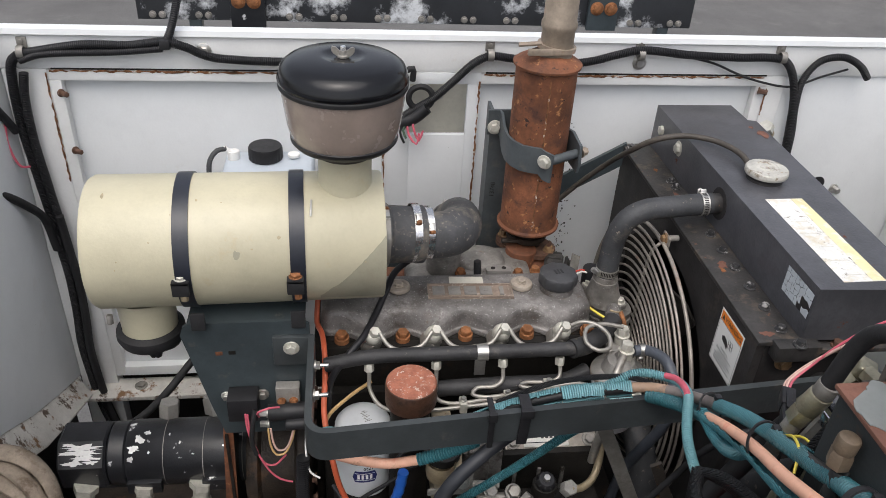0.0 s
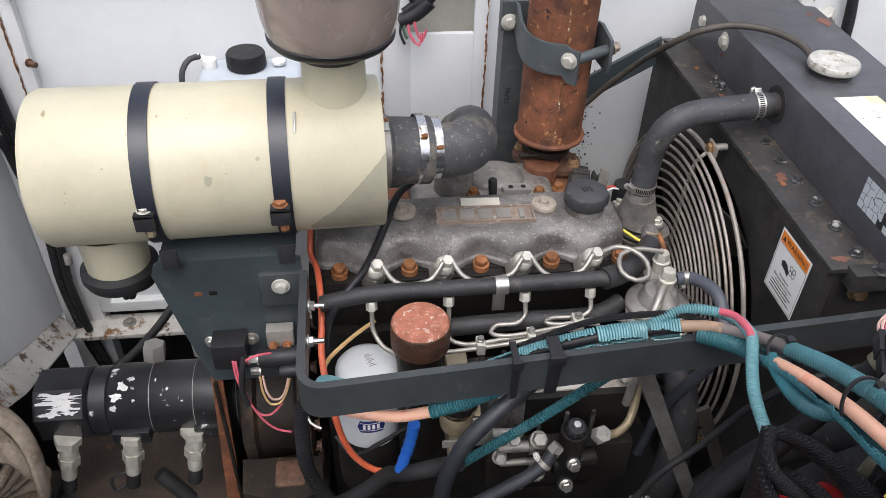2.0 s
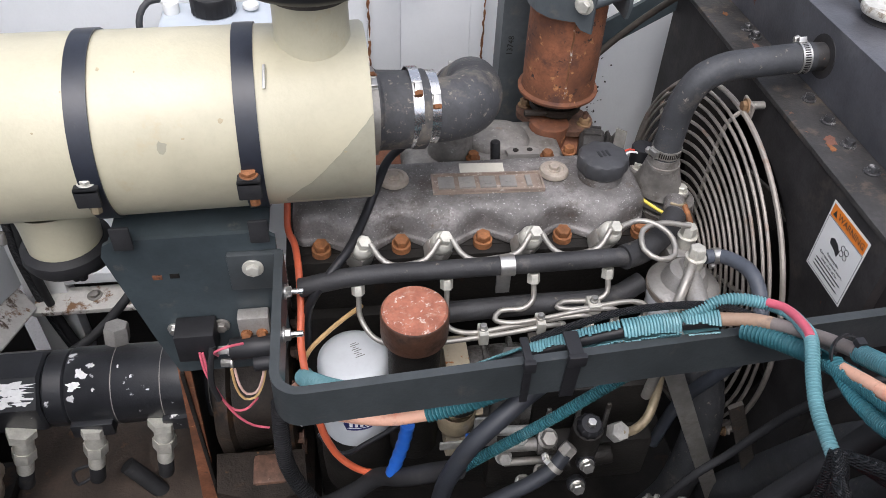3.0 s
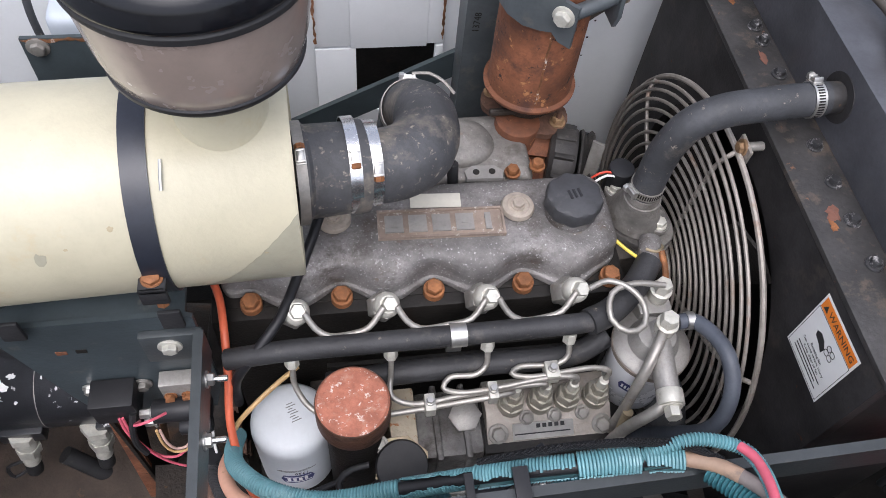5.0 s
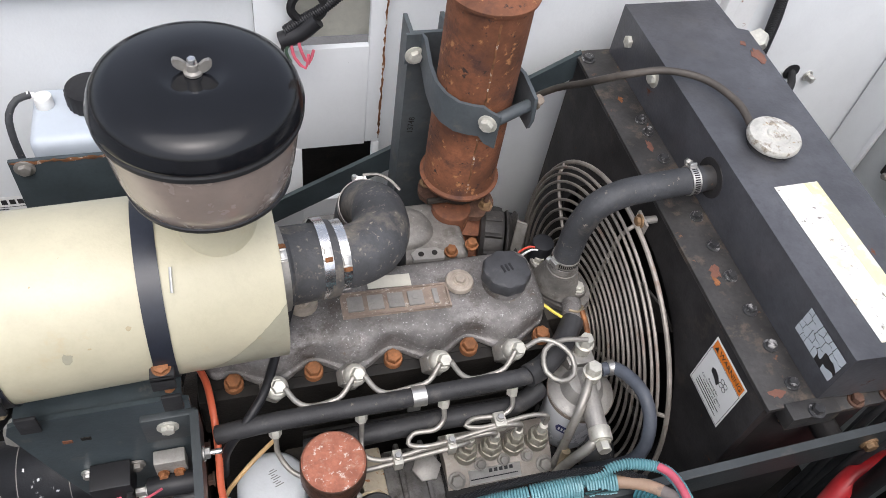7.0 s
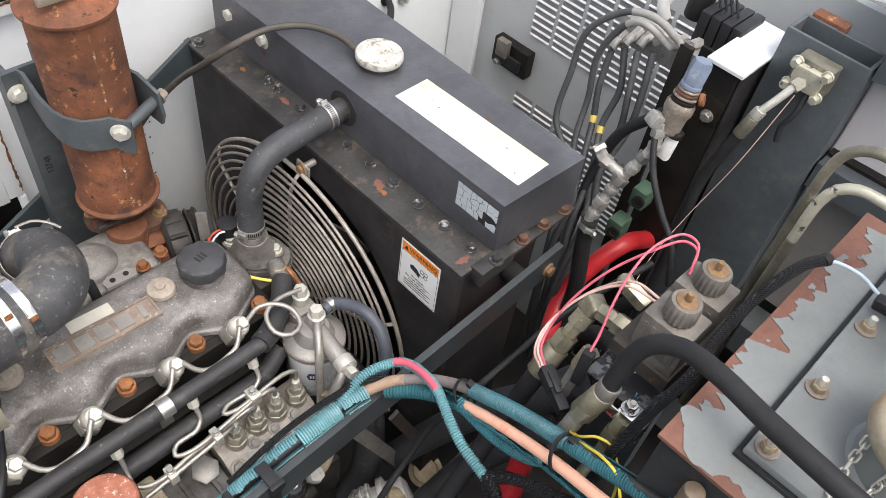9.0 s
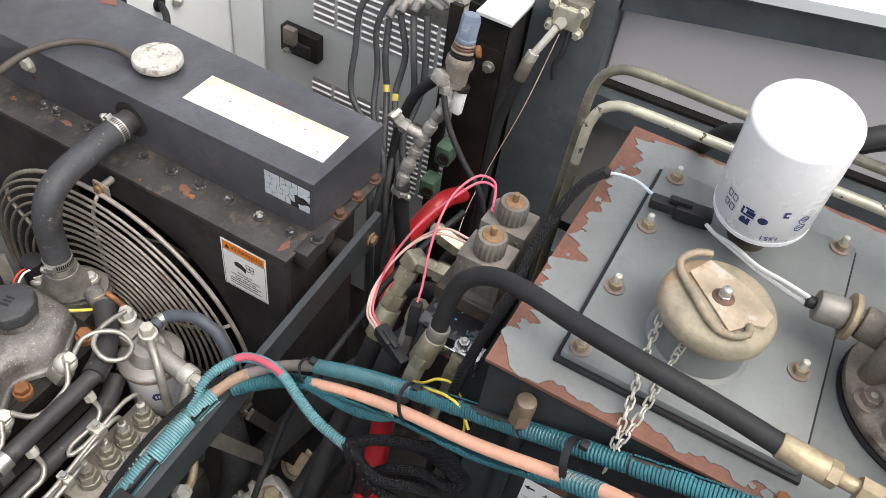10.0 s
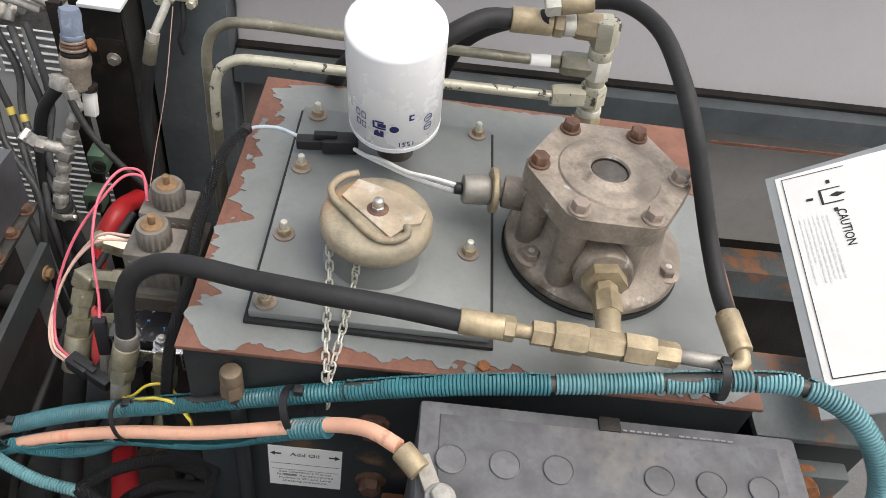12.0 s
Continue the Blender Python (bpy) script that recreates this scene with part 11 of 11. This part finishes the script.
# ---- on and behind the back wall ----
def harness():
    h = thing("wall_harness", (0.1, 0.37, 1.0), "black ribbed wiring conduit clipped along the white wall", "harness")
    Y = 0.370
    run = [(-0.674, 1.720), (-0.562, 1.738), (-0.480, 1.738), (-0.415, 1.745), (-0.380, 1.736), (-0.341, 1.719), (-0.280, 1.712), (-0.205, 1.710), (-0.12, 1.708), (-0.03, 1.70)]
    part("conduit", b_loom([(x, Y, z) for x, z in run], 0.0080, 0.0036, 12, 0.10), M_LOOMBLACK, h)
    part("conduit", b_loom([(-0.676, Y - 0.004, 1.708), (-0.64, Y - 0.006, 1.720), (-0.5, Y - 0.004, 1.727), (-0.42, Y - 0.004, 1.734)], 0.0065, 0.0036, 12, 0.10), M_LOOMBLACK, h)
    part("conduit", b_loom([(-0.415, Y, 1.742), (-0.405, Y, 1.762), (-0.395, Y + 0.006, 1.79), (-0.388, 0.42, 1.83), (-0.385, 0.48, 1.85)], 0.0072, 0.0036, 12, 0.10), M_LOOMBLACK, h)
    right = [(0.030, 1.600), (0.048, 1.613), (0.085, 1.636), (0.125, 1.673), (0.165, 1.712), (0.195, 1.726), (0.24, 1.722), (0.32, 1.712), (0.397, 1.718), (0.45, 1.732), (0.498, 1.742), (0.60, 1.734), (0.704, 1.730), (0.78, 1.730), (0.808, 1.724), (0.830, 1.700), (0.850, 1.650), (0.862, 1.58), (0.870, 1.50), (0.872, 1.40)]
    part("conduit", b_loom([(x, Y, z) for x, z in right], 0.0080, 0.0036, 12, 0.10), M_LOOMBLACK, h)
    part("conduit", b_loom([(0.880, Y, 1.46), (0.872, Y, 1.56), (0.860, Y, 1.63), (0.860, Y, 1.685), (0.885, Y, 1.724), (0.930, Y - 0.005, 1.735), (0.970, Y - 0.01, 1.718), (0.995, Y - 0.01, 1.692)], 0.0072, 0.0036, 12, 0.10), M_LOOMBLACK, h)
    part("lead", b_tube([(0.60, 0.376, 1.728), (0.66, 0.375, 1.715), (0.72, 0.374, 1.692), (0.78, 0.374, 1.675), (0.84, 0.373, 1.668), (0.90, 0.373, 1.690), (0.955, 0.375, 1.706)], 0.0024, 8), M_RUBBER, h, "thin loose lead")
    down = [(-0.674, 1.720), (-0.692, 1.705), (-0.700, 1.66), (-0.703, 1.574), (-0.698, 1.48), (-0.692, 1.384), (-0.688, 1.30), (-0.685, 1.228), (-0.688, 1.13), (-0.695, 1.039), (-0.692, 0.95), (-0.684, 0.85), (-0.66, 0.72)]
    part("conduit", b_loom([(x, Y, z) for x, z in down], 0.0088, 0.0036, 12, 0.10), M_LOOMBLACK, h)
    part("conduit", b_loom([(x + 0.018, Y - 0.006, z - 0.02) for x, z in down[1:]], 0.0080, 0.0036, 12, 0.10), M_LOOMBLACK, h)
    part("conduit", b_tube([(x + 0.022, Y - 0.014, z) for x, z in down[5:]], 0.0085, 10), M_RUBBER, h, "taped cable")
    part("red_wire", b_tube([(-0.722, 0.35, 1.60), (-0.726, 0.345, 1.55), (-0.715, 0.35, 1.50), (-0.703, 0.36, 1.495)], 0.0024, 8), M_PINK, h, "thin red wire")
    part("junction", b_box((-0.425, Y - 0.013, 1.733), (-0.405, Y + 0.012, 1.752), 0.005), M_BLACKPLASTIC, h)
    part("pigtail", b_tube([(-0.725, 0.33, 1.63), (-0.718, 0.345, 1.60), (-0.712, 0.36, 1.57)], 0.008, 10), M_BLACKPLASTIC, h)
    part("plug", b_tube([(0.022, 0.368, 1.585), (0.05, 0.366, 1.598), (0.075, 0.366, 1.62)], 0.013, 12), M_BLACKPLASTIC, h, "taped black plug")
    part("grommet", b_lathe([(0.018, 0), (0.028, 0), (0.030, 0.004), (0.024, 0.008), (0.018, 0.006)], (0.062, 0.372, 1.640), (0, -1, 0), 24), M_RUBBER, h, "black rubber grommet")
    for pts, m in (([(0.045, 0.362, 1.60), (0.05, 0.352, 1.575), (0.06, 0.35, 1.555), (0.068, 0.355, 1.575)], M_PINK), ([(0.035, 0.362, 1.595), (0.04, 0.352, 1.565), (0.055, 0.348, 1.548), (0.06, 0.352, 1.57)], M_PINK), ([(0.04, 0.362, 1.60), (0.028, 0.355, 1.575), (0.034, 0.35, 1.56)], M_GREENPLATE), ([(0.03, 0.362, 1.60), (0.022, 0.355, 1.57), (0.03, 0.35, 1.55)], M_RUBBER)):
        part("wire", b_tube(pts, 0.0024, 8), m, h)
    part("strap_end", b_tube([(0.015, 0.372, 1.66), (0.030, 0.365, 1.695), (0.045, 0.368, 1.70), (0.045, 0.370, 1.675)], 0.006, 10), M_RUBBER, h)
    for x, z in ((-0.672, 1.737), (0.196, 1.742), (0.500, 1.748), (0.800, 1.745)):
        part("clip", join(b_box((x - 0.009, 0.3815, z - 0.010), (x + 0.009, 0.3848, z + 0.010), 0.001), b_ring((x, Y, z - 0.014), (1, 0, 0), 0.0102, 0.012, 0.0015, 20)), M_FITGREY, h, "steel conduit clip")
        bolt(h, (x, 0.381, z + 0.003), (0, -1, 0), 0.0045, 0.003, M_FITGREY, 0)
    solo("wall_cable", b_tube([(-0.80, 0.05, 1.56), (-0.76, 0.16, 1.545), (-0.735, 0.26, 1.49), (-0.712, 0.33, 1.42), (-0.700, 0.355, 1.38), (-0.692, 0.362, 1.30)], 0.0085, 12), M_RUBBER, "black cable entering over the end panel", "cable")
    solo("stub_cable", b_tube([(0.985, 0.388, 1.43), (0.97, 0.36, 1.425), (0.935, 0.33, 1.41), (0.89, 0.32, 1.38)], 0.0075, 12), M_RUBBER, "black cable through the wall hole", "cable")


harness()


def coolant_tank():
    t = thing("coolant_bottle", (-0.24, 0.335, 1.38), "milky plastic coolant bottle with a black screw cap", "bottle")
    b = b_box((-0.327, 0.262, 1.385), (-0.150, 0.376, 1.524), 0.018, 5)
    part("bottle", b, M_POLY, t)
    part("cap", b_lathe([(0.030, 0), (0.033, 0.002), (0.033, 0.024), (0.031, 0.028), (0, 0.029)], (-0.245, 0.335, 1.524), (0, 0, 1), 48, lambda a, h: 1 + (0.02 * math.cos(24 * a) if 0.001 < h < 0.026 else 0)), M_BLACKPLASTIC, t, "ribbed black cap")
    part("nipple", join(b_cyl((-0.307, 0.335, 1.522), (-0.307, 0.335, 1.541), 0.012, 20), b_cyl((-0.307, 0.335, 1.538), (-0.326, 0.332, 1.548), 0.0048, 10)), M_LABELW, t, "white hose nipple")
    part("blank_plug", b_cyl((-0.19, 0.335, 1.528), (-0.19, 0.335, 1.535), 0.012, 20), M_LABELW, t)
    solo("coolant_tube", b_tube([(-0.320, 0.333, 1.546), (-0.337, 0.326, 1.545), (-0.350, 0.315, 1.530), (-0.353, 0.305, 1.50), (-0.348, 0.30, 1.40), (-0.335, 0.29, 1.25)], 0.0050, 12), M_RUBBER_DUSTSHEEN, "grey rubber tube on the coolant bottle", "tube")
    k = thing("bottle_bracket", (-0.25, 0.25, 1.38), "slate grey bracket with a rusty top edge", "bracket")
    part("plate", b_box((-0.352, 0.240, 1.30), (-0.14, 0.246, 1.513), 0.001), M_GREY, k)
    part("rust_edge", strip_rough((-0.350, 0.2392, 1.511), (-0.142, 0.2392, 1.511), 0.005, (0, 0, 1), (0, -1, 0), 31), M_RUSTSEAM, k, "rusted edge")
    part("shelf", b_box((-0.352, 0.246, 1.372), (-0.14, 0.385, 1.380), 0.001), M_GREY, k)
    bolt(k, (-0.334, 0.2395, 1.500), (0, -1, 0), 0.009, 0.006, M_FITGREY, 1.5)
    d = thing("maker_decal", (-0.48, 0.402, 1.24), "white wall decal with a row of dark print blocks", "decal")
    m = plane_at((-0.455, 0.4035, 1.262), (1, 0, 0), (0, 0, 1))
    part("strip", b_rect(-0.14, 0.075, -0.020, 0.016, m, 0.0004), M_LABELW, d)
    rr = [(-0.040, -0.020, -0.004, 0.010), (-0.014, -0.010, -0.004, 0.0)]
    rr += [(0.000 + k * 0.0125, 0.009 + k * 0.0125, -0.002, 0.009) for k in range(5)]
    rr += [(-0.13, 0.065, -0.0085, -0.0075), (-0.13, 0.02, -0.014, -0.012), (-0.13, 0.04, -0.018, -0.0165)]
    part("print", b_bars(rr, m @ Matrix.Translation((0, 0, 0.0005)), 0.0003), M_LABELINK, d)


coolant_tank()


def outside():
    f = thing("side_deflector", (0.12, 0.82, 0.3), "black rubber-edged steel panel scraped to white, beyond the wall", "panel")
    part("panel", b_box((-0.565, 0.80, 1.655), (0.785, 0.815, 1.86), 0.002), M_FLAP, f)
    for x0, x1, z in ((-0.350, -0.270, 1.640), (0.51, 0.585, 1.650)):
        part("strap", b_box((x0, 0.785, z), (x1, 0.7985, 1.90), 0.002), M_BLACKWORN if x0 < 0 else M_GREY, f, "bolted strap")
        for dx in (0.02, 0.055):
            bolt(f, (x0 + dx, 0.784, 1.705), (0, -1, 0), 0.011, 0.006, M_RUSTBOLT, 1.5)
    for k in range(13):
        x = -0.53 + k * 0.105
        if -0.36 < x < -0.26 or 0.50 < x < 0.6:
            continue
        for dx in (0, 0.022):
            bolt(f, (x + dx, 0.799, 1.667), (0, -1, 0), 0.006, 0.005, M_FITGREY, 1.4)
    for x in (-0.45, 0.70):
        part("leg", b_box((x, 0.802, 0.02), (x + 0.03, 0.83, 1.66), 0.002), M_GREY, f)


outside()
